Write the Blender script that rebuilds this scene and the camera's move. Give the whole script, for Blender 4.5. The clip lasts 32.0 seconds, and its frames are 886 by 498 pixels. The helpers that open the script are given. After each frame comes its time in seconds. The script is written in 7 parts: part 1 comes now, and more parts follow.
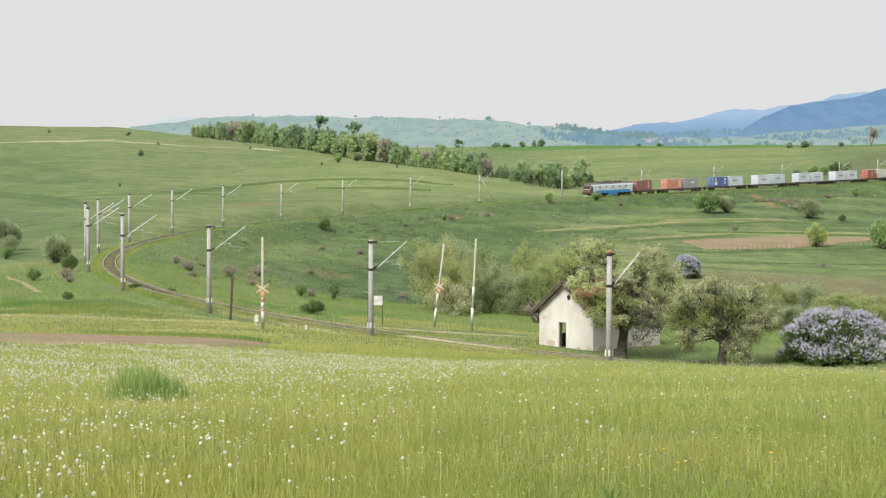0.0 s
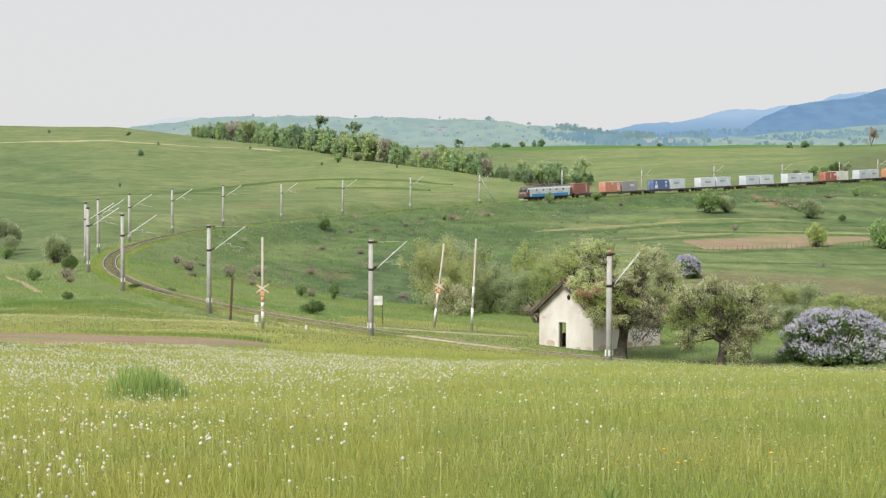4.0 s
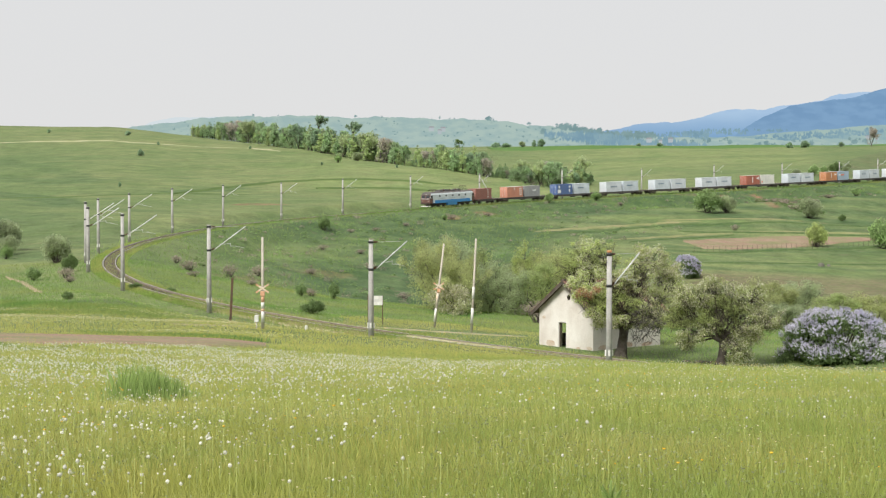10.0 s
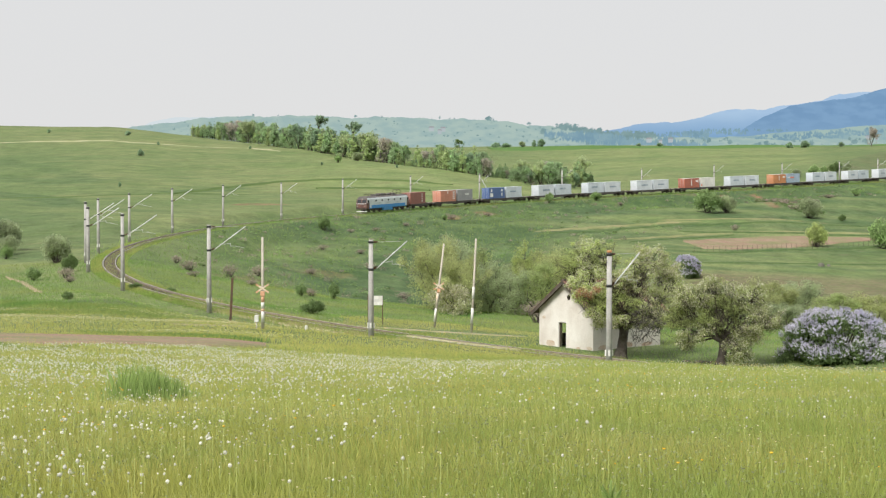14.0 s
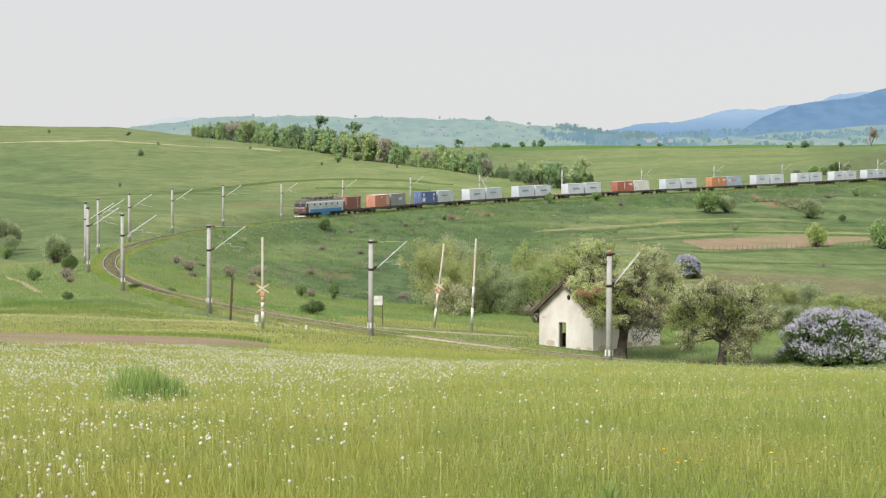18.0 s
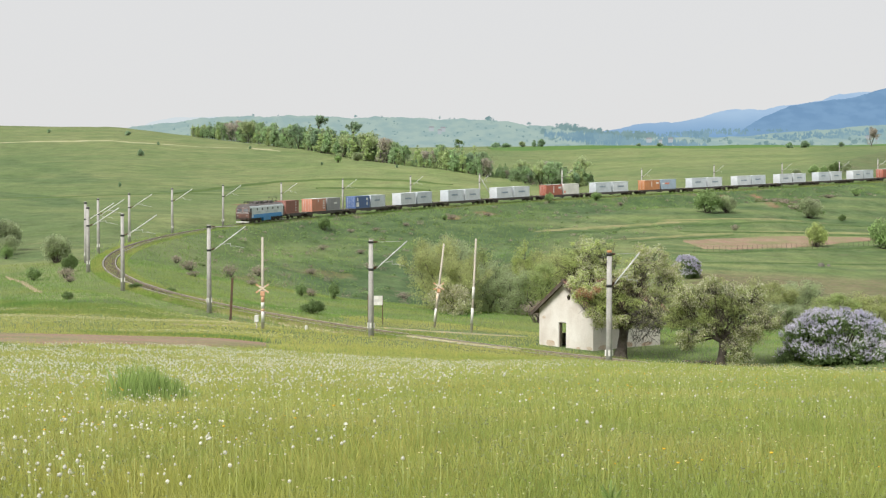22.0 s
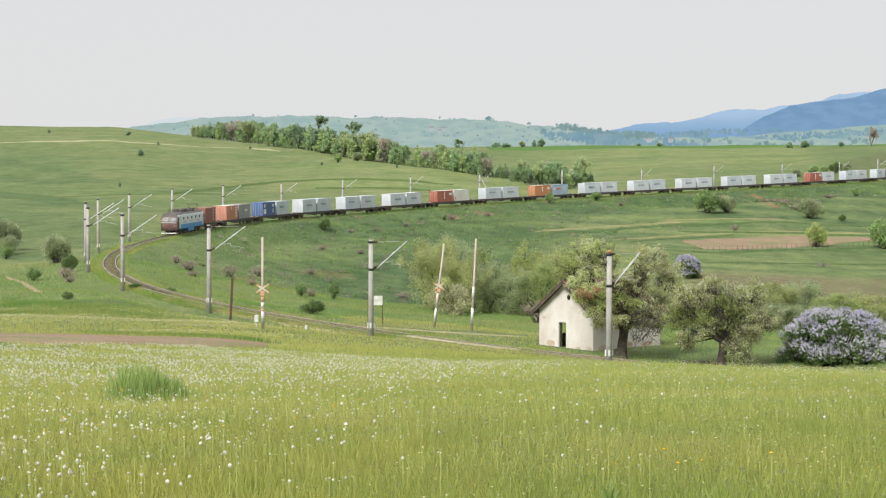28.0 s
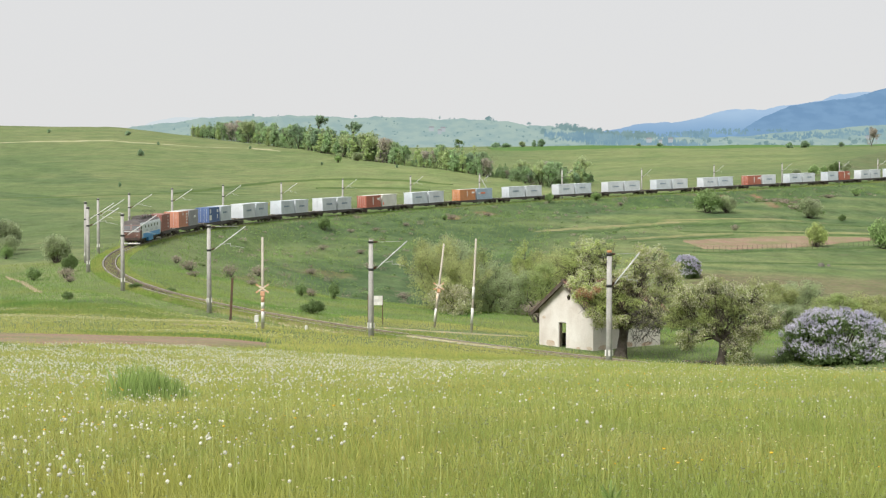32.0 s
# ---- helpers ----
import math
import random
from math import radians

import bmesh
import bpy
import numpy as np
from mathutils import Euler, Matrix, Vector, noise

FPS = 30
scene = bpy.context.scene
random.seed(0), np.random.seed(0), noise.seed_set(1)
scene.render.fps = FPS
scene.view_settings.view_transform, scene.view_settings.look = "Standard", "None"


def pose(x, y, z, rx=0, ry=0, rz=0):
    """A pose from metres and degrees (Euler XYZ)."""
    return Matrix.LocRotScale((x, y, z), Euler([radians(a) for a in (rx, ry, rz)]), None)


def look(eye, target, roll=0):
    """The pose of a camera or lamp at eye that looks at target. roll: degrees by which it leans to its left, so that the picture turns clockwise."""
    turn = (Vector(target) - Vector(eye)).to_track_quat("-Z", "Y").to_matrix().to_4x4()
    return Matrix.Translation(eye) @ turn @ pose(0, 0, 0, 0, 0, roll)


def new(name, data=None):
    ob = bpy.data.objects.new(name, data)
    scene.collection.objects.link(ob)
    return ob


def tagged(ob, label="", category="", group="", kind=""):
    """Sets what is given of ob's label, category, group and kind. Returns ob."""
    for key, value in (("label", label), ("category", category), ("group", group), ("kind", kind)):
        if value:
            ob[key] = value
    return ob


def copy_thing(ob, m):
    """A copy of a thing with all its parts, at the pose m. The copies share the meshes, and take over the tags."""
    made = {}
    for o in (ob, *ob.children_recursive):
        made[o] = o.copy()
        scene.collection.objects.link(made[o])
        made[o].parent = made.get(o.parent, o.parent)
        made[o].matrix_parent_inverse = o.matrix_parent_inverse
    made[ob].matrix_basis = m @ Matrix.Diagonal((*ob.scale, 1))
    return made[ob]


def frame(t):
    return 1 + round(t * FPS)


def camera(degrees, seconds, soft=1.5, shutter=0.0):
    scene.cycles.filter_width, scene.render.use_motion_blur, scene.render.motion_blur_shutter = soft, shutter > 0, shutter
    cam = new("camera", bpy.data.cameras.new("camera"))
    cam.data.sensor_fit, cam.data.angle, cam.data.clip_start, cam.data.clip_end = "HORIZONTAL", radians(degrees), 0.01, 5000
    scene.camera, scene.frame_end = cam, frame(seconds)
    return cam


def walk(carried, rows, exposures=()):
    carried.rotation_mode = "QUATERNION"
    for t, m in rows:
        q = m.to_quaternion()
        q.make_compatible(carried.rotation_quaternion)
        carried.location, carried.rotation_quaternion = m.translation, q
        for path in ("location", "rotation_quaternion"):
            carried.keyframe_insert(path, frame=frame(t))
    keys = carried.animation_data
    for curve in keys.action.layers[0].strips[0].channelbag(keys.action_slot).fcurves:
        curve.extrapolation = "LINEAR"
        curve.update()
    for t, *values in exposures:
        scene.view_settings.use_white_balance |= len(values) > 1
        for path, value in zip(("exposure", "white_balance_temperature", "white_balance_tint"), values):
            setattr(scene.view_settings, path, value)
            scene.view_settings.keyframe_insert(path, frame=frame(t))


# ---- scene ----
# The eye stands 1.7 m over the meadow at the origin and looks along +y, a little downward.
EYE = 1.7
cam = camera(30.13, 32.0, soft=1.25)
STAND = pose(0, 0, EYE, 90 - 2.32)
walk(cam, [(0.0, STAND), (32.0, STAND)])

# ---- light: a bright, evenly overcast sky with a veiled sun behind the eye ----
SUN_HEIGHT, SUN_TURN = radians(46), radians(212)
world = bpy.data.worlds.new("world")
scene.world = world
world.use_nodes = True
wn, wl = world.node_tree.nodes, world.node_tree.links
sky = wn.new("ShaderNodeTexSky")
sky.sky_type, sky.sun_disc = "NISHITA", False
sky.sun_elevation, sky.sun_rotation = SUN_HEIGHT, SUN_TURN
clear = wn.new("ShaderNodeVectorMath")
clear.operation = "SCALE"
clear.inputs[3].default_value = 0.10
wl.new(sky.outputs[0], clear.inputs[0])
veil = wn.new("ShaderNodeMix")
veil.data_type = "RGBA"
veil.inputs[0].default_value = 0.96
veil.inputs[7].default_value = (0.755, 0.755, 0.76, 1)
wl.new(clear.outputs[0], veil.inputs[6])
wl.new(veil.outputs[2], wn["Background"].inputs[0])
wn["Background"].inputs[1].default_value = 1.0

sun = new("sun", bpy.data.lights.new("sun", "SUN"))
sun.data.energy, sun.data.angle, sun.data.color = 4.8, radians(26), (1.0, 0.965, 0.9)
sun.matrix_basis = look((0, 0, 200), Vector((0, 0, 200)) - Vector((math.sin(SUN_TURN) * math.cos(SUN_HEIGHT), math.cos(SUN_TURN) * math.cos(SUN_HEIGHT), math.sin(SUN_HEIGHT))))
scene.view_settings.exposure = 0.0


# ---- materials ----
def material(name, colour, rough=0.8, metal=0.0, second=None, size=1.0, fine=0.0, bump=0.0, island=0.0, leaf=0.0, third=None, big=0.0, space="Object"):
    """colour and second mixed by noise of the given size (m), third by noise of size big; fine grain and bump; island: spread between loose pieces; leaf: light let through."""
    m = bpy.data.materials.new(name)
    m.use_nodes = True
    n, l = m.node_tree.nodes, m.node_tree.links
    b = n["Principled BSDF"]
    b.inputs["Roughness"].default_value, b.inputs["Metallic"].default_value = rough, metal
    if rough > 0.93:
        b.inputs["Specular IOR Level"].default_value = 0.15
    co = n.new("ShaderNodeTexCoord")
    where = co.outputs["Object"]
    if space == "World":
        where = n.new("ShaderNodeNewGeometry").outputs["Position"]
    last = n.new("ShaderNodeRGB").outputs[0]
    last.default_value = (*colour, 1)

    def noise_of(s, detail=4, rough_=0.6):
        t = n.new("ShaderNodeTexNoise")
        t.inputs["Scale"].default_value, t.inputs["Detail"].default_value, t.inputs["Roughness"].default_value = 1 / s, detail, rough_
        l.new(where, t.inputs["Vector"])
        return t.outputs[0]

    def blend(a, colour_b, by, low, high):
        r = n.new("ShaderNodeMapRange")
        r.inputs[1].default_value, r.inputs[2].default_value = low, high
        l.new(by, r.inputs[0])
        x = n.new("ShaderNodeMix")
        x.data_type = "RGBA"
        l.new(r.outputs[0], x.inputs[0])
        l.new(a, x.inputs[6])
        x.inputs[7].default_value = (*colour_b, 1)
        return x.outputs[2]

    def times(a, by, low, high):
        r = n.new("ShaderNodeMapRange")
        r.inputs[3].default_value, r.inputs[4].default_value = low, high
        l.new(by, r.inputs[0])
        x = n.new("ShaderNodeVectorMath")
        x.operation = "SCALE"
        l.new(a, x.inputs[0])
        l.new(r.outputs[0], x.inputs[3])
        return x.outputs[0]

    if second:
        last = blend(last, second, noise_of(size), 0.38, 0.62)
    if third:
        last = blend(last, third, noise_of(big, 3), 0.42, 0.66)
    if fine:
        last = times(last, noise_of(size * 0.11, 3), 1 - fine * 1.6, 1 + fine * 1.6)
    if island:
        last = times(last, n.new("ShaderNodeNewGeometry").outputs["Random Per Island"], 1 - island, 1 + island)
        last = times(last, n.new("ShaderNodeObjectInfo").outputs["Random"], 1 - island * 0.4, 1 + island * 0.4)
    l.new(last, b.inputs["Base Color"])
    if bump:
        u = n.new("ShaderNodeBump")
        u.inputs["Strength"].default_value, u.inputs["Distance"].default_value = 0.6, bump
        l.new(noise_of(size * 0.2, 5), u.inputs["Height"])
        l.new(u.outputs[0], b.inputs["Normal"])
    if leaf:
        b.inputs["Specular IOR Level"].default_value = 0.2
        t = n.new("ShaderNodeBsdfTranslucent")
        l.new(last, t.inputs[0])
        x = n.new("ShaderNodeMixShader")
        x.inputs[0].default_value = leaf
        l.new(b.outputs[0], x.inputs[1])
        l.new(t.outputs[0], x.inputs[2])
        l.new(x.outputs[0], n["Material Output"].inputs[0])
    return m


def land_cover():
    """Meadow with three other covers mixed in by the ground's own cover map: rough slope grass, dry grass, fresh mown grass."""
    m = bpy.data.materials.new("meadow_grass")
    m.use_nodes = True
    n, l = m.node_tree.nodes, m.node_tree.links
    where = n.new("ShaderNodeNewGeometry").outputs["Position"]

    def noise_of(size, detail=4, stretch=(1, 1, 1)):
        mp = n.new("ShaderNodeMapping")
        mp.inputs["Scale"].default_value = stretch
        l.new(where, mp.inputs[0])
        t = n.new("ShaderNodeTexNoise")
        t.inputs["Scale"].default_value, t.inputs["Detail"].default_value, t.inputs["Roughness"].default_value = 1 / size, detail, 0.62
        l.new(mp.outputs[0], t.inputs["Vector"])
        return t.outputs[0]

    def ranged(v, a, b, c=0.0, d=1.0):
        r = n.new("ShaderNodeMapRange")
        for k, x in enumerate((a, b, c, d)):
            r.inputs[k + 1].default_value = x
        l.new(v, r.inputs[0])
        return r.outputs[0]

    def mix(f, a, b):
        x = n.new("ShaderNodeMix")
        x.data_type = "RGBA"
        l.new(f, x.inputs[0])
        for k, v in ((6, a), (7, b)):
            if isinstance(v, tuple):
                x.inputs[k].default_value = (*v, 1)
            else:
                l.new(v, x.inputs[k])
        return x.outputs[2]

    small, mid, broad = noise_of(2.2, 5), noise_of(13, 5, (1, 0.55, 1)), noise_of(90, 4, (1, 0.6, 1))
    meadow = mix(ranged(mid, 0.36, 0.64), (0.116, 0.162, 0.056), (0.174, 0.201, 0.084))
    meadow = mix(ranged(broad, 0.42, 0.62), meadow, (0.100, 0.147, 0.053))
    meadow = mix(ranged(noise_of(24, 5, (0.35, 1.6, 1)), 0.52, 0.74), meadow, (0.170, 0.188, 0.080))
    meadow = mix(ranged(noise_of(11, 5, (0.3, 1.5, 1)), 0.53, 0.74), meadow, (0.096, 0.144, 0.050))
    rough = mix(ranged(mid, 0.4, 0.6), (0.060, 0.104, 0.040), (0.094, 0.14, 0.055))
    rough = mix(ranged(noise_of(3.2, 5, (1, 0.5, 0.6)), 0.47, 0.6), rough, (0.044, 0.084, 0.027))
    rough = mix(ranged(noise_of(9, 5, (0.5, 1, 1)), 0.55, 0.7), rough, (0.10, 0.155, 0.042))
    rough = mix(ranged(noise_of(5, 4), 0.6, 0.72), rough, (0.125, 0.115, 0.07))
    dry = mix(ranged(small, 0.4, 0.6), (0.17, 0.145, 0.085), (0.13, 0.145, 0.062))
    fresh = mix(ranged(mid, 0.4, 0.6), (0.138, 0.190, 0.064), (0.188, 0.219, 0.088))
    cover = n.new("ShaderNodeAttribute")
    cover.attribute_name = "cover"
    split = n.new("ShaderNodeSeparateColor")
    l.new(cover.outputs["Color"], split.inputs[0])
    last = mix(split.outputs[0], meadow, rough)
    last = mix(split.outputs[1], last, dry)
    last = mix(split.outputs[2], last, fresh)
    # earth shows where the sod has slipped, in ragged pieces
    worn = n.new("ShaderNodeMath")
    worn.operation = "MULTIPLY"
    l.new(cover.outputs["Alpha"], worn.inputs[0])
    l.new(ranged(noise_of(1.5, 6), 0.37, 0.5), worn.inputs[1])
    last = mix(worn.outputs[0], last, mix(ranged(small, 0.42, 0.6), (0.25, 0.13, 0.085), (0.16, 0.115, 0.07)))
    grain = n.new("ShaderNodeVectorMath")
    grain.operation = "SCALE"
    l.new(last, grain.inputs[0])
    patch = n.new("ShaderNodeMath")
    patch.operation = "MULTIPLY"
    l.new(ranged(noise_of(0.7, 5), 0.25, 0.75, 0.7, 1.3), patch.inputs[0])
    l.new(ranged(noise_of(4.5, 5), 0.3, 0.7, 0.78, 1.22), patch.inputs[1])
    l.new(patch.outputs[0], grain.inputs[3])
    b = n["Principled BSDF"]
    b.inputs["Roughness"].default_value, b.inputs["Specular IOR Level"].default_value = 0.95, 0.25
    l.new(grain.outputs[0], b.inputs["Base Color"])
    u = n.new("ShaderNodeBump")
    u.inputs["Strength"].default_value, u.inputs["Distance"].default_value = 0.7, 0.4
    l.new(noise_of(1.3, 6), u.inputs["Height"])
    l.new(u.outputs[0], b.inputs["Normal"])
    return m


MEADOW = land_cover()
BALLAST = material("ballast", (0.53, 0.47, 0.36), 0.95, second=(0.32, 0.31, 0.18), size=0.8, fine=0.35, bump=0.06, third=(0.27, 0.235, 0.16), big=6, space="World")
CROSSING = material("crossing_gravel", (0.44, 0.39, 0.27), 0.95, second=(0.27, 0.28, 0.13), size=1.1, fine=0.3, bump=0.05, third=(0.36, 0.30, 0.21), big=2.5, space="World")
RAIL_STEEL = material("rail_steel", (0.25, 0.2, 0.16), 0.4, 0.1, second=(0.17, 0.13, 0.10), size=0.6)
RAIL_HEAD = material("rail_head", (0.66, 0.65, 0.63), 0.4, 0.8)
SLEEPER = material("sleeper", (0.125, 0.10, 0.078), 0.9, second=(0.08, 0.066, 0.05), size=0.7, fine=0.2)
CONCRETE = material("concrete", (0.42, 0.41, 0.39), 0.9, second=(0.31, 0.30, 0.285), size=1.3, fine=0.14, bump=0.01)
DARK_STEEL = material("dark_steel", (0.045, 0.042, 0.04), 0.7, 0.3, second=(0.085, 0.06, 0.045), size=0.5, fine=0.2)
PALE_STEEL = material("pale_steel", (0.66, 0.67, 0.68), 0.55, 0.15, second=(0.5, 0.5, 0.5), size=0.7)
BLACK_BAND = material("black_band", (0.02, 0.02, 0.02), 0.7)
WHITE_PAINT = material("white_paint", (0.78, 0.78, 0.76), 0.6, second=(0.6, 0.58, 0.54), size=0.35, fine=0.1)
INSULATOR = material("insulator", (0.09, 0.035, 0.02), 0.25)


# ---- small mesh tools ----
def smooth_faces(data, on=True):
    data.polygons.foreach_set("use_smooth", [on] * len(data.polygons))


def part(name, bm, mat, parent=None, label="", smooth=False):
    data = bpy.data.meshes.new(name)
    bm.to_mesh(data)
    bm.free()
    for m in (mat if isinstance(mat, (list, tuple)) else [mat]):
        data.materials.append(m)
    if smooth:
        smooth_faces(data)
    ob = new(name, data)
    ob.parent = parent
    if label:
        ob["label"] = label
    return ob


def thing(name, label, category, group="", kind="", at=None):
    ob = new(name)
    ob.empty_display_size = 0.2
    if at is not None:
        ob.matrix_basis = at
    return tagged(ob, label, category, group, kind)


def box(bm, x0, x1, y0, y1, z0, z1, mat=0, bevel=0.0):
    vs = [bm.verts.new((x, y, z)) for x in (x0, x1) for y in (y0, y1) for z in (z0, z1)]
    fs = [bm.faces.new([vs[i] for i in f]) for f in ((0, 1, 3, 2), (4, 6, 7, 5), (0, 4, 5, 1), (2, 3, 7, 6), (0, 2, 6, 4), (1, 5, 7, 3))]
    for f in fs:
        f.material_index = mat
    if bevel:
        es = list({e for f in fs for e in f.edges})
        bmesh.ops.bevel(bm, geom=es, offset=bevel, segments=1, affect="EDGES", profile=0.7)
    return fs


def tube(bm, p, q, r0, r1=None, n=8, mat=0, caps=True):
    p, q = Vector(p), Vector(q)
    r1 = r0 if r1 is None else r1
    ax = (q - p).normalized()
    u = ax.orthogonal().normalized()
    w = ax.cross(u)
    rings = []
    for c, r in ((p, r0), (q, r1)):
        rings.append([bm.verts.new(c + r * (math.cos(2 * math.pi * k / n) * u + math.sin(2 * math.pi * k / n) * w)) for k in range(n)])
    for k in range(n):
        f = bm.faces.new((rings[0][k], rings[0][(k + 1) % n], rings[1][(k + 1) % n], rings[1][k]))
        f.smooth, f.material_index = n > 5, mat
    if caps:
        bm.faces.new(rings[0][::-1]).material_index = mat
        bm.faces.new(rings[1]).material_index = mat


def extrude_profile(bm, profile, y0, y1, mat=0):
    """A closed profile of (x, z) drawn out along y."""
    a = [bm.verts.new((x, y0, z)) for x, z in profile]
    b = [bm.verts.new((x, y1, z)) for x, z in profile]
    n = len(profile)
    fs = [bm.faces.new((a[k], b[k], b[(k + 1) % n], a[(k + 1) % n])) for k in range(n)]
    fs += [bm.faces.new(a), bm.faces.new(b[::-1])]
    for f in fs:
        f.material_index = mat
    bmesh.ops.recalc_face_normals(bm, faces=fs)
    return fs


def arrays_mesh(name, verts, faces, mats, smooth=False):
    """A mesh straight from numpy arrays: verts n x 3, faces m x k."""
    data = bpy.data.meshes.new(name)
    verts, faces = np.asarray(verts, np.float32), np.asarray(faces, np.int32)
    k = faces.shape[1]
    data.vertices.add(len(verts))
    data.vertices.foreach_set("co", verts.ravel())
    data.loops.add(faces.size)
    data.loops.foreach_set("vertex_index", faces.ravel())
    data.polygons.add(len(faces))
    data.polygons.foreach_set("loop_start", np.arange(0, faces.size, k, dtype=np.int32))
    data.polygons.foreach_set("loop_total", np.full(len(faces), k, np.int32))
    for m in (mats if isinstance(mats, (list, tuple)) else [mats]):
        data.materials.append(m)
    data.update(calc_edges=True)
    data.validate()
    if smooth:
        smooth_faces(data)
    return data


# ---- the railway line: a long bend, drawn by its curvature along its length ----
LINE_FROM, LINE_TO, STEP = -120.0, 960.0, 1.0
line_s = np.arange(LINE_FROM, LINE_TO + 0.5, STEP)
bends = [-0.00451, -0.00638, -0.0062, -0.00527, -0.00336, -0.00437, -0.00435, -0.0039, -0.00166, 0.00066, 0.003, 0.002, 0.0]
line_k = np.interp(line_s, [54 * i for i in range(11)] + [580, 640], bends)
line_k[line_s < 0] = 0
zero = int(-LINE_FROM / STEP)
line_h = np.concatenate([[0], np.cumsum((line_k[1:] + line_k[:-1]) / 2 * STEP)])
line_h += 2.72461 - line_h[zero]
mid_h = (line_h[1:] + line_h[:-1]) / 2
line_x = np.concatenate([[0], np.cumsum(np.cos(mid_h) * STEP)])
line_y = np.concatenate([[0], np.cumsum(np.sin(mid_h) * STEP)])
line_x += 57.547 - line_x[zero]
line_y += 83.441 - line_y[zero]
line_z = -13.145 + EYE + 0.01901 * line_s + 0.01254 * np.maximum(line_s - 330, 0)


def on_line(s, off=0.0, up=0.0):
    """The place at s metres along the line, off metres to its outer side, up metres over the rail tops; and the heading of growing s."""
    x, y, z, h = (float(np.interp(s, line_s, v)) for v in (line_x, line_y, line_z, line_h))
    return Vector((x - off * math.sin(h), y + off * math.cos(h), z + up)), h


# ---- the lie of the land: brows, hollows and crests by bearing (x / y) and distance, with their heights ----
BEARINGS = [-0.3036, -0.2033, -0.1319, -0.0632, 0.0055, 0.0742, 0.1429, 0.2115, 0.2692, 0.3489]
FORMS = []


def landform(far, high):
    FORMS.append((far if isinstance(far, list) else [far] * 10, high if isinstance(high, list) else [high] * 10))


landform(0.5, 0.0)
landform(9, -0.03)
landform(22, -1.28)
landform(45, [-3.4, -3.5, -3.5, -3.6, -3.6, -3.6, -3.7, -3.7, -3.7, -3.8])
landform([62, 66, 74, 84, 90, 88, 84, 80, 78, 76], [-4.6, -5.0, -5.9, -7.0, -7.9, -7.85, -7.65, -7.55, -7.7, -7.65])
landform([100, 105, 112, 112, 106, 104, 98, 92, 90, 85], [-7.5, -8.0, -8.5, -9.0, -9.0, -9.4, -9.6, -9.3, -9.3, -9.0])
landform([150, 165, 172, 150, 140, 135, 130, 128, 125, 125], [-9.7, -8.9, -10.6, -10.6, -10.6, -11.1, -11.0, -10.9, -10.8, -11.1])
landform([190, 200, 200, 190, 185, 180, 180, 175, 175, 175], [-10.2, -9.0, -10.8, -11.9, -12.9, -13.3, -13.9, -13.8, -14.1, -14.1])
landform([215, 212, 225, 245, 255, 250, 245, 240, 240, 240], [-9.9, -8.4, -11.2, -14.9, -16.4, -16.5, -16.6, -16.6, -16.6, -16.6])
landform([260, 250, 270, 300, 330, 340, 340, 340, 340, 340], [-8.8, -8.4, -9.2, -10.4, -9.9, -9.6, -11.0, -12.0, -12.6, -13.1])
landform([330, 290, 299, 347, 386, 421, 452, 486, 530, 600], [-5.3, -6.2, -6.5, -5.3, -4.2, -3.2, -1.7, 0.2, 2.2, 5.4])
landform([450, 420, 420, 440, 440, 460, 520, 570, 600, 650], [0.6, -0.8, -1.5, -0.9, -1.6, -1.8, 1.3, 4.2, 6.4, 9.0])
landform([850, 820, 760, 620, 540, 505, 650, 700, 720, 740], [31.4, 29.0, 21.2, 11.7, 5.0, -0.2, 6.8, 10.1, 15.0, 19.0])
landform([950, 900, 830, 700, 620, 580, 760, 800, 820, 840], [33.3, 29.8, 20.8, 10.6, 4.0, 0.3, 11.9, 14.0, 18.4, 22.7])
landform(1150, [34.4, 34.4, 27.3, 25.8, 25.8, 27.1, 27.1, 27.3, 27.7, 28.5])
landform(1500, [38.2, 38.2, 30.0, 28.9, 27.9, 30.0, 30.0, 30.0, 30.0, 31.5])
landform(4950, 35.0)


def smoothstep(a, b, v):
    t = np.clip((v - a) / (b - a), 0, 1)
    return t * t * (3 - 2 * t)


def line_near(x, y):
    """Distance to the railway's centre, the side (outer > 0), and its height there."""
    best = np.full(x.shape, 1e9)
    idx = np.zeros(x.shape, int)
    for i in range(0, len(line_s), 4):
        d = (x - line_x[i]) ** 2 + (y - line_y[i]) ** 2
        m = d < best
        best[m], idx[m] = d[m], i
    for shift in (-3, -2, -1, 1, 2, 3):
        j = np.clip(idx + shift, 0, len(line_s) - 1)
        d = (x - line_x[j]) ** 2 + (y - line_y[j]) ** 2
        m = d < best
        best[m] = d[m]
        idx[m] = j[m]
    nx, ny = -np.sin(line_h[idx]), np.cos(line_h[idx])
    off = (x - line_x[idx]) * nx + (y - line_y[idx]) * ny
    return np.sqrt(best), off, line_z[idx], line_s[idx]


def rolling(x, y):
    """Small unevenness of the ground."""
    return 0.5 * np.sin(x / 17 + 1.3 * np.sin(y / 31)) * np.sin(y / 23 + 0.7) + 0.12 * np.sin(x / 6.1 + y / 9.7) * np.sin(y / 7.3 - x / 11) + 0.04 * np.sin(x / 2.3 + 2 * np.sin(y / 3.7))


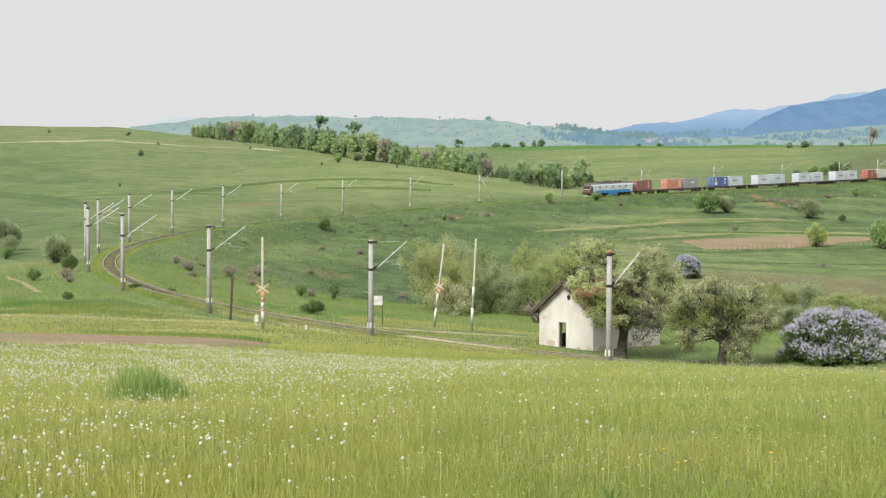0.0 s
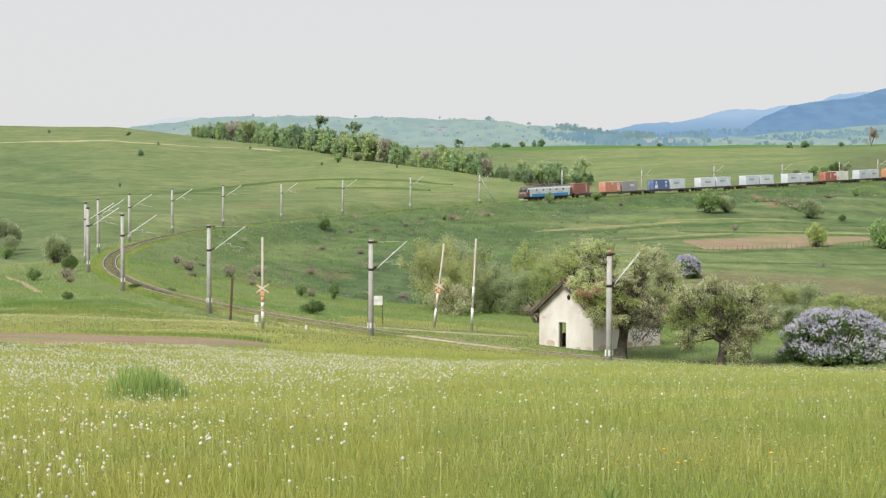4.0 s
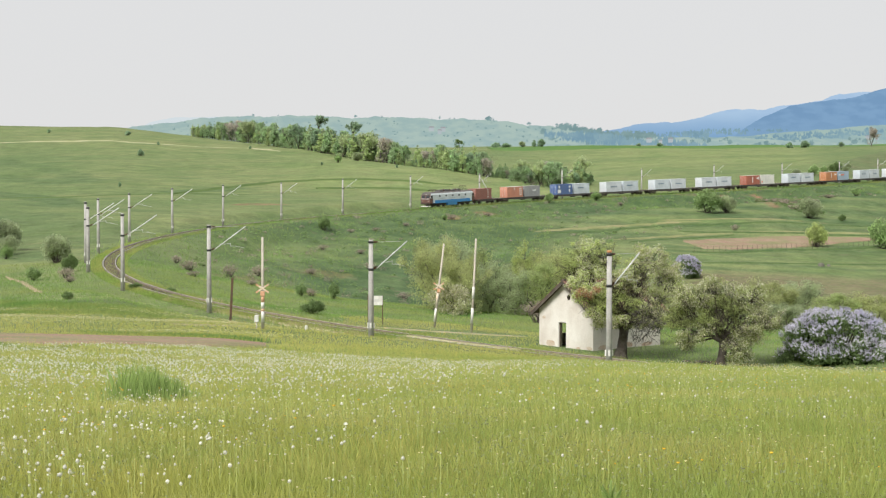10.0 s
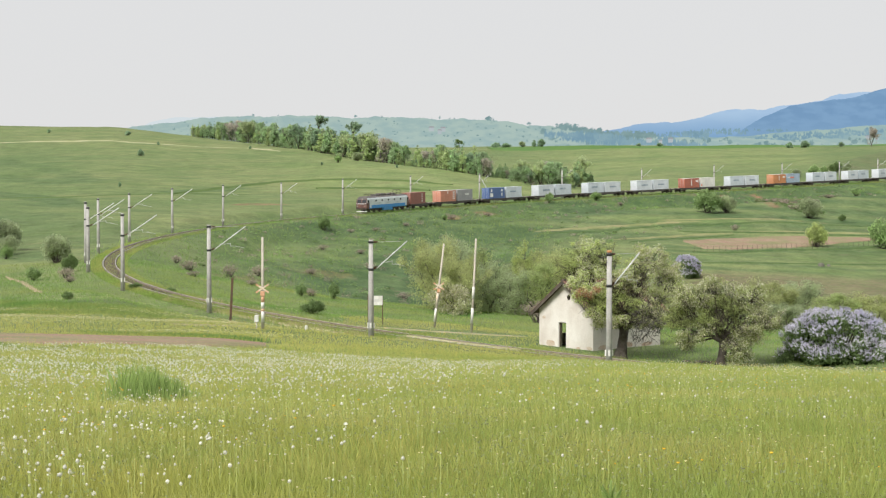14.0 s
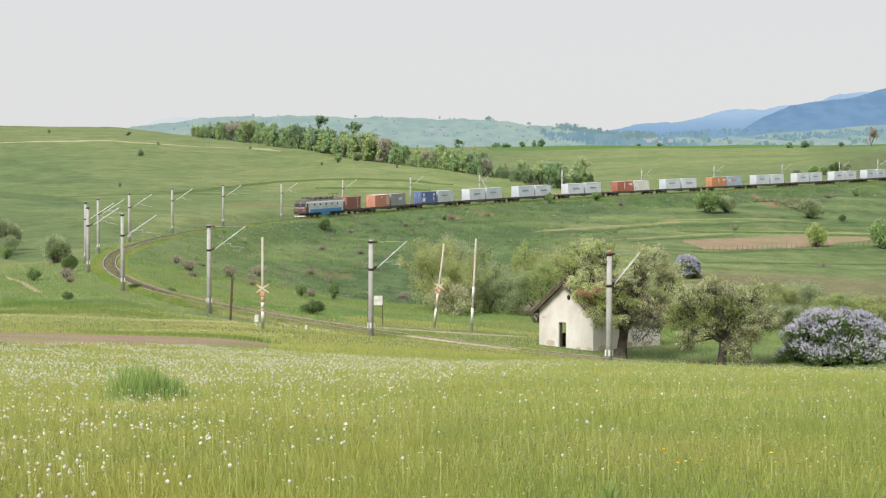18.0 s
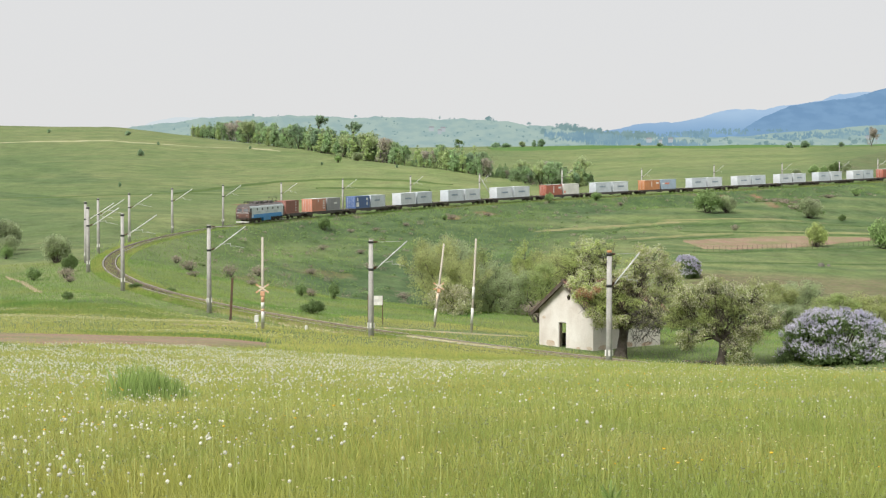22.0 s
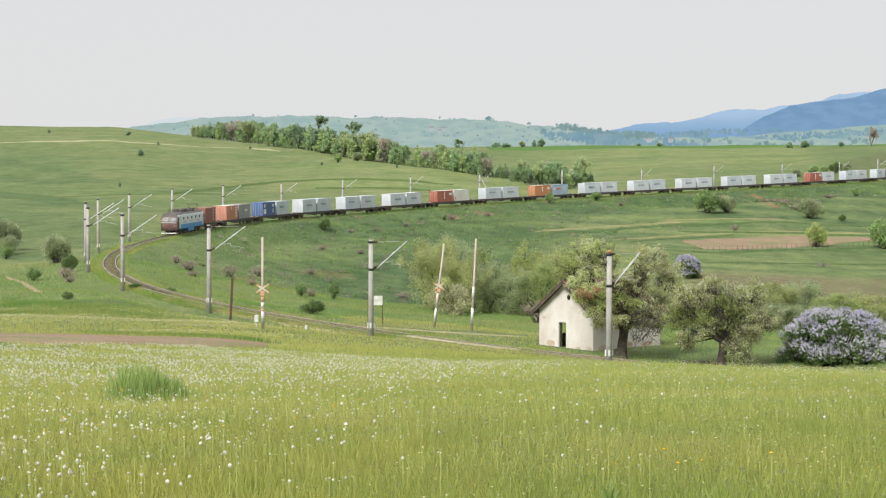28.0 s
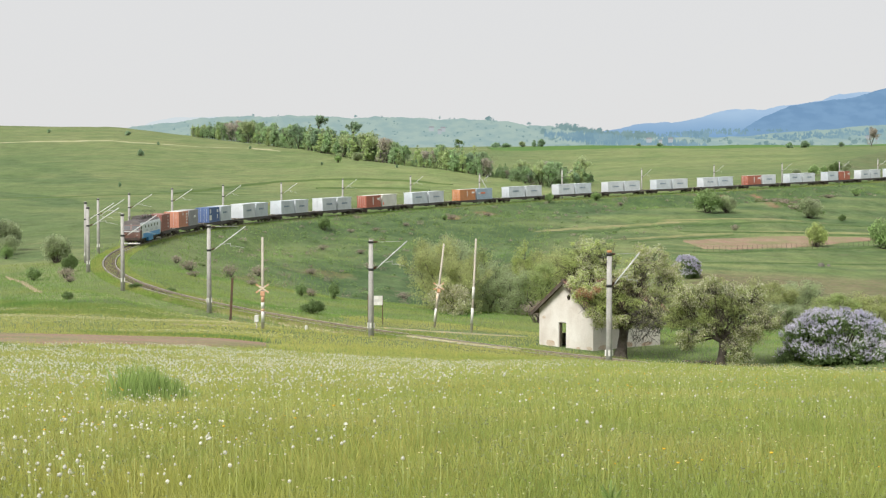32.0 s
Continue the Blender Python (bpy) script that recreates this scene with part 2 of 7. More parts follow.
def land(x, y):
    """Ground height at x, y (numpy arrays)."""
    x, y = np.atleast_1d(np.asarray(x, float)), np.atleast_1d(np.asarray(y, float))
    shape = x.shape
    x, y = x.ravel(), y.ravel()
    az = np.arctan2(x, y)
    a = np.tan(np.clip(az, -0.36, 0.40))
    r = np.hypot(x, y)
    depth = r * np.cos(np.arctan(a))
    D = np.stack([np.interp(a, BEARINGS, f) for f, _ in FORMS])
    Z = np.stack([np.interp(a, BEARINGS, h) for _, h in FORMS])
    slope = (Z[1:] - Z[:-1]) / (D[1:] - D[:-1])
    tang = np.concatenate([slope[:1], (slope[1:] + slope[:-1]) / 2, slope[-1:]])
    k = np.clip((depth[None] >= D).sum(0) - 1, 0, len(FORMS) - 2)
    col = np.arange(len(x))
    d0, d1, z0, z1 = D[k, col], D[k + 1, col], Z[k, col], Z[k + 1, col]
    w = d1 - d0
    t = np.clip((depth - d0) / w, 0, 1)
    z = (2 * t**3 - 3 * t**2 + 1) * z0 + (t**3 - 2 * t**2 + t) * w * tang[k, col] + (3 * t**2 - 2 * t**3) * z1 + (t**3 - t**2) * w * tang[k + 1, col]
    side = smoothstep(0.55, 1.3, np.abs(az))
    z = z * (1 - side) + side * (2.5 * np.sin(x / 190) + 2.0 * np.sin(y / 230) - 0.4)
    z = z + rolling(x, y) * smoothstep(12, 70, r) * (0.25 + 0.75 * smoothstep(60, 300, r))
    near, off, lz, ls = line_near(x, y)
    z = z - 1.7 * np.exp(-(((off + 19) / 9) ** 2)) * smoothstep(330, 420, ls) * (y > 250) - 0.9 * np.exp(-(((off + 12) / 7) ** 2)) * smoothstep(190, 240, ls) * (1 - smoothstep(330, 420, ls))
    bed = lz - 0.30 - 0.06 * np.maximum(np.abs(off) - 2.6, 0)
    reach = np.where(off > 0, 9.0, 13.0)
    t = np.clip((near - 3.0) / (reach - 3.0), 0, 1)
    hold = 1 - t * t * (3 - 2 * t)
    return (z * (1 - hold) + bed * hold).reshape(shape)


def ground_at(x, y):
    return float(land(x, y)[0])


def put(x, y, turn=0.0, sink=0.0):
    return pose(x, y, ground_at(x, y) - sink, 0, 0, turn)


# ---- ground ----
fine_az = np.arange(-0.335, 0.3351, 0.0021)
az_all = np.concatenate([np.linspace(-math.pi, -0.34, 46)[:-1], fine_az, np.linspace(0.34, math.pi, 46)])
rings = np.concatenate([np.geomspace(1.2, 60, 70), np.arange(61, 235, 1.3), np.arange(236, 560, 1.7), np.geomspace(562, 4950, 90)])
gaz, gr = np.meshgrid(az_all, rings)
gx, gy = gr * np.sin(gaz), gr * np.cos(gaz)
gz = land(gx, gy)
rows_n, cols_n = gx.shape
gv = np.stack([gx, gy, gz], -1).reshape(-1, 3)
i0 = (np.arange(rows_n - 1)[:, None] * cols_n + np.arange(cols_n - 1)[None]).ravel()
gf = np.stack([i0, i0 + 1, i0 + cols_n + 1, i0 + cols_n], -1)
ground = new("ground", arrays_mesh("ground", np.concatenate([gv, [[0, 0, 0.0]]]), gf, MEADOW, smooth=True))
hub = bmesh.new()
hub.from_mesh(ground.data)
hub.verts.ensure_lookup_table()
for c in range(cols_n - 1):
    hub.faces.new((hub.verts[len(gv)], hub.verts[c + 1], hub.verts[c])).smooth = True
hub.to_mesh(ground.data)
hub.free()
# what grows where: rough grass on the railway's slopes, dry grass in the hollow, mown strips
near_l, off_l, _, s_l = line_near(gv[:, 0], gv[:, 1])
bear = gv[:, 0] / np.maximum(gv[:, 1], 1)
wob = 9 * np.sin(gv[:, 0] / 13) + 7 * np.sin(gv[:, 1] / 17 + gv[:, 0] / 29)
rough_w = smoothstep(2.5, 5, -off_l) * (1 - smoothstep(55, 80, near_l + wob)) * smoothstep(150, 210, s_l) * (1 - smoothstep(330, 430, s_l))
rough_w = np.maximum(rough_w, smoothstep(2.5, 5, -off_l) * (1 - smoothstep(26, 36, near_l + wob * 0.5 - 4)) * smoothstep(330, 400, s_l))
rough_w = np.maximum(rough_w, (1 - smoothstep(4, 9, near_l)) * 0.5 * smoothstep(150, 200, s_l))
rough_w *= smoothstep(170, 205, gv[:, 1])
dry_w = smoothstep(0.13, 0.16, bear) * smoothstep(222, 240, gv[:, 1] + wob * 0.5) * (1 - smoothstep(288, 300, gv[:, 1] + wob * 0.3)) * 0.95
dry_w = np.maximum(dry_w, 0.06 * smoothstep(100, 108, gv[:, 1] + wob * 0.3) * (1 - smoothstep(150, 165, gv[:, 1] + wob * 0.3)) * (bear < 0.07))
fresh_w = smoothstep(0.12, 0.15, bear) * smoothstep(290, 300, gv[:, 1]) * (1 - smoothstep(322, 330, gv[:, 1])) * (0.5 + 0.5 * np.sin(gv[:, 1] * 0.55 + bear * 20))
terrace = smoothstep(0.10, 0.14, bear) * smoothstep(364, 372, gv[:, 1] + wob * 0.3) * (near_l > 20) * (off_l < 0) * (s_l > 330)
rough_w = np.maximum(rough_w, terrace * (0.5 + 0.45 * np.sin(gv[:, 2] * 5.2 + 0.8 * np.sin(gv[:, 0] / 23))))
rough_w = np.maximum(rough_w, 0.8 * smoothstep(0.12, 0.14, bear) * smoothstep(292, 300, gv[:, 1]) * (1 - smoothstep(350, 372, gv[:, 1])) * (0.6 + 0.4 * np.sin(gv[:, 1] * 0.8)))
rough_w = np.maximum(rough_w, smoothstep(2.5, 5, -off_l) * (1 - smoothstep(40, 52, near_l + wob)) * smoothstep(0.14, 0.18, bear) * smoothstep(330, 400, s_l))
fresh_w = np.maximum(fresh_w * 0.6, 0.55 * smoothstep(-0.06, -0.02, bear) * smoothstep(345, 360, gv[:, 1]) * (near_l > 30) * (off_l < 0) * (0.5 + 0.5 * np.sin(gv[:, 1] * 0.28)))


def strip_of(points, wide, soft=1.6):
    """How far each place of the ground lies within a strip about a line of points."""
    p = np.array(points, float)
    best = np.full(len(gv), 1e9)
    for a, b in zip(p, p[1:]):
        d = b - a
        t = np.clip(((gv[:, :2] - a) @ d) / (d @ d), 0, 1)
        best = np.minimum(best, np.hypot(*(gv[:, :2] - a - t[:, None] * d).T))
    return 1 - smoothstep(wide / 2, wide / 2 * soft + 0.3, best + 0.18 * wide * np.sin(gv[:, 0] / 4.1) * np.sin(gv[:, 1] / 6.3))


# terraces on the open hill, lighter and yellower pasture under the tree belt
for points, wide, much in (([(-150, 560), (-127, 520), (-111, 494), (-100, 457)], 7.0, 0.55), ([(-131, 487), (-123, 482), (-106, 452)], 8.0, 0.6), ([(-118, 420), (-98.6, 402.6), (-83, 374.5)], 9.0, 0.8),
                           ([(-69, 427), (-64, 441), (-57, 455)], 6.0, 0.7), ([(-95, 372), (-70, 352), (-52, 330)], 7.0, 0.35), ([(-95, 330), (-76, 300), (-66, 262)], 26.0, 0.45), ([(-80, 262), (-66, 246), (-54, 222)], 6.0, 0.6), ([(84, 398), (99, 408), (112, 420)], 34.0, 0.95), ([(100, 460), (112, 486), (139, 515)], 14.0, 0.7)):
    rough_w = np.maximum(rough_w, much * strip_of(points, wide))
pasture = smoothstep(-0.13, -0.05, bear) * (1 - smoothstep(0.06, 0.10, bear)) * smoothstep(425, 470, gv[:, 1] + wob) * (1 - smoothstep(640, 720, gv[:, 1])) * (off_l > 8)
fresh_w = np.maximum(fresh_w, pasture * (0.75 + 0.25 * np.sin(gv[:, 1] * 0.11 + gv[:, 0] * 0.02)))
plain = smoothstep(0.03, 0.08, bear) * smoothstep(600, 680, gv[:, 1]) * (1 - smoothstep(1000, 1040, gv[:, 1])) * (off_l > 12) * (1 - smoothstep(0.215, 0.235, bear))
fresh_w = np.maximum(fresh_w, plain * (0.55 + 0.3 * np.sin(gv[:, 1] * 0.05 + gv[:, 0] * 0.012)))
sunny = smoothstep(2.5, 6, -off_l) * (1 - smoothstep(8, 24, near_l + wob * 0.6)) * smoothstep(150, 200, s_l) * (1 - smoothstep(240, 300, s_l))
fresh_w = np.maximum(fresh_w, 0.5 * sunny)
cutting = smoothstep(0, 0.008, bear - 0.216 - (gv[:, 1] - 570) * 0.00028) * smoothstep(540, 565, gv[:, 1]) * (1 - smoothstep(760, 800, gv[:, 1])) * (off_l > 3)
rough_w = np.maximum(rough_w, 0.75 * cutting)
dry_w = np.maximum(dry_w, 0.55 * cutting * (0.6 + 0.4 * np.sin(gv[:, 0] * 0.5)))
for points, wide, much in (([(-45, 150), (-31, 143), (-23, 140)], 7.0, 0.5), ([(-21.5, 103), (-16, 98), (-11, 94.5)], 4.0, 0.6), ([(60, 318), (78, 326), (96, 334)], 5.0, 0.45)):
    rough_w = np.maximum(rough_w, much * strip_of(points, wide))
bare_w = np.zeros(len(gv))
for points, wide, much in (([(88.2, 466), (88.8, 461), (87.5, 450)], 1.6, 1.0), ([(86, 437), (85.9, 424)], 1.6, 0.8), ([(89.5, 450), (91, 436)], 2.0, 0.6), ([(95, 456), (99, 446)], 3.0, 0.5), ([(66, 457), (78, 459)], 3.0, 0.45), ([(2.4, 363), (2.8, 373)], 2.2, 0.9), ([(9.6, 388), (11.4, 390)], 2.6, 0.8),
                           ([(-45, 375), (-39, 374)], 5.0, 0.9), ([(30, 432), (40, 440)], 2.6, 0.4), ([(-22, 262), (-17, 270)], 3.0, 0.35), ([(-30, 222), (-26, 232)], 3.0, 0.35)):
    bare_w = np.maximum(bare_w, much * strip_of(points, wide))
cover = ground.data.attributes.new("cover", "FLOAT_COLOR", "POINT")
cov = np.zeros((len(ground.data.vertices), 4), np.float32)
cov[:len(gv), 0], cov[:len(gv), 1], cov[:len(gv), 2], cov[:len(gv), 3] = rough_w, dry_w, fresh_w, bare_w
cover.data.foreach_set("color", cov.ravel())
tagged(ground, "green spring meadow on rolling hills with paler and darker patches", "meadow", kind="structure")


# ---- ploughed strips, paths and bare patches, laid over the ground ----
SOIL = material("bare_soil", (0.25, 0.172, 0.125), 0.95, second=(0.30, 0.22, 0.16), size=2.5, fine=0.2, bump=0.12, third=(0.19, 0.19, 0.095), big=5, space="World")
PALE_DUST = material("pale_dust", (0.34, 0.29, 0.2), 0.95, second=(0.26, 0.25, 0.13), size=1.5, fine=0.2, bump=0.05, space="World")
DUST = material("pale_path", (0.36, 0.27, 0.19), 0.95, second=(0.25, 0.22, 0.13), size=3.0, fine=0.15, bump=0.05, space="World")
STUBBLE = material("pale_stubble", (0.255, 0.235, 0.125), 0.95, second=(0.18, 0.2, 0.08), size=5.0, fine=0.15, bump=0.1, space="World")

HEDGE = material("tall_dark_grass", (0.055, 0.10, 0.033), 0.95, second=(0.09, 0.132, 0.046), size=2.2, fine=0.25, bump=0.2, space="World")


def along(points, n):
    p = np.array(points, float)
    d = np.concatenate([[0], np.cumsum(np.hypot(*np.diff(p, axis=0).T))])
    t = np.linspace(0, d[-1], n)
    return np.stack([np.interp(t, d, p[:, 0]), np.interp(t, d, p[:, 1])], 1)


def lay(name, one, other, mat, label, category, lift=0.07, n=60, k=8, ragged=0.6, furrow=0.0):
    """A thin uneven sheet between two edge lines, following the ground."""
    a, b = along(one, n), along(other, n)
    f = np.linspace(0, 1, k)[None, :, None]
    p = a[:, None] * (1 - f) + b[:, None] * f
    rng = np.random.default_rng(len(name) + n)
    side = np.zeros((n, k, 1))
    side[:, 0, 0], side[:, -1, 0] = -rng.random(n), rng.random(n)
    d = b - a
    p = p + side * ragged * (d / np.maximum(np.hypot(*d.T), 1e-3)[:, None])[:, None]
    z = land(p[..., 0], p[..., 1]) + lift
    z[:, 0] -= lift + 0.1
    z[:, -1] -= lift + 0.1
    if furrow:
        z[:, 1:-1] += furrow * (np.arange(k - 2)[None] % 2)
    v = np.concatenate([p, z[..., None]], -1).reshape(-1, 3)
    i = (np.arange(n - 1)[:, None] * k + np.arange(k - 1)[None]).ravel()
    return tagged(new(name, arrays_mesh(name, v, np.stack([i, i + 1, i + k + 1, i + k], -1), mat, smooth=not furrow)), label, category, kind="structure")


def trail(name, points, wide, mat, label, lift=0.06, n=80):
    p = along(points, n)
    t = np.gradient(p, axis=0)
    t /= np.hypot(*t.T)[:, None]
    f = np.linspace(0, 1, n)
    swell = np.clip(np.minimum(f, 1 - f) * 9, 0.12, 1) * (0.78 + 0.22 * np.sin(f * n * 0.55 + len(label)) + 0.16 * np.sin(f * n * 1.37))
    q = np.stack([-t[:, 1], t[:, 0]], 1) * (wide / 2 * swell)[:, None]
    lay(name, (p - q).tolist(), (p + q).tolist(), mat, label, "path", lift, n, 5, wide * 0.18)


lay("ploughed_strip", [(-27, 70.3), (-15.4, 70.8), (-12.5, 75.0), (-10.6, 79.7), (-9.0, 83.5)], [(-36, 93.5), (-20.9, 95.7), (-15.4, 92.7), (-12.0, 90.7), (-9.5, 88.0)], SOIL, "ploughed strip of bare brown soil in the meadow", "field", 0.08, 90, 26, 0.8, 0.07)
lay("ploughed_field", [(50.2, 344), (52.5, 330), (58.5, 331.5), (66, 337), (76.6, 345.6), (90.5, 357), (96, 361)], [(50.6, 346), (52.4, 347.5), (59.0, 354), (69.5, 359.6), (83.9, 363.4), (92.0, 362.8), (96.4, 361.8)], SOIL, "ploughed brown field on the far slope", "field", 0.12, 110, 26, 1.3, 0.1)
trail("pale_track", [(-8.6, 135.6), (-4.4, 134.6), (-1.1, 133.6), (2.5, 132.4), (6.7, 132.3)], 1.5, PALE_DUST, "pale dusty path beside the railway")
trail("pale_track", [(-20.1, 120.9), (-18.2, 120.4), (-16.3, 120.4), (-14.3, 120.6)], 2.2, PALE_DUST, "pale dusty farm track up to the railway")
trail("gravel_shoulder", [tuple(on_line(q, 1.75)[0][:2]) for q in range(62, 108, 4)], 1.2, PALE_DUST, "pale sandy gravel along the edge of the track", 0.12)
trail("gravel_shoulder", [tuple(on_line(q, -1.8)[0][:2]) for q in range(70, 100, 4)], 1.2, PALE_DUST, "pale sandy gravel along the edge of the track", 0.12)
trail("foot_path", [(-53, 199), (-48, 187), (-45.1, 178.7), (-39.2, 160.7)], 1.1, DUST, "narrow trodden earth path through grass")
trail("field_edge", [(19.2, 346.6), (26.4, 355.4), (40.4, 372.4), (54.7, 383.2), (60.2, 384.7)], 4.4, STUBBLE, "pale strip of dry stubble across a green slope")
trail("field_edge", [(35.1, 339.1), (51.0, 357.1), (65.2, 368.1), (81.1, 371.1), (106, 371.5)], 3.8, STUBBLE, "pale grassy field edge on the slope")
PALE_TRACK = material("pale_track", (0.40, 0.375, 0.25), 0.95, second=(0.27, 0.28, 0.14), size=6.0, fine=0.15, bump=0.05, space="World")
trail("hill_path", [(-195, 655), (-180.2, 654.2), (-142.1, 654.2), (-113.3, 656.2), (-76.9, 652.1), (-62, 628.0)], 4.6, PALE_TRACK, "pale grassy track across the hillside", 0.15)
trail("terrace_edge", [(51.6, 379.2), (60.5, 379.5), (81.7, 387), (95, 388), (104, 392)], 4.4, HEDGE, "darker grassy terrace edge on the slope", 0.12)
trail("terrace_edge", [(50.0, 384), (58, 387), (70, 391), (86, 394)], 2.0, STUBBLE, "pale grassy field edge on the slope", 0.1)
trail("terrace_edge", [(52.2, 365.4), (63.8, 367.4), (80.9, 368.6), (97, 367.0)], 3.4, HEDGE, "dark grassy ridge above the ploughed field", 0.14)
trail("terrace_edge", [(49.0, 322.6), (58.1, 327.0), (71.4, 336.6), (90.6, 347.6), (100, 351)], 3.6, HEDGE, "dark tall grass along the field fence", 0.14)
trail("terrace_edge", [(20, 343), (30, 352), (42, 368), (54, 378)], 3.0, HEDGE, "dark grassy ridge beside the stubble strip", 0.12)
trail("terrace_edge", [(38, 336), (50, 351), (64, 362)], 2.4, HEDGE, "dark grassy ridge above the ploughed field", 0.12)
trail("terrace_edge", [(46, 306), (60, 310), (76, 316), (96, 322)], 2.2, HEDGE, "darker strip of grass across the mown slope", 0.1)

# ---- the distance: hazy hills and mountains far behind everything, haze painted as glowing colour ----
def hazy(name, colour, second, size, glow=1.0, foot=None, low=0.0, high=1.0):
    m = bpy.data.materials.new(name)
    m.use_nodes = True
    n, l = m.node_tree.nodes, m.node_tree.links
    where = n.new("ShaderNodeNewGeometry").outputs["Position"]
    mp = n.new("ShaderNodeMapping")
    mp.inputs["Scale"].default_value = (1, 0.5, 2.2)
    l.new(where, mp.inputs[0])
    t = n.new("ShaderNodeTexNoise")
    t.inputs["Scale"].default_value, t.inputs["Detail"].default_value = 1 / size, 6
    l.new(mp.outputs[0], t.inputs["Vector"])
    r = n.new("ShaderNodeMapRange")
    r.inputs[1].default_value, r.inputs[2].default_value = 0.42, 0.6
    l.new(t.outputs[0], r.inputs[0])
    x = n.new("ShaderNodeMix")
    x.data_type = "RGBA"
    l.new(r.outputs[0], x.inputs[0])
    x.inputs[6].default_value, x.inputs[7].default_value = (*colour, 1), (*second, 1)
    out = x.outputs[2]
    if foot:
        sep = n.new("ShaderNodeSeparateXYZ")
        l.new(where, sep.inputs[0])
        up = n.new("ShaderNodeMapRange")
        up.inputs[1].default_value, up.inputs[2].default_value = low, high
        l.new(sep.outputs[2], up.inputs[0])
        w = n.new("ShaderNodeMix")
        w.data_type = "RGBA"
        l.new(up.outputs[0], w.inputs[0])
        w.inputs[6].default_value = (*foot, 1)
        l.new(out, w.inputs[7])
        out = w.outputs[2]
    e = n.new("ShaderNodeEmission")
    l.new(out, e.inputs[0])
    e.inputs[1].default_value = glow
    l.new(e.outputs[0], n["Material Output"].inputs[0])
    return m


def range_of_hills(name, far, bearings, heights, foot, mat, label, rough):
    a = np.arange(-0.42, 0.48, 0.0012)
    rng = np.random.default_rng(len(name))
    top = np.interp(a, bearings, heights)
    wig = sum(rough / (k + 1) * np.sin(a * 70 * (k + 1) * 1.7 + rng.random() * 6) for k in range(6))
    top = top + (wig + rough * 0.3 * rng.normal(size=len(a))) * np.clip((top - foot) / 40, 0, 1)
    k = 14
    f = np.linspace(0, 1, k)
    rise = f**1.15
    dist = far - (1 - f) * far * 0.10
    v = np.stack([np.stack([a * d, np.full_like(a, d), foot + (top - foot) * r + 0.25 * wig * np.sin(9 * r)], -1) for d, r in zip(dist, rise)], 0).reshape(-1, 3)
    back = np.stack([a * (far + 120), np.full_like(a, far + 120), np.full_like(a, foot)], -1)
    v = np.concatenate([v, back])
    c = len(a)
    i = (np.arange(k)[:, None] * c + np.arange(c - 1)[None]).ravel()
    return tagged(new(name, arrays_mesh(name, v, np.stack([i, i + 1, i + c + 1, i + c], -1), mat, smooth=True)), label, "backdrop", kind="structure")


# emission tints stand for aerial haze; foot is the tint low down
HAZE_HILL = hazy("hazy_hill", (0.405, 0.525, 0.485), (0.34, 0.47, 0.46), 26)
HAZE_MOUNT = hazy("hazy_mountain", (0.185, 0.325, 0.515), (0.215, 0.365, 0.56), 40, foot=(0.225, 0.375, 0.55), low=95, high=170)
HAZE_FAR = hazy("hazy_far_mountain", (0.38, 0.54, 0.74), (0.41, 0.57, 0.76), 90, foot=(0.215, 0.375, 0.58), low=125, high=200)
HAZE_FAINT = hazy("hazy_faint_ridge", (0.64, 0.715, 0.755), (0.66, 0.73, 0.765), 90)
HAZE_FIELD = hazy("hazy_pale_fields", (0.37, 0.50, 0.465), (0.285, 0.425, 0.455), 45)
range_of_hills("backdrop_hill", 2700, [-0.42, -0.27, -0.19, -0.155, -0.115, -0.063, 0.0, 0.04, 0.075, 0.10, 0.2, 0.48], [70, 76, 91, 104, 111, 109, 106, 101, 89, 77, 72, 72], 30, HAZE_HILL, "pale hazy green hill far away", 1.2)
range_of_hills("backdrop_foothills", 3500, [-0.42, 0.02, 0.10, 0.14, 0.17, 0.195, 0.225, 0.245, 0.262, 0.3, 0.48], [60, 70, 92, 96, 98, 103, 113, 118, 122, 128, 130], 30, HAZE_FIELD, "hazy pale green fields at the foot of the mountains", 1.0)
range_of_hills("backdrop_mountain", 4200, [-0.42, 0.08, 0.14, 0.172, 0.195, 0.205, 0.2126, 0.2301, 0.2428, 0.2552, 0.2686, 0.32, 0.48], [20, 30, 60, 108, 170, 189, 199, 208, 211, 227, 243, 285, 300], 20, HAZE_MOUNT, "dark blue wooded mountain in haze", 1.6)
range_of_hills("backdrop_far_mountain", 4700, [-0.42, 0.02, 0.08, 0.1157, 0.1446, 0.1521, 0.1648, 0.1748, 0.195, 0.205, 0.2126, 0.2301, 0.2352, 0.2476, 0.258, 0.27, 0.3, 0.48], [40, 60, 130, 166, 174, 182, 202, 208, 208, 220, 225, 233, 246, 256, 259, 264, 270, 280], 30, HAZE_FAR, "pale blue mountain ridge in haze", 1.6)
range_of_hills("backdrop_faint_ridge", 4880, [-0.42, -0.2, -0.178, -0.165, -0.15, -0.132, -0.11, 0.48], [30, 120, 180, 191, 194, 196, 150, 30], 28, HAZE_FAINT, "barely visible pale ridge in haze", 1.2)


# wooded patches, lone trees and a village on the far hills, in painted haze tints
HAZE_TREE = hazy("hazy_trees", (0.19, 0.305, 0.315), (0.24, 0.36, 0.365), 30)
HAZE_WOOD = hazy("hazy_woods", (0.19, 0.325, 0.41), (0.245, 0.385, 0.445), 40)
# house walls and roofs glow as well, the haze being in their colour
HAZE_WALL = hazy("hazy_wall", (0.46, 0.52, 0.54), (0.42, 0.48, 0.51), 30)
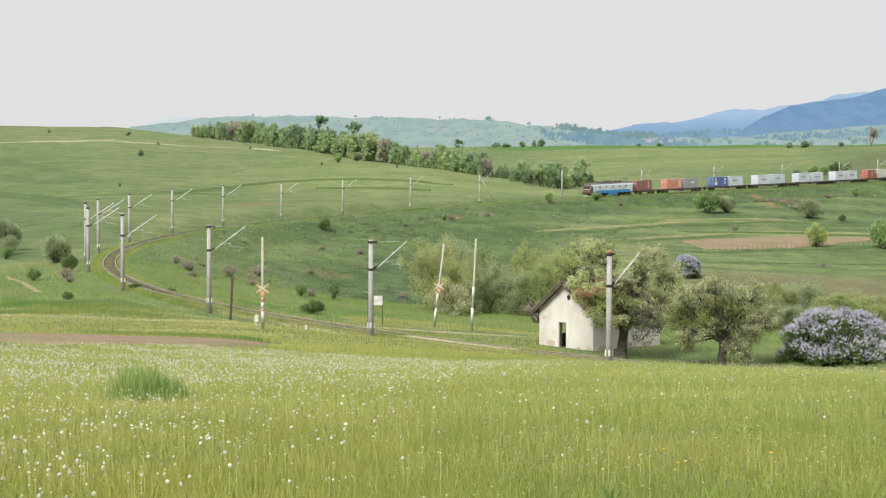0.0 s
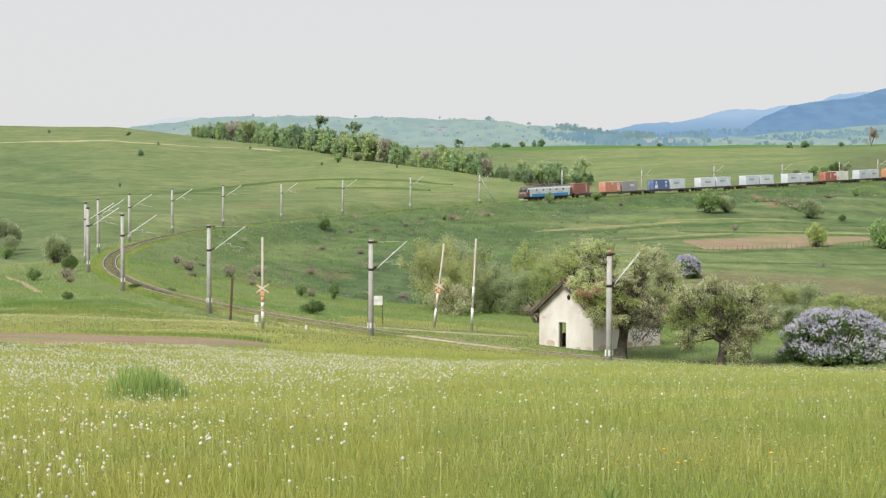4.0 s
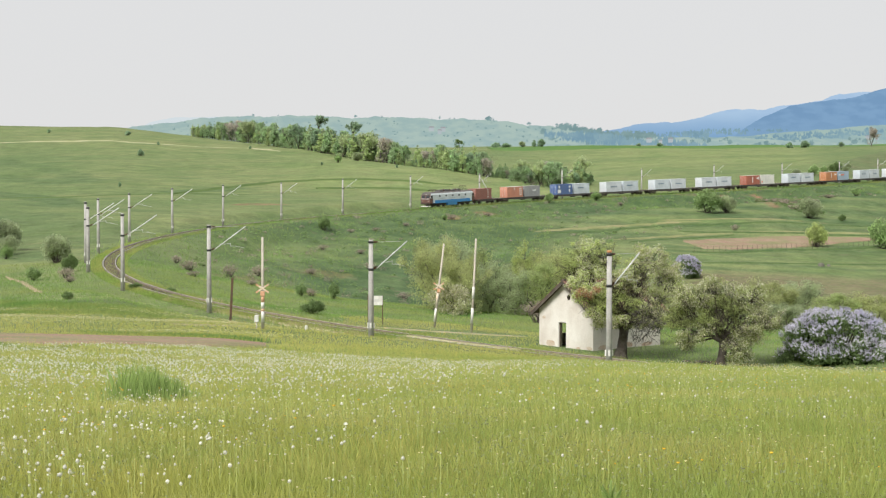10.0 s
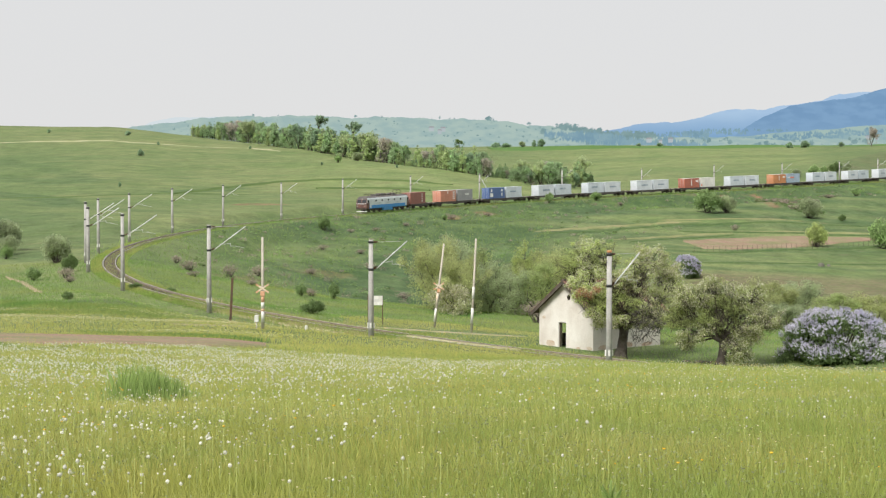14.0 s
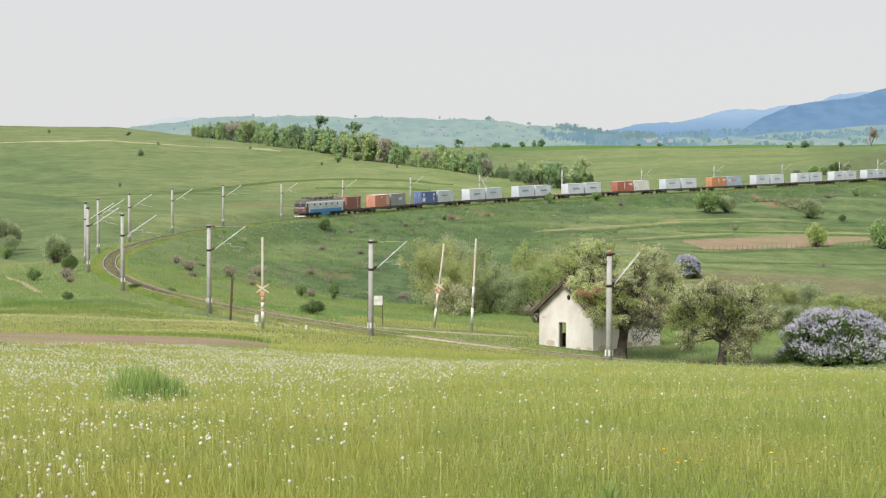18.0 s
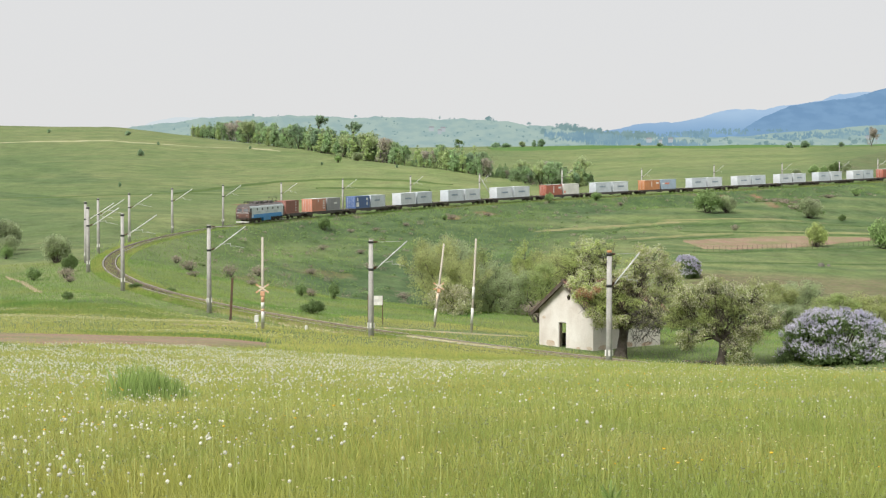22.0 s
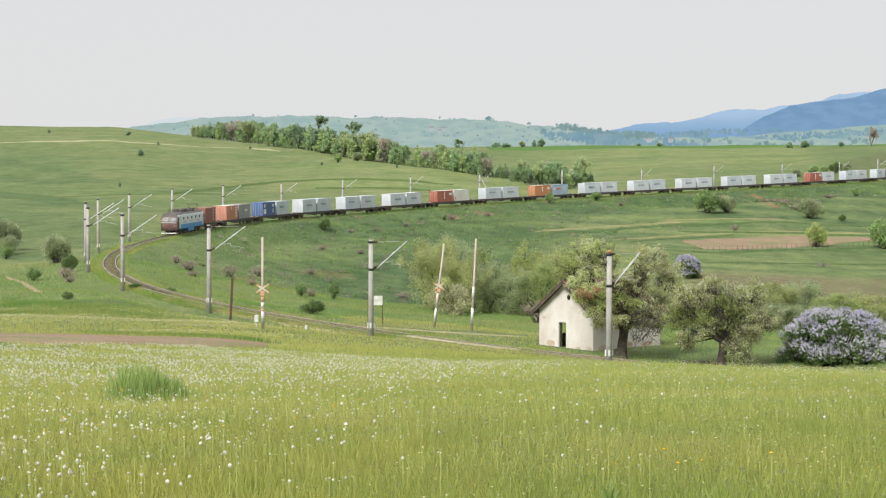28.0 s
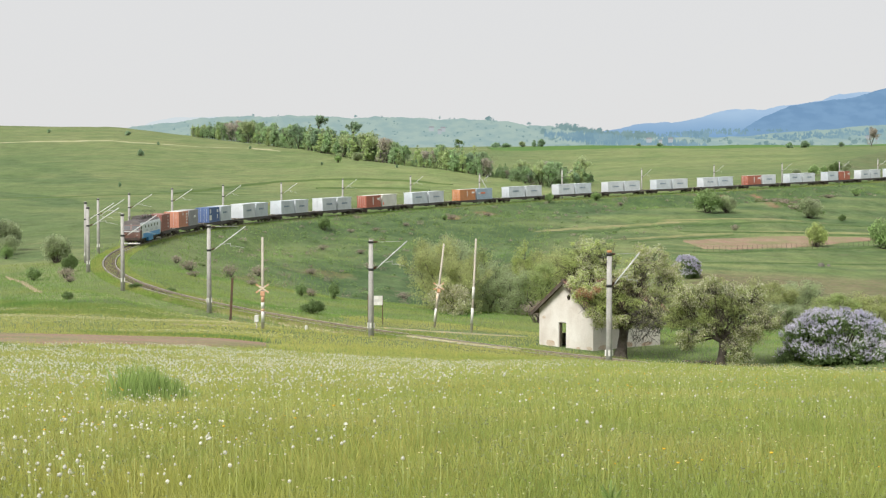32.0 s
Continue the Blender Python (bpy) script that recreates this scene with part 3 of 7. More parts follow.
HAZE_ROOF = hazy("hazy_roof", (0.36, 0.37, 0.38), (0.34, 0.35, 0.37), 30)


def far_clumps(name, places, mat, label, seed, taper=0.25):
    """Far trees, each a cloud of small pieces, in one sheet of woodland."""
    rng = np.random.default_rng(seed)
    out = []
    for x, y, z, w, h in places:
        n = int(26 + 5 * w)
        p = rng.normal(size=(n, 3))
        p /= np.linalg.norm(p, axis=1)[:, None]
        p = p * (0.3 + 0.7 * rng.random((n, 1)))
        p[:, :2] *= (1 - taper * (p[:, 2:] * 0.5 + 0.5))
        p = p * np.array([w / 2, w / 3, h / 2]) + np.array([x, y, z + h / 2])
        u, q = rng.normal(size=(2, n, 3))
        s = 0.2 * min(w, h)
        out.append(np.stack([p - u * s * 0.6, p - q * s * 0.4, p + u * s * 0.6, p + q * s * 0.4], 1))
    v = np.concatenate(out).reshape(-1, 3)
    return tagged(new(name, arrays_mesh(name, v, np.arange(len(v)).reshape(-1, 4), mat)), label, "far trees", kind="stuff")


rng = np.random.default_rng(8)
hill_top = lambda a: float(np.interp(a, [-0.27, -0.19, -0.155, -0.115, -0.063, 0.0, 0.04, 0.075, 0.10, 0.2, 0.48], [76, 91, 104, 111, 109, 106, 101, 89, 77, 72, 72]))
spots = []
for k in range(420):
    a = rng.uniform(-0.19, 0.26)
    f = rng.random() ** 0.8
    d = 2700 - (1 - f) * 270
    w = rng.uniform(2.0, 5.5) * (2.2 if a > 0.06 else 1)
    spots.append((a * d, d - 3, 30 + (hill_top(a) - 30) * f**1.15 - 1.5, w, w * rng.uniform(0.5, 0.95)))
for a, w, h in ((0.028, 18, 8), (0.052, 10, 5), (-0.053, 6, 5), (-0.002, 4, 5), (0.004, 6, 3), (-0.037, 4, 4), (-0.115, 5, 4), (-0.1, 4, 3), (0.007, 3, 4)):
    spots.append((a * 2690, 2690, hill_top(a) - 1.5, w, h))
for k in range(120):
    a = 0.068 + 0.06 * rng.random()
    spots.append((a * 2680, 2680 - 40 * rng.random(), hill_top(a) - 5 + 3 * rng.random(), rng.uniform(5, 10), rng.uniform(7, 13)))
far_woods = []
for k in range(2300):
    a = 0.062 + 0.10 * rng.random()
    z = 46 + 30 * rng.random()
    if math.sin(a * 60 + z * 0.22) + 0.6 * math.sin(a * 230 + z * 0.5) > -0.15:
        far_woods.append((a * 2560, 2560 + 40 * rng.random(), z, rng.uniform(2.5, 6), rng.uniform(4, 9)))
for k in range(2300):
    a = 0.11 + 0.2 * rng.random()
    z = 64 + 44 * rng.random() ** 1.2
    grove = math.sin(a * 70 - z * 0.28) + 0.6 * math.sin(a * 170 + z * 0.4)
    if grove > (0.1 if a < 0.2 else -0.3):
        far_woods.append((a * 3420, 3420, z, rng.uniform(4, 10), rng.uniform(4, 8)))
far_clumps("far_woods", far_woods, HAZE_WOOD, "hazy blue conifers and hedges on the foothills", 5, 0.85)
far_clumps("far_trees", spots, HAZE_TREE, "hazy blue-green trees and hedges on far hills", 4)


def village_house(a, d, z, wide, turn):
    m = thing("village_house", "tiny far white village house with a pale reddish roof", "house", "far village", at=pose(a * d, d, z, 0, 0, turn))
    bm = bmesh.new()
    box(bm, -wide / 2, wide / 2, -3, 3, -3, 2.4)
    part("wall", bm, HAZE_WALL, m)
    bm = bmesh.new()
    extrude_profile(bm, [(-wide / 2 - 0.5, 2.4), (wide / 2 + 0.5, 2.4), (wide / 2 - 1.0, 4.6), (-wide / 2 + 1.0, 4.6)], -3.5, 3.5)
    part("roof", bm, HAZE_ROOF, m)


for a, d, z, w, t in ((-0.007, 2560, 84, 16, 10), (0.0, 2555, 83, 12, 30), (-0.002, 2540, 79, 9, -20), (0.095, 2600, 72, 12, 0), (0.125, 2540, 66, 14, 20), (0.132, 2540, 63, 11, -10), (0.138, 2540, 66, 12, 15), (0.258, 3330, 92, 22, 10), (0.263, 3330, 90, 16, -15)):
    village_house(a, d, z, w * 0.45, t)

# the green crop along the far edge of the plain, and grassy terraces on the near hill
CROP = material("young_crop", (0.07, 0.15, 0.035), 0.95, second=(0.09, 0.17, 0.04), size=12, fine=0.1, space="World")
BAND = material("terrace_grass", (0.07, 0.115, 0.034), 0.95, second=(0.095, 0.14, 0.045), size=6, fine=0.2, bump=0.2, space="World")
lay("crop_strip", [(30, 1020), (120, 1010), (220, 1020), (330, 1030)], [(30, 1135), (120, 1138), (220, 1138), (330, 1138)], CROP, "dark green young crop at the edge of the plain", "field", 0.25, 60, 8, 3.0)
trail("terrace_edge", [(-68.4, 415.2), (-63.1, 444.0), (-56.3, 463.6), (-46.8, 479.9), (-35.6, 485.7), (-22.5, 489.9), (-9.0, 485.2), (2.6, 473.4)], 3.6, BAND, "darker grassy terrace edge along the hillside", 0.3)
trail("terrace_edge", [(-35.2, 457.8), (-26.0, 461.3), (-14.7, 456.6), (-3.7, 448.8)], 4.5, BAND, "darker grassy terrace edge along the hillside", 0.3)
trail("terrace_edge", [(-112, 400), (-92, 404), (-72, 420), (-50, 424)], 4.0, BAND, "darker grassy terrace edge along the hillside", 0.1)


ORANGE_PAINT = material("orange_paint", (0.5, 0.24, 0.09), 0.7, second=(0.42, 0.2, 0.09), size=0.4, fine=0.1)
LOCO_GREY = material("loco_grey_blue", (0.62, 0.665, 0.69), 0.5, second=(0.53, 0.57, 0.59), size=1.6, fine=0.08)
LOCO_BLUE = material("loco_blue", (0.05, 0.27, 0.66), 0.45, second=(0.06, 0.25, 0.52), size=1.5, fine=0.08)
LOCO_ROOF = material("loco_roof", (0.085, 0.078, 0.076), 0.85, second=(0.13, 0.115, 0.11), size=0.9, fine=0.2)
LOCO_BROWN = material("loco_brown", (0.165, 0.08, 0.06), 0.6, second=(0.09, 0.05, 0.042), size=0.8, fine=0.12)
LOCO_GRILLE = material("loco_grille", (0.47, 0.52, 0.55), 0.7, second=(0.4, 0.44, 0.47), size=0.5)
GLASS = material("window_glass", (0.04, 0.045, 0.05), 0.2)
GLASS.node_tree.nodes["Principled BSDF"].inputs["Specular IOR Level"].default_value = 0.22
LAMP_GLASS = material("lamp_glass", (0.32, 0.3, 0.28), 0.15)


def paint(name, colour):
    return material(name, colour, 0.55, second=tuple(c * 0.78 for c in colour), size=2.1, fine=0.07, third=tuple(c * 0.88 + 0.02 for c in colour), big=4.0)


BOX_BROWN = paint("container_brown", (0.29, 0.125, 0.10))
BOX_ORANGE = paint("container_orange", (0.56, 0.25, 0.17))
BOX_ORANGE2 = paint("container_tan_orange", (0.53, 0.235, 0.105))
BOX_GREY = paint("container_grey", (0.32, 0.32, 0.33))
BOX_BLUE = paint("container_blue", (0.095, 0.155, 0.33))
BOX_STEEL = paint("container_blue_grey", (0.36, 0.45, 0.55))
BOX_WHITE = paint("container_white", (0.61, 0.645, 0.685))
BOX_PALE = paint("container_pale_grey", (0.57, 0.62, 0.67))
BOX_RED = paint("container_red", (0.40, 0.135, 0.09))
BOX_CREAM = paint("container_cream", (0.7, 0.69, 0.65))
MARK_DARK = material("mark_blue_grey", (0.17, 0.235, 0.31), 0.6)
MARK_WHITE = material("mark_white", (0.75, 0.75, 0.74), 0.6)
MARK_ORANGE = material("mark_orange", (0.72, 0.21, 0.12), 0.6)


# ---- track: ballast bed, sleepers and two rails ----
def swept(name, profile, s0, s1, step, mat, up=0.0):
    """profile of (off, up) swept along the line."""
    ss = np.arange(s0, s1 + step * 0.5, step)
    x, y, z, h = (np.interp(ss, line_s, v) for v in (line_x, line_y, line_z, line_h))
    pts = np.stack([np.stack([x - o * np.sin(h), y + o * np.cos(h), z + u + up], -1) for o, u in profile], 1)
    n, k = len(ss), len(profile)
    i = (np.arange(n - 1)[:, None] * k + np.arange(k)[None]).ravel()
    j = (np.arange(n - 1)[:, None] * k + (np.arange(k)[None] + 1) % k).ravel()
    return arrays_mesh(name, pts.reshape(-1, 3), np.stack([i, j, j + k, i + k], -1), mat)


ballast_bed = tagged(new("ballast_bed", swept("ballast_bed", [(-1.6, -0.6), (-1.2, -0.24), (1.2, -0.24), (1.6, -0.6)], -100, 940, 2.0, BALLAST)), "brownish crushed stone ballast under the railway track", "ballast", kind="structure")
track = thing("railway_track", "single railway track on a long bend with rusty rails", "railway track", kind="structure")
for side in (-1, 1):
    c = side * 0.753
    rail = new("rail", swept("rail", [(c - 0.07, -0.17), (c - 0.012, -0.15), (c - 0.036, -0.04), (c - 0.036, 0.0), (c + 0.036, 0.0), (c + 0.036, -0.04), (c + 0.012, -0.15), (c + 0.07, -0.17)], -100, 940, 2.0, RAIL_STEEL))
    rail.parent = track
    head = new("running_surface", swept("running_surface", [(c - 0.038, -0.022), (c - 0.034, 0.003), (c + 0.034, 0.003), (c + 0.038, -0.022)], -100, 940, 2.0, RAIL_HEAD))
    head.parent = rail
    head["label"] = "bright worn rail head"
# at the level crossing the rails lie sunk in pale trodden gravel
for o0, o1, z0, z1 in ((-2.3, -0.83, -0.32, -0.02), (-0.66, 0.66, -0.035, -0.035), (0.83, 2.6, -0.02, -0.34)):
    fill = new("crossing_fill", swept("crossing_fill", [(o0, -0.6), (o0, z0), ((o0 + o1) / 2, (z0 + z1) / 2 + 0.015), (o1, z1), (o1, -0.6)], 62.5, 74.5, 0.5, CROSSING))
    tagged(fill, "pale trodden gravel of the level crossing", "gravel", kind="structure")
bm = bmesh.new()
box(bm, -0.12, 0.12, -1.25, 1.25, -0.3, -0.17, bevel=0.02)
sleeper_first = part("sleeper", bm, SLEEPER, track)
NEAR_SLEEPERS = (50, 230)
s = NEAR_SLEEPERS[0]
far_v, far_f = [], []
while s < NEAR_SLEEPERS[1]:
    p, h = on_line(s)
    if s == NEAR_SLEEPERS[0]:
        ob = sleeper_first
    else:
        ob = new("sleeper", sleeper_first.data)
        ob.parent = track
    ob.matrix_basis = Matrix.Translation(p) @ pose(0, 0, 0, 0, 0, math.degrees(h))
    s += 0.65
base = np.array([v.co[:] for v in sleeper_first.data.vertices])
quads = [list(p.vertices) for p in sleeper_first.data.polygons]
ss = np.arange(NEAR_SLEEPERS[1], 560, 0.65)
x, y, z, h = (np.interp(ss, line_s, v) for v in (line_x, line_y, line_z, line_h))
vx = x[:, None] + base[None, :, 0] * np.cos(h)[:, None] - base[None, :, 1] * np.sin(h)[:, None]
vy = y[:, None] + base[None, :, 0] * np.sin(h)[:, None] + base[None, :, 1] * np.cos(h)[:, None]
vz = z[:, None] + base[None, :, 2]
rest = bpy.data.meshes.new("sleepers_far")
rest.from_pydata(np.stack([vx, vy, vz], -1).reshape(-1, 3).tolist(), [], [[i + k * len(base) for i in q] for k in range(len(ss)) for q in quads])
rest.materials.append(SLEEPER)
rest_ob = new("sleepers_far", rest)
rest_ob.parent = track
rest_ob["kind"] = "stuff"


# ---- catenary masts along the outer side ----
def catenary_mast(s, off, top, base_z, arm=True, reach=2.9, strut=False, tie=True, cap=False):
    """A concrete mast with a cantilever arm: s and off along the line, top height over the rails."""
    p, h = on_line(s, off)
    ground_z = ground_at(p.x, p.y)
    high = p.z + top - ground_z
    m = thing("catenary_mast", "tall grey concrete railway mast with a pale steel cantilever arm", "railway mast", "masts along the line",
              at=Matrix.Translation((p.x, p.y, ground_z)) @ pose(0, 0, 0, 0, 0, math.degrees(h) - 90))
    # local: +x points across the track, y along it
    bm = bmesh.new()
    tube(bm, (0, 0, -0.6), (0, 0, high), 0.235, 0.165, 12)
    part("pole", bm, CONCRETE, m)
    bm = bmesh.new()
    box(bm, -0.2, 0.2, -0.2, 0.2, 0.95, 1.35)
    part("white_plate", bm, WHITE_PAINT, m, "small weathered white number patch")
    for z in (high - 0.16, high - 2.25):
        bm = bmesh.new()
        tube(bm, (0, 0, z - 0.09), (0, 0, z + 0.09), 0.205, 0.2, 12)
        part("clamp", bm, BLACK_BAND, m)
    zl, zt = high - 2.25, high - 0.16
    if cap:
        bm = bmesh.new()
        tube(bm, (0, 0, high - 0.05), (0, 0, high + 0.1), 0.175, 0.17, 12)
        part("cap", bm, ORANGE_PAINT, m, "orange painted mast cap")
    if arm:
        part_arm(m, zl, zt, reach, tie)
    if strut:
        for q in (-0.12, 0.12):
            bm = bmesh.new()
            tube(bm, (-0.1, 7.0 + q, -0.4), (0, 0.1, high - 0.7), 0.06, n=6)
            part("strut", bm, PALE_STEEL, m)
    return m


def part_arm(m, zl, zt, reach, tie):
    bm = bmesh.new()
    tube(bm, (0.55, 0, zl + 0.06), (reach + 0.68, 0, zt - 0.02), 0.05, n=8)
    arm = part("cantilever", bm, PALE_STEEL, m)
    bm = bmesh.new()
    for k in range(5):
        x = 0.2 + 0.075 * k
        tube(bm, (x, 0, zl + 0.02 + 0.034 * k), (x + 0.035, 0, zl + 0.036 + 0.034 * k), 0.075, n=8)
    tube(bm, (0.15, 0, zl), (0.6, 0, zl + 0.2), 0.03, n=6)
    part("insulator", bm, INSULATOR, arm)
    if tie:
        bm = bmesh.new()
        tube(bm, (0.2, 0, zt), (reach, 0, zt - 0.02), 0.014, n=5)
        part("tie_rod", bm, PALE_STEEL, arm)
        bm = bmesh.new()
        for k in range(4):
            tube(bm, (0.3 + 0.09 * k, 0, zt), (0.34 + 0.09 * k, 0, zt), 0.07, n=8)
        part("insulator", bm, INSULATOR, arm)
    bm = bmesh.new()
    zr = zl - 0.08 + (zt - zl - 0.06) * (0.75 / (reach - 0.2))
    tube(bm, (1.05, 0, zr), (2.1, 0, zr + 0.08), 0.024, n=6)
    tube(bm, (2.1, 0, zr + 0.14), (2.1, 0, zr - 0.16), 0.024, n=6)
    tube(bm, (2.1, 0, zr - 0.16), (2.55, 0, zr - 0.16), 0.02, n=6)
    tube(bm, (2.55, 0, zr - 0.16), (3.45, 0, zr - 0.36), 0.018, n=6)
    part("steady_arm", bm, PALE_STEEL, arm)
    return arm


for s, top in ((52.7, 7.54), (75.4, 7.34), (100.2, 7.5), (125.2, 7.6), (151.9, 7.41), (168.0, 7.5), (187.2, 7.39), (214.4, 7.4), (243.0, 7.55), (271.3, 7.56), (299.5, 7.45),
               (326.6, 7.75), (354.7, 7.69), (382.1, 7.48), (414.3, 7.64), (446.0, 6.96), (476.5, 7.31), (508.1, 7.04), (539.3, 7.0), (565.0, 7.18)):
    catenary_mast(s, 2.95 if s == 168.0 else 2.8, top, 0, strut=s == 382.1, cap=s == 52.7, tie=s < 110)


# ---- the goods train ----
PITCH, BODY = 19.6, 6.06


def wheelset(parent, x, r, wide=1.0):
    """An axle with two wheels; its turning is keyed later, its place held in the parent inverse."""
    bm = bmesh.new()
    for side in (-1, 1):
        tube(bm, (0, side * 0.70, 0), (0, side * 0.83, 0), r, r, 18)
        tube(bm, (0, side * 0.66, 0), (0, side * 0.70, 0), r + 0.03, r + 0.03, 18)
        tube(bm, (0, side * 0.83, 0), (0, side * 0.86, 0), r * 0.8, r * 0.35, 10)
    tube(bm, (0, -0.95, 0), (0, 0.95, 0), 0.085, n=8)
    w = part("wheelset", bm, WHEEL_STEEL, parent)
    w.matrix_parent_inverse = pose(x, 0, r)
    WHEELS.setdefault(r, []).append(w)
    return w


WHEELS = {}
WHEEL_STEEL = material("wheel_steel", (0.10, 0.075, 0.06), 0.6, 0.4, second=(0.06, 0.05, 0.045), size=0.3)


def bogie(parent, x, axles, r, half):
    bm = bmesh.new()
    for side in (-1, 1):
        y = side * 1.0
        box(bm, -half, half, y - 0.07, y + 0.07, r + 0.05, r + 0.27, bevel=0.03)
        for a in axles:
            box(bm, a - 0.16, a + 0.16, y - 0.13, y + 0.13, r - 0.17, r + 0.12, bevel=0.04)
        for a0, a1 in zip(axles, axles[1:]):
            c = (a0 + a1) / 2
            box(bm, c - 0.36, c + 0.36, y - 0.1, y + 0.1, r - 0.22, r + 0.1, bevel=0.05)
            for k in (-0.2, 0.2):
                tube(bm, (c + k, y, r - 0.15), (c + k, y, r + 0.34), 0.09, n=8)
    box(bm, -0.22, 0.22, -1.0, 1.0, r + 0.02, r + 0.3, bevel=0.03)
    b = part("bogie", bm, DARK_STEEL, parent)
    b.matrix_parent_inverse = pose(x, 0, 0)
    for a in axles:
        wheelset(b, a, r)
    return b


def buffers(parent, x, z=1.05):
    d = 1 if x > 0 else -1
    for side in (-1, 1):
        bm = bmesh.new()
        tube(bm, (x - d * 0.62, side * 0.875, z), (x - d * 0.2, side * 0.875, z), 0.115, n=10)
        tube(bm, (x - d * 0.2, side * 0.875, z), (x - d * 0.05, side * 0.875, z), 0.08, n=10)
        tube(bm, (x - d * 0.05, side * 0.875, z), (x, side * 0.875, z), 0.24, 0.21, n=14)
        part("buffer", bm, DARK_STEEL, parent)
    bm = bmesh.new()
    tube(bm, (x - d * 0.6, 0, z), (x - d * 0.25, 0, z - 0.05), 0.05, n=6)
    tube(bm, (x - d * 0.28, 0, z), (x - d * 0.2, 0, z - 0.42), 0.04, n=6)
    part("coupling", bm, DARK_STEEL, parent)


def locomotive():
    m = thing("electric_locomotive", "weathered grey-blue electric locomotive with a blue stripe and brown cab fronts", "locomotive")
    half = 8.95
    levels = [(1.46, 0.98), (1.48, 1.2), (1.49, 1.72), (1.49, 2.25), (1.48, 3.02), (1.36, 3.33), (1.02, 3.58), (0.5, 3.69), (0.0, 3.72)]
    stations = [-half, -7.9, -7.0, 7.0, 7.9, half]
    bm = bmesh.new()
    grid = []
    for x in stations:
        ring = []
        for side in (-1, 1):
            pts = []
            for y, z in levels:
                px = x
                if abs(x) == half:
                    back = 0.42 * max(0, z - 2.1) + 0.1 * max(0, 1.5 - z)
                    px = x - math.copysign(back, x)
                narrow = 0.93 if abs(x) == half else 1.0
                pts.append(bm.verts.new((px, side * max(y, 0.001) * narrow, z)))
            ring.append(pts)
        grid.append(ring)
    fs = []
    for i in range(len(stations) - 1):
        cab = i in (0, 1, 3, 4)
        for side in (0, 1):
            for k in range(len(levels) - 1):
                f = bm.faces.new((grid[i][side][k], grid[i + 1][side][k], grid[i + 1][side][k + 1], grid[i][side][k + 1]))
                if k >= 5:
                    f.material_index = 2
                elif i in (0, 4):
                    f.material_index = 3 if k < 3 else 0
                else:
                    f.material_index = 1 if k < 2 else 0
                fs.append(f)
    for end in (0, len(stations) - 1):
        for k in range(len(levels) - 1):
            f = bm.faces.new((grid[end][0][k], grid[end][1][k], grid[end][1][k + 1], grid[end][0][k + 1]))
            f.material_index = 3 if k < 4 else 2
            fs.append(f)
    for i in range(len(stations) - 1):
        fs.append(bm.faces.new((grid[i][0][0], grid[i][1][0], grid[i + 1][1][0], grid[i + 1][0][0])))
    bmesh.ops.recalc_face_normals(bm, faces=fs)
    part("body", bm, [LOCO_GREY, LOCO_BLUE, LOCO_ROOF, LOCO_BROWN], m)
    for d in (-1, 1):
        x = d * half
        for y in (-0.64, 0.64):
            bm = bmesh.new()
            vs = []
            for yy, z in ((y - 0.56, 2.28), (y + 0.56, 2.28), (y + 0.5, 2.92), (y - 0.5, 2.92)):
                vs.append(bm.verts.new((x - d * (0.42 * (z - 2.1) - 0.015), yy, z)))
            f = bm.faces.new(vs)
            bmesh.ops.recalc_face_normals(bm, faces=[f])
            bmesh.ops.solidify(bm, geom=[f], thickness=0.02)
            part("windscreen", bm, GLASS, m)
            bm = bmesh.new()
            box(bm, min(x, x + d * 0.05), max(x, x + d * 0.05), y - 0.62, y + 0.62, 2.02, 2.12)
            part("windscreen_sill", bm, LOCO_GREY, m)
        for y, z in ((-0.95, 1.55), (0.95, 1.55), (0, 3.12)):
            bm = bmesh.new()
            xb = x - d * 0.42 * max(0, z - 2.1)
            tube(bm, (xb - d * 0.05, y, z), (xb + d * 0.07, y, z), 0.12, 0.11, 12)
            part("headlight", bm, LAMP_GLASS, m, "round pale headlight")
        bm = bmesh.new()
        box(bm, min(x - d * 0.1, x + d * 0.1), max(x - d * 0.1, x + d * 0.1), -1.35, 1.35, 0.78, 1.12, bevel=0.02)
        part("buffer_beam", bm, DARK_STEEL, m)
        bm = bmesh.new()
        box(bm, min(x - d * 0.35, x), max(x - d * 0.35, x), -1.3, 1.3, 0.22, 0.42, bevel=0.02)
        part("rail_guard", bm, WHITE_PAINT, m, "whitish rail guard under the cab")
        for side in (-1, 1):
            bm = bmesh.new()
            box(bm, d * 7.45 - 0.3, d * 7.45 + 0.3, side * 1.47 if side > 0 else -1.52, 1.52 if side > 0 else -1.47, 1.15, 3.0)
            part("cab_door", bm, LOCO_GREY, m)
            bm = bmesh.new()
            box(bm, d * 8.3 - 0.3, d * 8.3 + 0.3, 1.46 if side > 0 else -1.51, 1.51 if side > 0 else -1.46, 2.3, 2.9)
            part("cab_window", bm, GLASS, m)
        buffers(m, d * 9.5)
    for side in (-1, 1):
        for k in range(5):
            x = -5.2 + 2.6 * k
            bm = bmesh.new()
            box(bm, x - 0.26, x + 0.26, 1.47 if side > 0 else -1.515, 1.515 if side > 0 else -1.47, 2.46, 2.84)
            part("side_window", bm, GLASS, m)
        for k in range(3):
            x = -4.2 + 4.2 * k
            bm = bmesh.new()
            for q in range(6):
                z = 1.85 + 0.07 * q
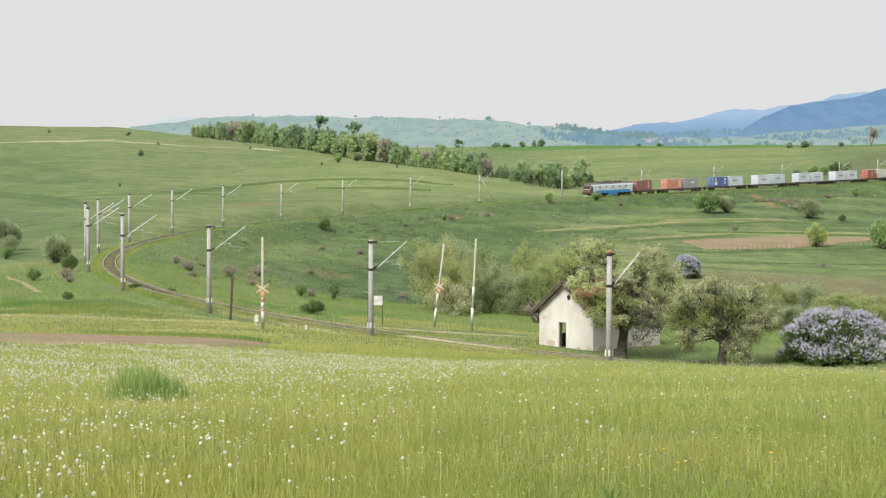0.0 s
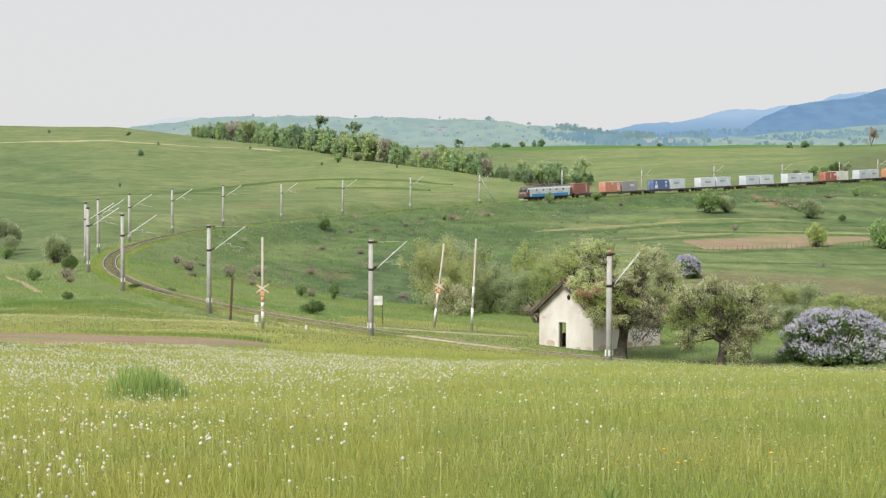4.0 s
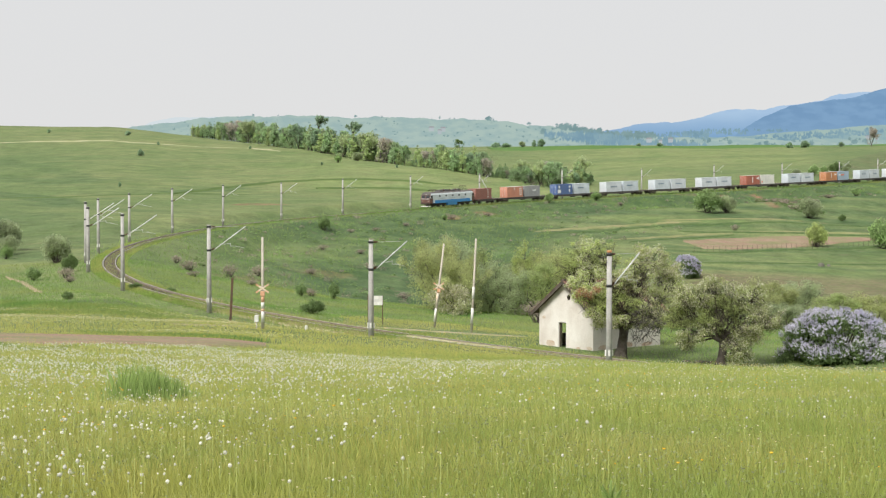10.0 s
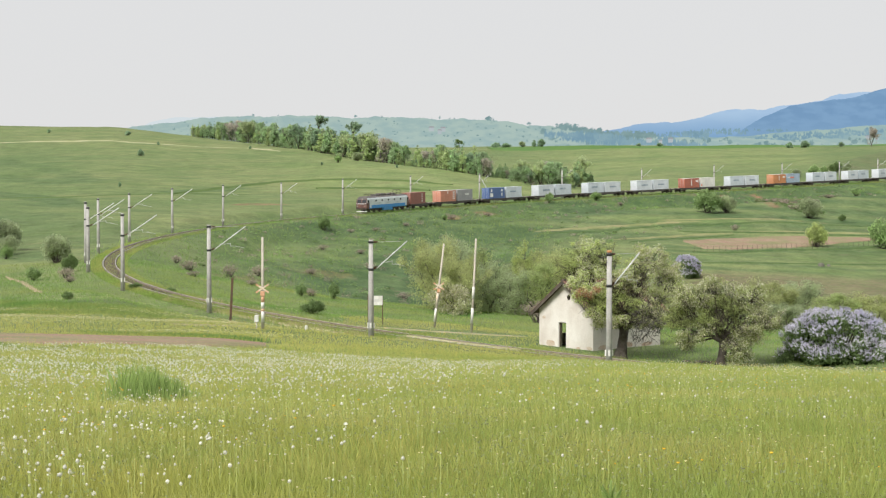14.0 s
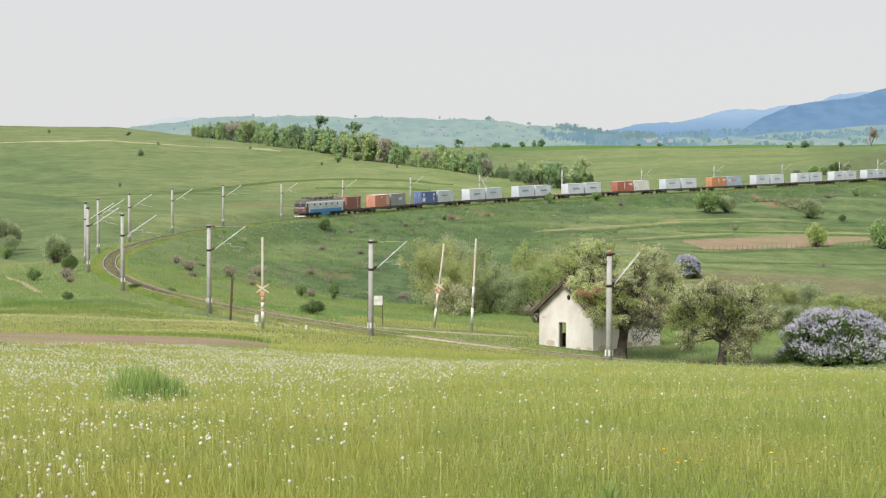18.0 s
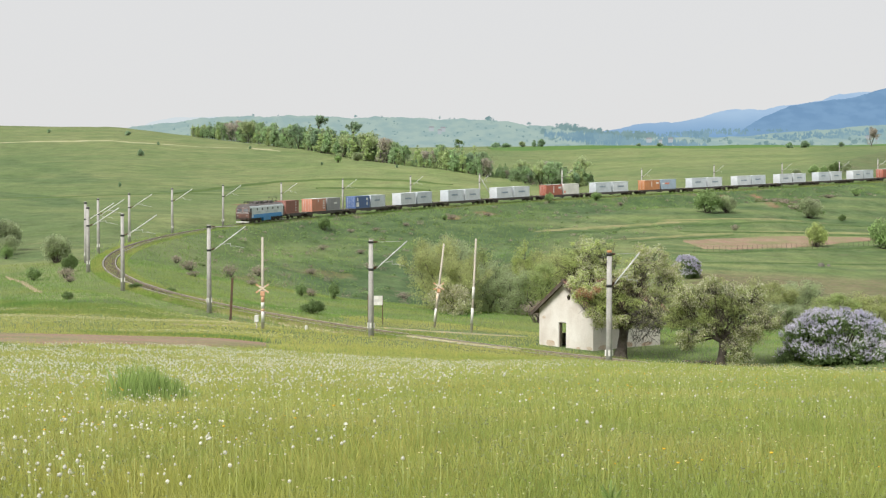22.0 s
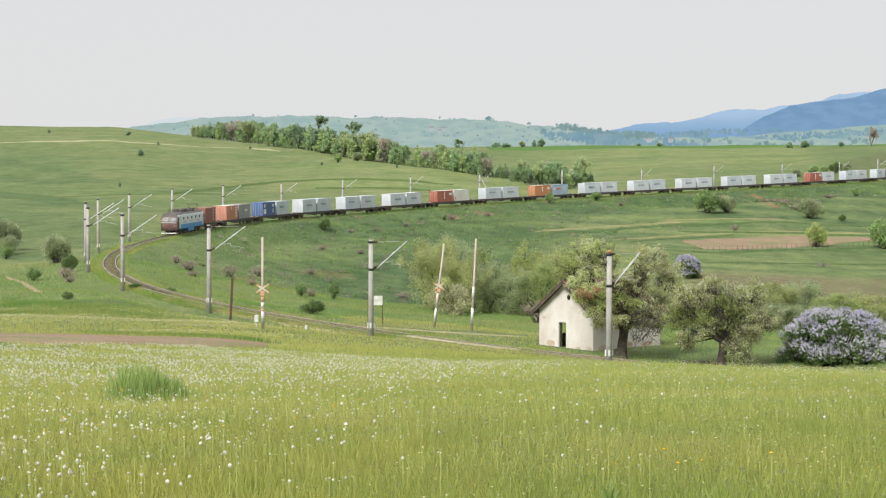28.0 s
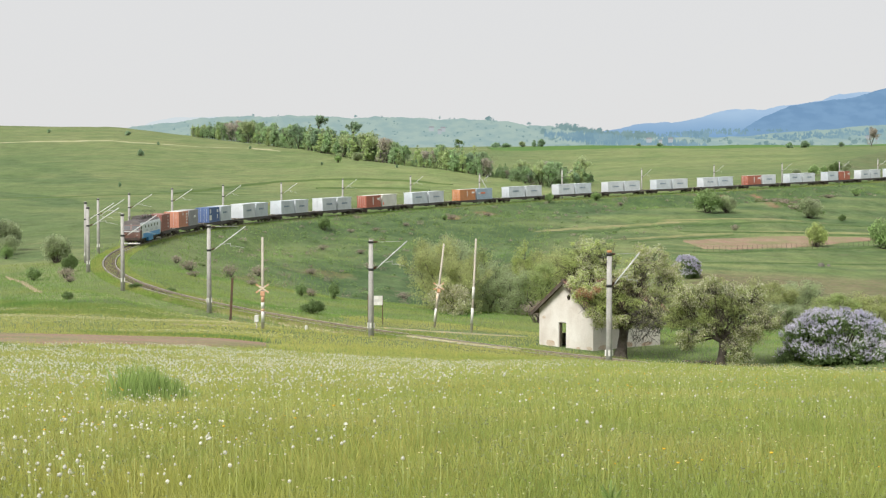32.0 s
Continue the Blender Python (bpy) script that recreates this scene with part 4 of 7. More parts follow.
                box(bm, x - 0.9, x + 0.9, 1.48 if side > 0 else -1.51, 1.51 if side > 0 else -1.48, z, z + 0.04)
            part("grille", bm, LOCO_GRILLE, m)
        bm = bmesh.new()
        box(bm, -7.85, 7.85, 1.485 if side > 0 else -1.5, 1.5 if side > 0 else -1.485, 1.74, 1.80)
        part("stripe", bm, MARK_WHITE, m, "thin pale stripe")
        bm = bmesh.new()
        box(bm, -1.9, 1.9, 0.85 if side > 0 else -1.4, 1.4 if side > 0 else -0.85, 0.38, 0.98, bevel=0.06)
        part("battery_box", bm, LOCO_BLUE, m)
    bm = bmesh.new()
    box(bm, -1.7, 1.7, -0.8, 0.8, 0.3, 1.0, bevel=0.05)
    part("transformer", bm, DARK_STEEL, m)
    for x, w, h in ((-3.6, 1.6, 0.38), (-1.2, 1.5, 0.3), (1.1, 1.7, 0.42), (3.4, 1.5, 0.3)):
        bm = bmesh.new()
        box(bm, x - w / 2, x + w / 2, -0.75, 0.75, 3.6, 3.72 + h, bevel=0.06)
        part("roof_box", bm, LOCO_ROOF, m)
    for x in (-2.4, -0.1, 2.3):
        bm = bmesh.new()
        tube(bm, (x, 0.5, 3.6), (x, 0.5, 4.2), 0.07, n=8)
        for k in range(4):
            tube(bm, (x, 0.5, 3.75 + 0.1 * k), (x, 0.5, 3.79 + 0.1 * k), 0.12, n=10)
        part("roof_insulator", bm, INSULATOR, m)
    for x, up in ((6.0, False), (-6.0, True)):
        bm = bmesh.new()
        for q in (-0.55, 0.55):
            tube(bm, (x - 1.0, q, 3.95), (x + 1.0, q, 3.95), 0.035, n=6)
            for e in (-0.9, 0.9):
                tube(bm, (x + e, q, 3.6), (x + e, q, 3.95), 0.05, n=6)
        pan = part("pantograph", bm, DARK_STEEL, m)
        top = 4.75 if up else 4.2
        bm = bmesh.new()
        for q in (-0.45, 0.45):
            for e in (-1, 1):
                knee = (x + e * (1.2 if up else 1.35), q, 4.35 if up else 4.1)
                tube(bm, (x + e * 0.55, q, 3.98), knee, 0.03, n=6)
                tube(bm, knee, (x + e * 0.15, q * 0.8, top), 0.024, n=6)
        for e in (-0.15, 0.15):
            tube(bm, (x + e, -0.75, top), (x + e, 0.75, top), 0.03, n=6)
            tube(bm, (x + e, -0.75, top), (x + e, -0.98, top - 0.2), 0.025, n=6)
            tube(bm, (x + e, 0.75, top), (x + e, 0.98, top - 0.2), 0.025, n=6)
        part("collector_frame", bm, DARK_STEEL, pan)
    for x in (-4.95, 4.95):
        bogie(m, x, (-2.15, 0.0, 2.15), 0.62, 2.8)
    return m


WAGON_STEEL = material("wagon_steel", (0.085, 0.075, 0.068), 0.8, second=(0.055, 0.048, 0.044), size=0.6, fine=0.2)


def wagon_meshes(long):
    """A skeleton flat wagon for containers; long: over its buffers."""
    half = long / 2 - 0.62
    m = thing("container_wagon", "dark rusty flat goods wagon on two bogies carrying containers" if long > 12 else "short dark flat goods wagon carrying one brown container", "goods wagon", "wagons of the train")
    for side in (-1, 1):
        bm = bmesh.new()
        y0, y1 = (1.12, 1.26) if side > 0 else (-1.26, -1.12)
        prof = [(-half, 1.16), (half, 1.16), (half, 0.9), (half * 0.55, 0.86), (half * 0.4, 0.62), (-half * 0.4, 0.62), (-half * 0.55, 0.86), (-half, 0.9)]
        extrude_profile(bm, prof, y0, y1)
        part("side_sill", bm, WAGON_STEEL, m)
    bm = bmesh.new()
    box(bm, -half, half, -0.3, 0.3, 0.82, 1.1)
    n = max(5, int(long / 1.6))
    for k in range(n):
        x = -half + 0.15 + (2 * half - 0.3) * k / (n - 1)
        box(bm, x - 0.08, x + 0.08, -1.15, 1.15, 0.95, 1.12)
    part("underframe", bm, WAGON_STEEL, m)
    for d in (-1, 1):
        bm = bmesh.new()
        box(bm, d * half - 0.1, d * half + 0.1, -1.3, 1.3, 0.85, 1.2, bevel=0.02)
        part("headstock", bm, WAGON_STEEL, m)
        bm = bmesh.new()
        box(bm, min(d * (half - 0.1), d * (half - 1.35)), max(d * (half - 0.1), d * (half - 1.35)), -1.2, 1.2, 1.16, 1.2)
        part("end_plate", bm, DECK_WOOD, m, "worn pale end platform")
        buffers(m, d * long / 2)
    if long > 12:
        for x in (-long / 2 + 2.75, long / 2 - 2.75):
            bogie(m, x, (-0.9, 0.9), 0.46, 1.3)
        bm = bmesh.new()
        tube(bm, (-1.2, 0.5, 0.6), (0.4, 0.5, 0.6), 0.2, n=10)
        part("air_tank", bm, WAGON_STEEL, m)
    else:
        for x in (-2.6, 2.6):
            wheelset(m, x, 0.46)
            bm = bmesh.new()
            for y in (-1.05, 1.05):
                box(bm, x - 0.18, x + 0.18, y - 0.12, y + 0.12, 0.3, 0.62, bevel=0.03)
                box(bm, x - 0.6, x + 0.6, y - 0.05, y + 0.05, 0.62, 0.74)
            part("axle_guard", bm, WAGON_STEEL, m)
    return m


DECK_WOOD = material("deck_plate", (0.36, 0.32, 0.26), 0.85, second=(0.26, 0.22, 0.17), size=0.8, fine=0.15)
container_cache = {}


def container_data(mat, marks, style):
    """Meshes of one container kind: corrugated body, doors, castings and marks. Local: x along, z=0 at its floor."""
    key = (mat.name, style)
    if key in container_cache:
        return container_cache[key]
    L, W, H = BODY / 2, 1.22, 2.62
    out = []
    ribs = 21
    bm = bmesh.new()
    box(bm, -L, L, -W, W, 0.0, 0.16)
    box(bm, -L, L, -W, W, H - 0.12, H)
    for x in (-L, L - 0.14):
        for y in (-W, W - 0.14):
            box(bm, x, x + 0.14, y, y + 0.14, 0.16, H - 0.12)
    out.append(("frame", bm, mat, ""))
    for side in (-1, 1):
        bm = bmesh.new()
        xs = np.linspace(-L + 0.14, L - 0.14, ribs * 4 + 1)
        deep = [0.0, 0.0, 0.042, 0.042]
        low, high = [], []
        for k, x in enumerate(xs):
            y = side * (W - 0.012 - deep[k % 4])
            low.append(bm.verts.new((x, y, 0.16)))
            high.append(bm.verts.new((x, y, H - 0.12)))
        fs = [bm.faces.new((low[k], low[k + 1], high[k + 1], high[k])) for k in range(len(xs) - 1)]
        if side > 0:
            bmesh.ops.reverse_faces(bm, faces=fs)
        out.append(("side_panel", bm, mat, ""))
    bm = bmesh.new()
    xs = np.linspace(-L + 0.1, L - 0.1, 33)
    edge = [[bm.verts.new((x, y, H + (0.006, 0.024, 0.024, 0.006)[k % 4])) for k, x in enumerate(xs)] for y in (-W + 0.06, W - 0.06)]
    for k in range(32):
        bm.faces.new((edge[0][k], edge[0][k + 1], edge[1][k + 1], edge[1][k]))
    out.append(("roof_panel", bm, BOX_CREAM if style == "pale_roof" else mat, ""))
    for d in (-1, 1):
        for y0, y1 in ((-W + 0.14, -0.015), (0.015, W - 0.14)):
            bm = bmesh.new()
            x = d * (L - 0.06)
            box(bm, min(x, x + d * 0.04), max(x, x + d * 0.04), y0, y1, 0.16, H - 0.12)
            for k in range(4):
                z = 0.4 + 0.6 * k
                box(bm, min(x, x + d * 0.055), max(x, x + d * 0.055), y0 + 0.08, y1 - 0.08, z, z + 0.4)
            out.append(("door", bm, mat, ""))
        for y in (-0.8, -0.35, 0.35, 0.8):
            bm = bmesh.new()
            tube(bm, (d * (L + 0.03), y, 0.16), (d * (L + 0.03), y, H - 0.15), 0.02, n=6)
            out.append(("lock_bar", bm, PALE_STEEL, "pale steel door lock bar"))
    for x in (-L, L):
        for y in (-W, W):
            for z in (0.0, H):
                bm = bmesh.new()
                box(bm, x - 0.09, x + 0.09, y - 0.085, y + 0.085, z - (0.0 if z == 0 else 0.12), z + (0.12 if z == 0 else 0.0) + (0.006 if z else 0), bevel=0.01)
                out.append(("corner_casting", bm, mat, ""))
    for (x0, x1, z0, z1, mm) in marks:
        for side in (-1, 1):
            bm = bmesh.new()
            a, b = (x0, x1) if side < 0 else (-x1, -x0)
            box(bm, min(a, b), max(a, b), W - 0.015 if side > 0 else -W - 0.008, W + 0.008 if side > 0 else -W + 0.015, z0, z1)
            out.append(("mark", bm, mm, "unreadable painted marking"))
    datas = []
    for name, bm, mm, lab in out:
        data = bpy.data.meshes.new(name)
        bm.to_mesh(data)
        bm.free()
        data.materials.append(mm)
        datas.append((name, data, lab))
    container_cache[key] = datas
    return datas


def container(mat, marks, style, label):
    m = thing("container", label, "container", "containers on the train")
    for name, data, lab in container_data(mat, marks, style):
        ob = new(name, data)
        ob.parent = m
        if lab:
            ob["label"] = lab
    return m


WORD = [(-1.2 + 0.42 * k, -1.2 + 0.42 * k + 0.30, 1.2, 1.54, MARK_DARK) for k in range(6)]
WORD2 = [(-1.6 + 0.4 * k, -1.6 + 0.4 * k + 0.28, 1.34, 1.68, MARK_DARK) for k in range(6)]
KINDS = {
    "brown": (BOX_BROWN, [(1.5, 1.85, 0.45 + 0.55 * k, 0.68 + 0.55 * k, MARK_WHITE) for k in range(4)], "plain", "dark red-brown corrugated container with small white marks"),
    "orange": (BOX_ORANGE, [(1.75 + 0.45 * (k % 2), 2.1 + 0.45 * (k % 2), 0.5 + 0.5 * (k // 2), 0.8 + 0.5 * (k // 2), MARK_WHITE) for k in range(8)] + [(-0.4, -0.05, 1.9, 2.4, MARK_WHITE)], "pale_roof", "bright orange-red container with white lettering bars"),
    "grey": (BOX_GREY, [(0.1 + 0.5 * k, 0.45 + 0.5 * k, 1.3, 1.7, MARK_WHITE) for k in range(3)], "plain", "dark grey corrugated container with white marks"),
    "blue": (BOX_BLUE, [(-2.6, -1.5, 0.35, 1.3, MARK_WHITE), (-2.3, -1.8, 1.6, 2.3, MARK_WHITE), (1.6, 2.3, 1.7, 2.2, MARK_WHITE), (1.7, 2.1, 0.6, 1.3, MARK_WHITE)], "plain", "dark blue container with white squares of lettering"),
    "white": (BOX_WHITE, WORD, "plain", "white container with a dark lettering band on its side"),
    "pale": (BOX_PALE, WORD2, "plain", "pale grey container with a dark lettering band on its side"),
    "cream": (BOX_CREAM, [(-2.9, -2.4, 0.4, 0.9, MARK_ORANGE)], "plain", "cream white container without lettering"),
    "red": (BOX_RED, [(1.6, 2.6, 1.6, 2.0, MARK_WHITE), (2.5, 2.75, 1.3, 2.2, MARK_WHITE), (-0.3, -0.05, 0.6, 2.3, MARK_WHITE)], "pale_roof", "rust-red corrugated container with white marks"),
    "tan": (BOX_ORANGE2, [(1.6, 2.6, 1.6, 2.0, MARK_WHITE), (-0.3, -0.05, 0.9, 2.2, MARK_WHITE)], "pale_roof", "orange-brown container with white marks"),
    "steel": (BOX_STEEL, [(-1.6, 0.2, 1.35, 1.75, MARK_ORANGE), (-2.6, -1.8, 1.4, 1.7, MARK_WHITE)], "plain", "blue-grey container with an orange lettering band"),
}
# from the locomotive back: the leading and the trailing container of each wagon
LOADS = [("orange", "grey"), ("blue", "pale"), ("white", "pale"), ("pale", "white"), ("white", "white"), ("red", "cream"),
         ("pale", "white"), ("tan", "steel"), ("pale", "white"), ("white", "pale"), ("white", "white"), ("pale", "white"),
         ("white", "pale"), ("red", "white"), ("pale", "white"), ("pale", "red"), ("white", "white"), ("pale", "red"), ("white", "pale"), ("white", "white")]
container_first = {}


def make_container(kind):
    if kind not in container_first:
        container_first[kind] = container(*KINDS[kind])
        return container_first[kind]
    return copy_thing(container_first[kind], Matrix())


RIDING = []  # thing, distance behind the reference point, half wheelbase, height, shift along the wagon
loco = locomotive()
RIDING.append((loco, -132.6, 4.95, 0.0, 0.0))
short_wagon = wagon_meshes(9.4)
RIDING.append((short_wagon, -118.4, 2.6, 0.0, 0.0))
RIDING.append((make_container("brown"), -118.4, 2.6, 1.2, 1.25))
first_wagon = None
for k, (lead, trail) in enumerate(LOADS):
    if first_wagon is None:
        first_wagon = w = wagon_meshes(PITCH)
    else:
        w = copy_thing(first_wagon, Matrix())
        for o in w.children_recursive:
            if o.name.startswith("wheelset"):
                WHEELS[0.46].append(o)
    centre = -103.87 + PITCH * k
    RIDING.append((w, centre, 7.07, 0.0, 0.0))
    RIDING.append((make_container(lead), centre, 7.07, 1.2, 3.4))
    RIDING.append((make_container(trail), centre, 7.07, 1.2, -3.4))


def run(t):
    """Where the reference point of the train is along the line at t seconds."""
    return 562.44 - 6.1713 * t - 0.02198 * t * t


def ride(t, behind, base, up, shift):
    s = run(t) + behind
    a, _ = on_line(s - base)
    b, _ = on_line(s + base)
    d = (a - b).normalized()
    mid = (a + b) / 2
    left = Vector((0, 0, 1)).cross(d).normalized()
    m = Matrix((d, left, d.cross(left))).transposed().to_4x4()
    m.translation = mid
    return m @ pose(shift, 0, up)


def motions():
    for ob, behind, base, up, shift in RIDING:
        walk(ob, [(float(t), ride(float(t), behind, base, up, shift)) for t in range(33)])
    # wheels roll without slipping; those of one size share their turning
    for r, sets in WHEELS.items():
        rows = []
        for k in range(481):
            t = k / 15
            rows.append((t, pose(0, 0, 0, 0, math.degrees((run(0) - run(t)) / r), 0)))
        walk(sets[0], rows)
        keys = sets[0].animation_data
        for o in sets[1:]:
            o.rotation_mode = "QUATERNION"
            o.animation_data_create()
            o.animation_data.action = keys.action
            o.animation_data.action_slot = keys.action_slot


# ---- the old house beside the line ----
PLASTER = material("old_plaster", (0.61, 0.57, 0.53), 0.92, second=(0.52, 0.475, 0.43), size=1.1, fine=0.08, bump=0.012, third=(0.65, 0.625, 0.585), big=2.4)
PLASTER_WORN = material("bare_plaster_patch", (0.42, 0.31, 0.24), 0.95, second=(0.5, 0.42, 0.34), size=0.4, fine=0.15, bump=0.02)
ROOF_TILE = material("roof_tile", (0.20, 0.105, 0.075), 0.9, second=(0.105, 0.08, 0.066), size=0.9, fine=0.2, island=0.25)
OLD_WOOD = material("old_wood", (0.07, 0.056, 0.045), 0.9, second=(0.115, 0.092, 0.075), size=0.5, fine=0.2)
DOOR_GREEN = material("door_wood", (0.09, 0.075, 0.06), 0.8, second=(0.14, 0.11, 0.08), size=0.5, fine=0.15)


def old_house(x, y, turn):
    W, L, E, R, T = 5.6, 7.5, 2.85, 5.0, 0.4
    z = min(ground_at(x, y), ground_at(x - 3.7, y + 4.2), ground_at(x + 5, y + 4.6))
    m = thing("old_house", "small abandoned cream plastered house with a rusty red tiled gable roof", "house", at=pose(x, y, z, 0, 0, turn))
    # gable wall, x from 0 to T, with a door opening and a small round attic hole
    d0, d1, dh = 2.78, 3.55, 1.95
    bm = bmesh.new()
    box(bm, 0, T, 0, d0, -0.5, E)
    box(bm, 0, T, d1, W, -0.5, E)
    box(bm, 0, T, d0, d1, dh, E)
    bmg = bm
    top = [(0, E), (W, E), (W / 2, R)]
    n = 12
    hole = [(W / 2 - 0.28 + 0.17 * math.cos(2 * math.pi * k / n), E + 1.0 + 0.21 * math.sin(2 * math.pi * k / n)) for k in range(n)]
    for xx in (0, T):
        outer = [bmg.verts.new((xx, a, b)) for a, b in top]
        inner = [bmg.verts.new((xx, a, b)) for a, b in hole]
        es = [bmg.edges.new((outer[k], outer[(k + 1) % 3])) for k in range(3)] + [bmg.edges.new((inner[k], inner[(k + 1) % n])) for k in range(n)]
        bmesh.ops.triangle_fill(bmg, use_beauty=True, edges=es)
    part("wall", bmg, PLASTER, m, "cream plastered gable wall with a doorway")
    bm = bmesh.new()
    for k in range(n):
        a, b = hole[k], hole[(k + 1) % n]
        bm.faces.new([bm.verts.new(v) for v in ((0, *a), (0, *b), (T, *b), (T, *a))])
    part("attic_hole", bm, OLD_WOOD, m)
    bm = bmesh.new()
    box(bm, T, L - T, 0, T, -0.5, E)
    part("wall", bm, PLASTER, m)
    # the far long wall has an empty window that shows through the doorway
    bm = bmesh.new()
    for x0, x1, z0, z1 in ((T, 2.0, -0.5, E), (3.0, L - T, -0.5, E), (2.0, 3.0, -0.5, 0.85), (2.0, 3.0, 1.8, E)):
        box(bm, x0, x1, W - T, W, z0, z1)
    part("wall", bm, PLASTER, m, "plastered long wall with an empty window opening")
    bm = bmesh.new()
    box(bm, L - T, L, 0, W, -0.5, E)
    extrude = [bm.verts.new((xx, a, b)) for xx in (L - T, L) for a, b in top]
    for f in ((0, 1, 2), (3, 5, 4), (0, 2, 5, 3), (1, 4, 5, 2)):
        bm.faces.new([extrude[i] for i in f])
    part("wall", bm, PLASTER, m)
    # plinth patches where the plaster fell
    prng = random.Random(4)
    for gable, c0, c1, z0, z1 in ((True, 3.95, 4.95, 0.0, 0.6), (True, 0.1, 0.7, 0.05, 0.32), (True, 1.3, 1.75, 0.0, 0.22), (True, 4.9, 5.3, 2.1, 2.35), (False, 0.5, 1.9, 0.0, 0.42), (False, 3.4, 4.4, 0.05, 0.5), (False, 5.2, 6.6, 0.0, 0.35)):
        bm = bmesh.new()
        ring = []
        for k in range(14):
            a = 2 * math.pi * k / 14
            f = prng.uniform(0.72, 1.08)
            u, w = (c0 + c1) / 2 + (c1 - c0) / 2 * f * math.cos(a), max(-0.2, (z0 + z1) / 2 + (z1 - z0) / 2 * f * math.sin(a))
            ring.append((u, w))
        outer = [bm.verts.new((-0.014, u, w) if gable else (u, -0.014, w)) for u, w in ring]
        inner = [bm.verts.new((0.02, u, w) if gable else (u, 0.02, w)) for u, w in ring]
        bm.faces.new(outer)
        for k in range(14):
            bm.faces.new((outer[k], outer[(k + 1) % 14], inner[(k + 1) % 14], inner[k]))
        bmesh.ops.recalc_face_normals(bm, faces=bm.faces)
        part("bare_patch", bm, PLASTER_WORN, m, "brick brown patch of fallen plaster")
    # door frame and a half open door
    bm = bmesh.new()
    box(bm, 0.1, 0.25, d0, d0 + 0.07, 0, dh)
    box(bm, 0.1, 0.25, d1 - 0.07, d1, 0, dh)
    box(bm, 0.1, 0.25, d0 + 0.07, d1 - 0.07, dh - 0.07, dh)
    part("door_frame", bm, DOOR_GREEN, m)
    bm = bmesh.new()
    box(bm, 0.25, 0.92, d0 + 0.09, d0 + 0.14, 0.02, dh - 0.09)
    part("door", bm, DOOR_GREEN, m, "dark wooden door standing open inward")
    bm = bmesh.new()
    box(bm, T, L - T, T, W - T, -0.04, 0.02)
    part("floor", bm, OLD_WOOD, m)
    # roof: two slopes of boards with rows of tiles
    over, eave = 0.45, 0.5
    slope = math.atan2(R - E, W / 2)
    run_len = (W / 2 + eave) / math.cos(slope)
    for side in (-1, 1):
        bm = bmesh.new()
        y_low = -eave if side < 0 else W + eave
        z_low = E - eave * math.tan(slope)
        a = [(-over, y_low, z_low), (L + over, y_low, z_low), (L + over, W / 2, R), (-over, W / 2, R)]
        lo = [bm.verts.new(v) for v in a]
        hi = [bm.verts.new((v[0], v[1], v[2] + 0.11)) for v in a]
        bm.faces.new(lo), bm.faces.new(hi)
        for k in range(4):
            bm.faces.new((lo[k], lo[(k + 1) % 4], hi[(k + 1) % 4], hi[k]))
        bmesh.ops.recalc_face_normals(bm, faces=bm.faces)
        roof = part("roof", bm, OLD_WOOD, m, "dark weathered roof boards")
        ny, nx = 13, 26
        bm = bmesh.new()
        box(bm, 0, 0.29, 0, 0.36, 0, 0.022, bevel=0.006)
        tile_data = bpy.data.meshes.new("roof_tile")
        bm.to_mesh(tile_data)
        bm.free()
        tile_data.materials.append(ROOF_TILE)
        rng = random.Random(5 + side)
        for j in range(ny):
            for i in range(nx):
                tx = -over + 0.02 + i * (L + 2 * over) / nx
                along = 0.02 + j * (run_len - 0.3) / (ny - 1)
                yy = y_low - side * along * math.cos(slope)
                zz = z_low + along * math.sin(slope) + 0.115 + 0.018
                ob = new("roof_tile", tile_data)
                ob.parent = roof
                rot = Euler((slope + 0.05, 0, rng.uniform(-0.02, 0.02))) if side < 0 else Euler((slope + 0.05, 0, math.pi + rng.uniform(-0.02, 0.02)))
                ob.matrix_basis = Matrix.LocRotScale((tx + (0 if side < 0 else 0.29), yy, zz + rng.uniform(-0.004, 0.006)), rot, None)
    for side, y_low in ((-1, -eave), (1, W + eave)):
        bm = bmesh.new()
        for xx in (-over + 0.02, L + over - 0.06):
            z_low = E - eave * math.tan(slope)
            vs = [bm.verts.new(v) for v in ((xx, y_low, z_low - 0.16), (xx, W / 2, R - 0.16), (xx, W / 2, R), (xx, y_low, z_low), (xx + 0.04, y_low, z_low - 0.16), (xx + 0.04, W / 2, R - 0.16), (xx + 0.04, W / 2, R), (xx + 0.04, y_low, z_low))]
            for f in ((0, 1, 2, 3), (4, 7, 6, 5), (0, 4, 5, 1), (2, 6, 7, 3), (0, 3, 7, 4), (1, 5, 6, 2)):
                bm.faces.new([vs[i] for i in f])
        part("barge_board", bm, OLD_WOOD, m)
    bm = bmesh.new()
    for k in range(20):
        xx = -over + k * (L + 2 * over) / 20
        tube(bm, (xx, W / 2, R + 0.13), (xx + 0.42, W / 2, R + 0.14), 0.1, 0.09, 8)
    part("ridge_tiles", bm, ROOF_TILE, m)
    return m


old_house(11.08, 121.0, 41.8)


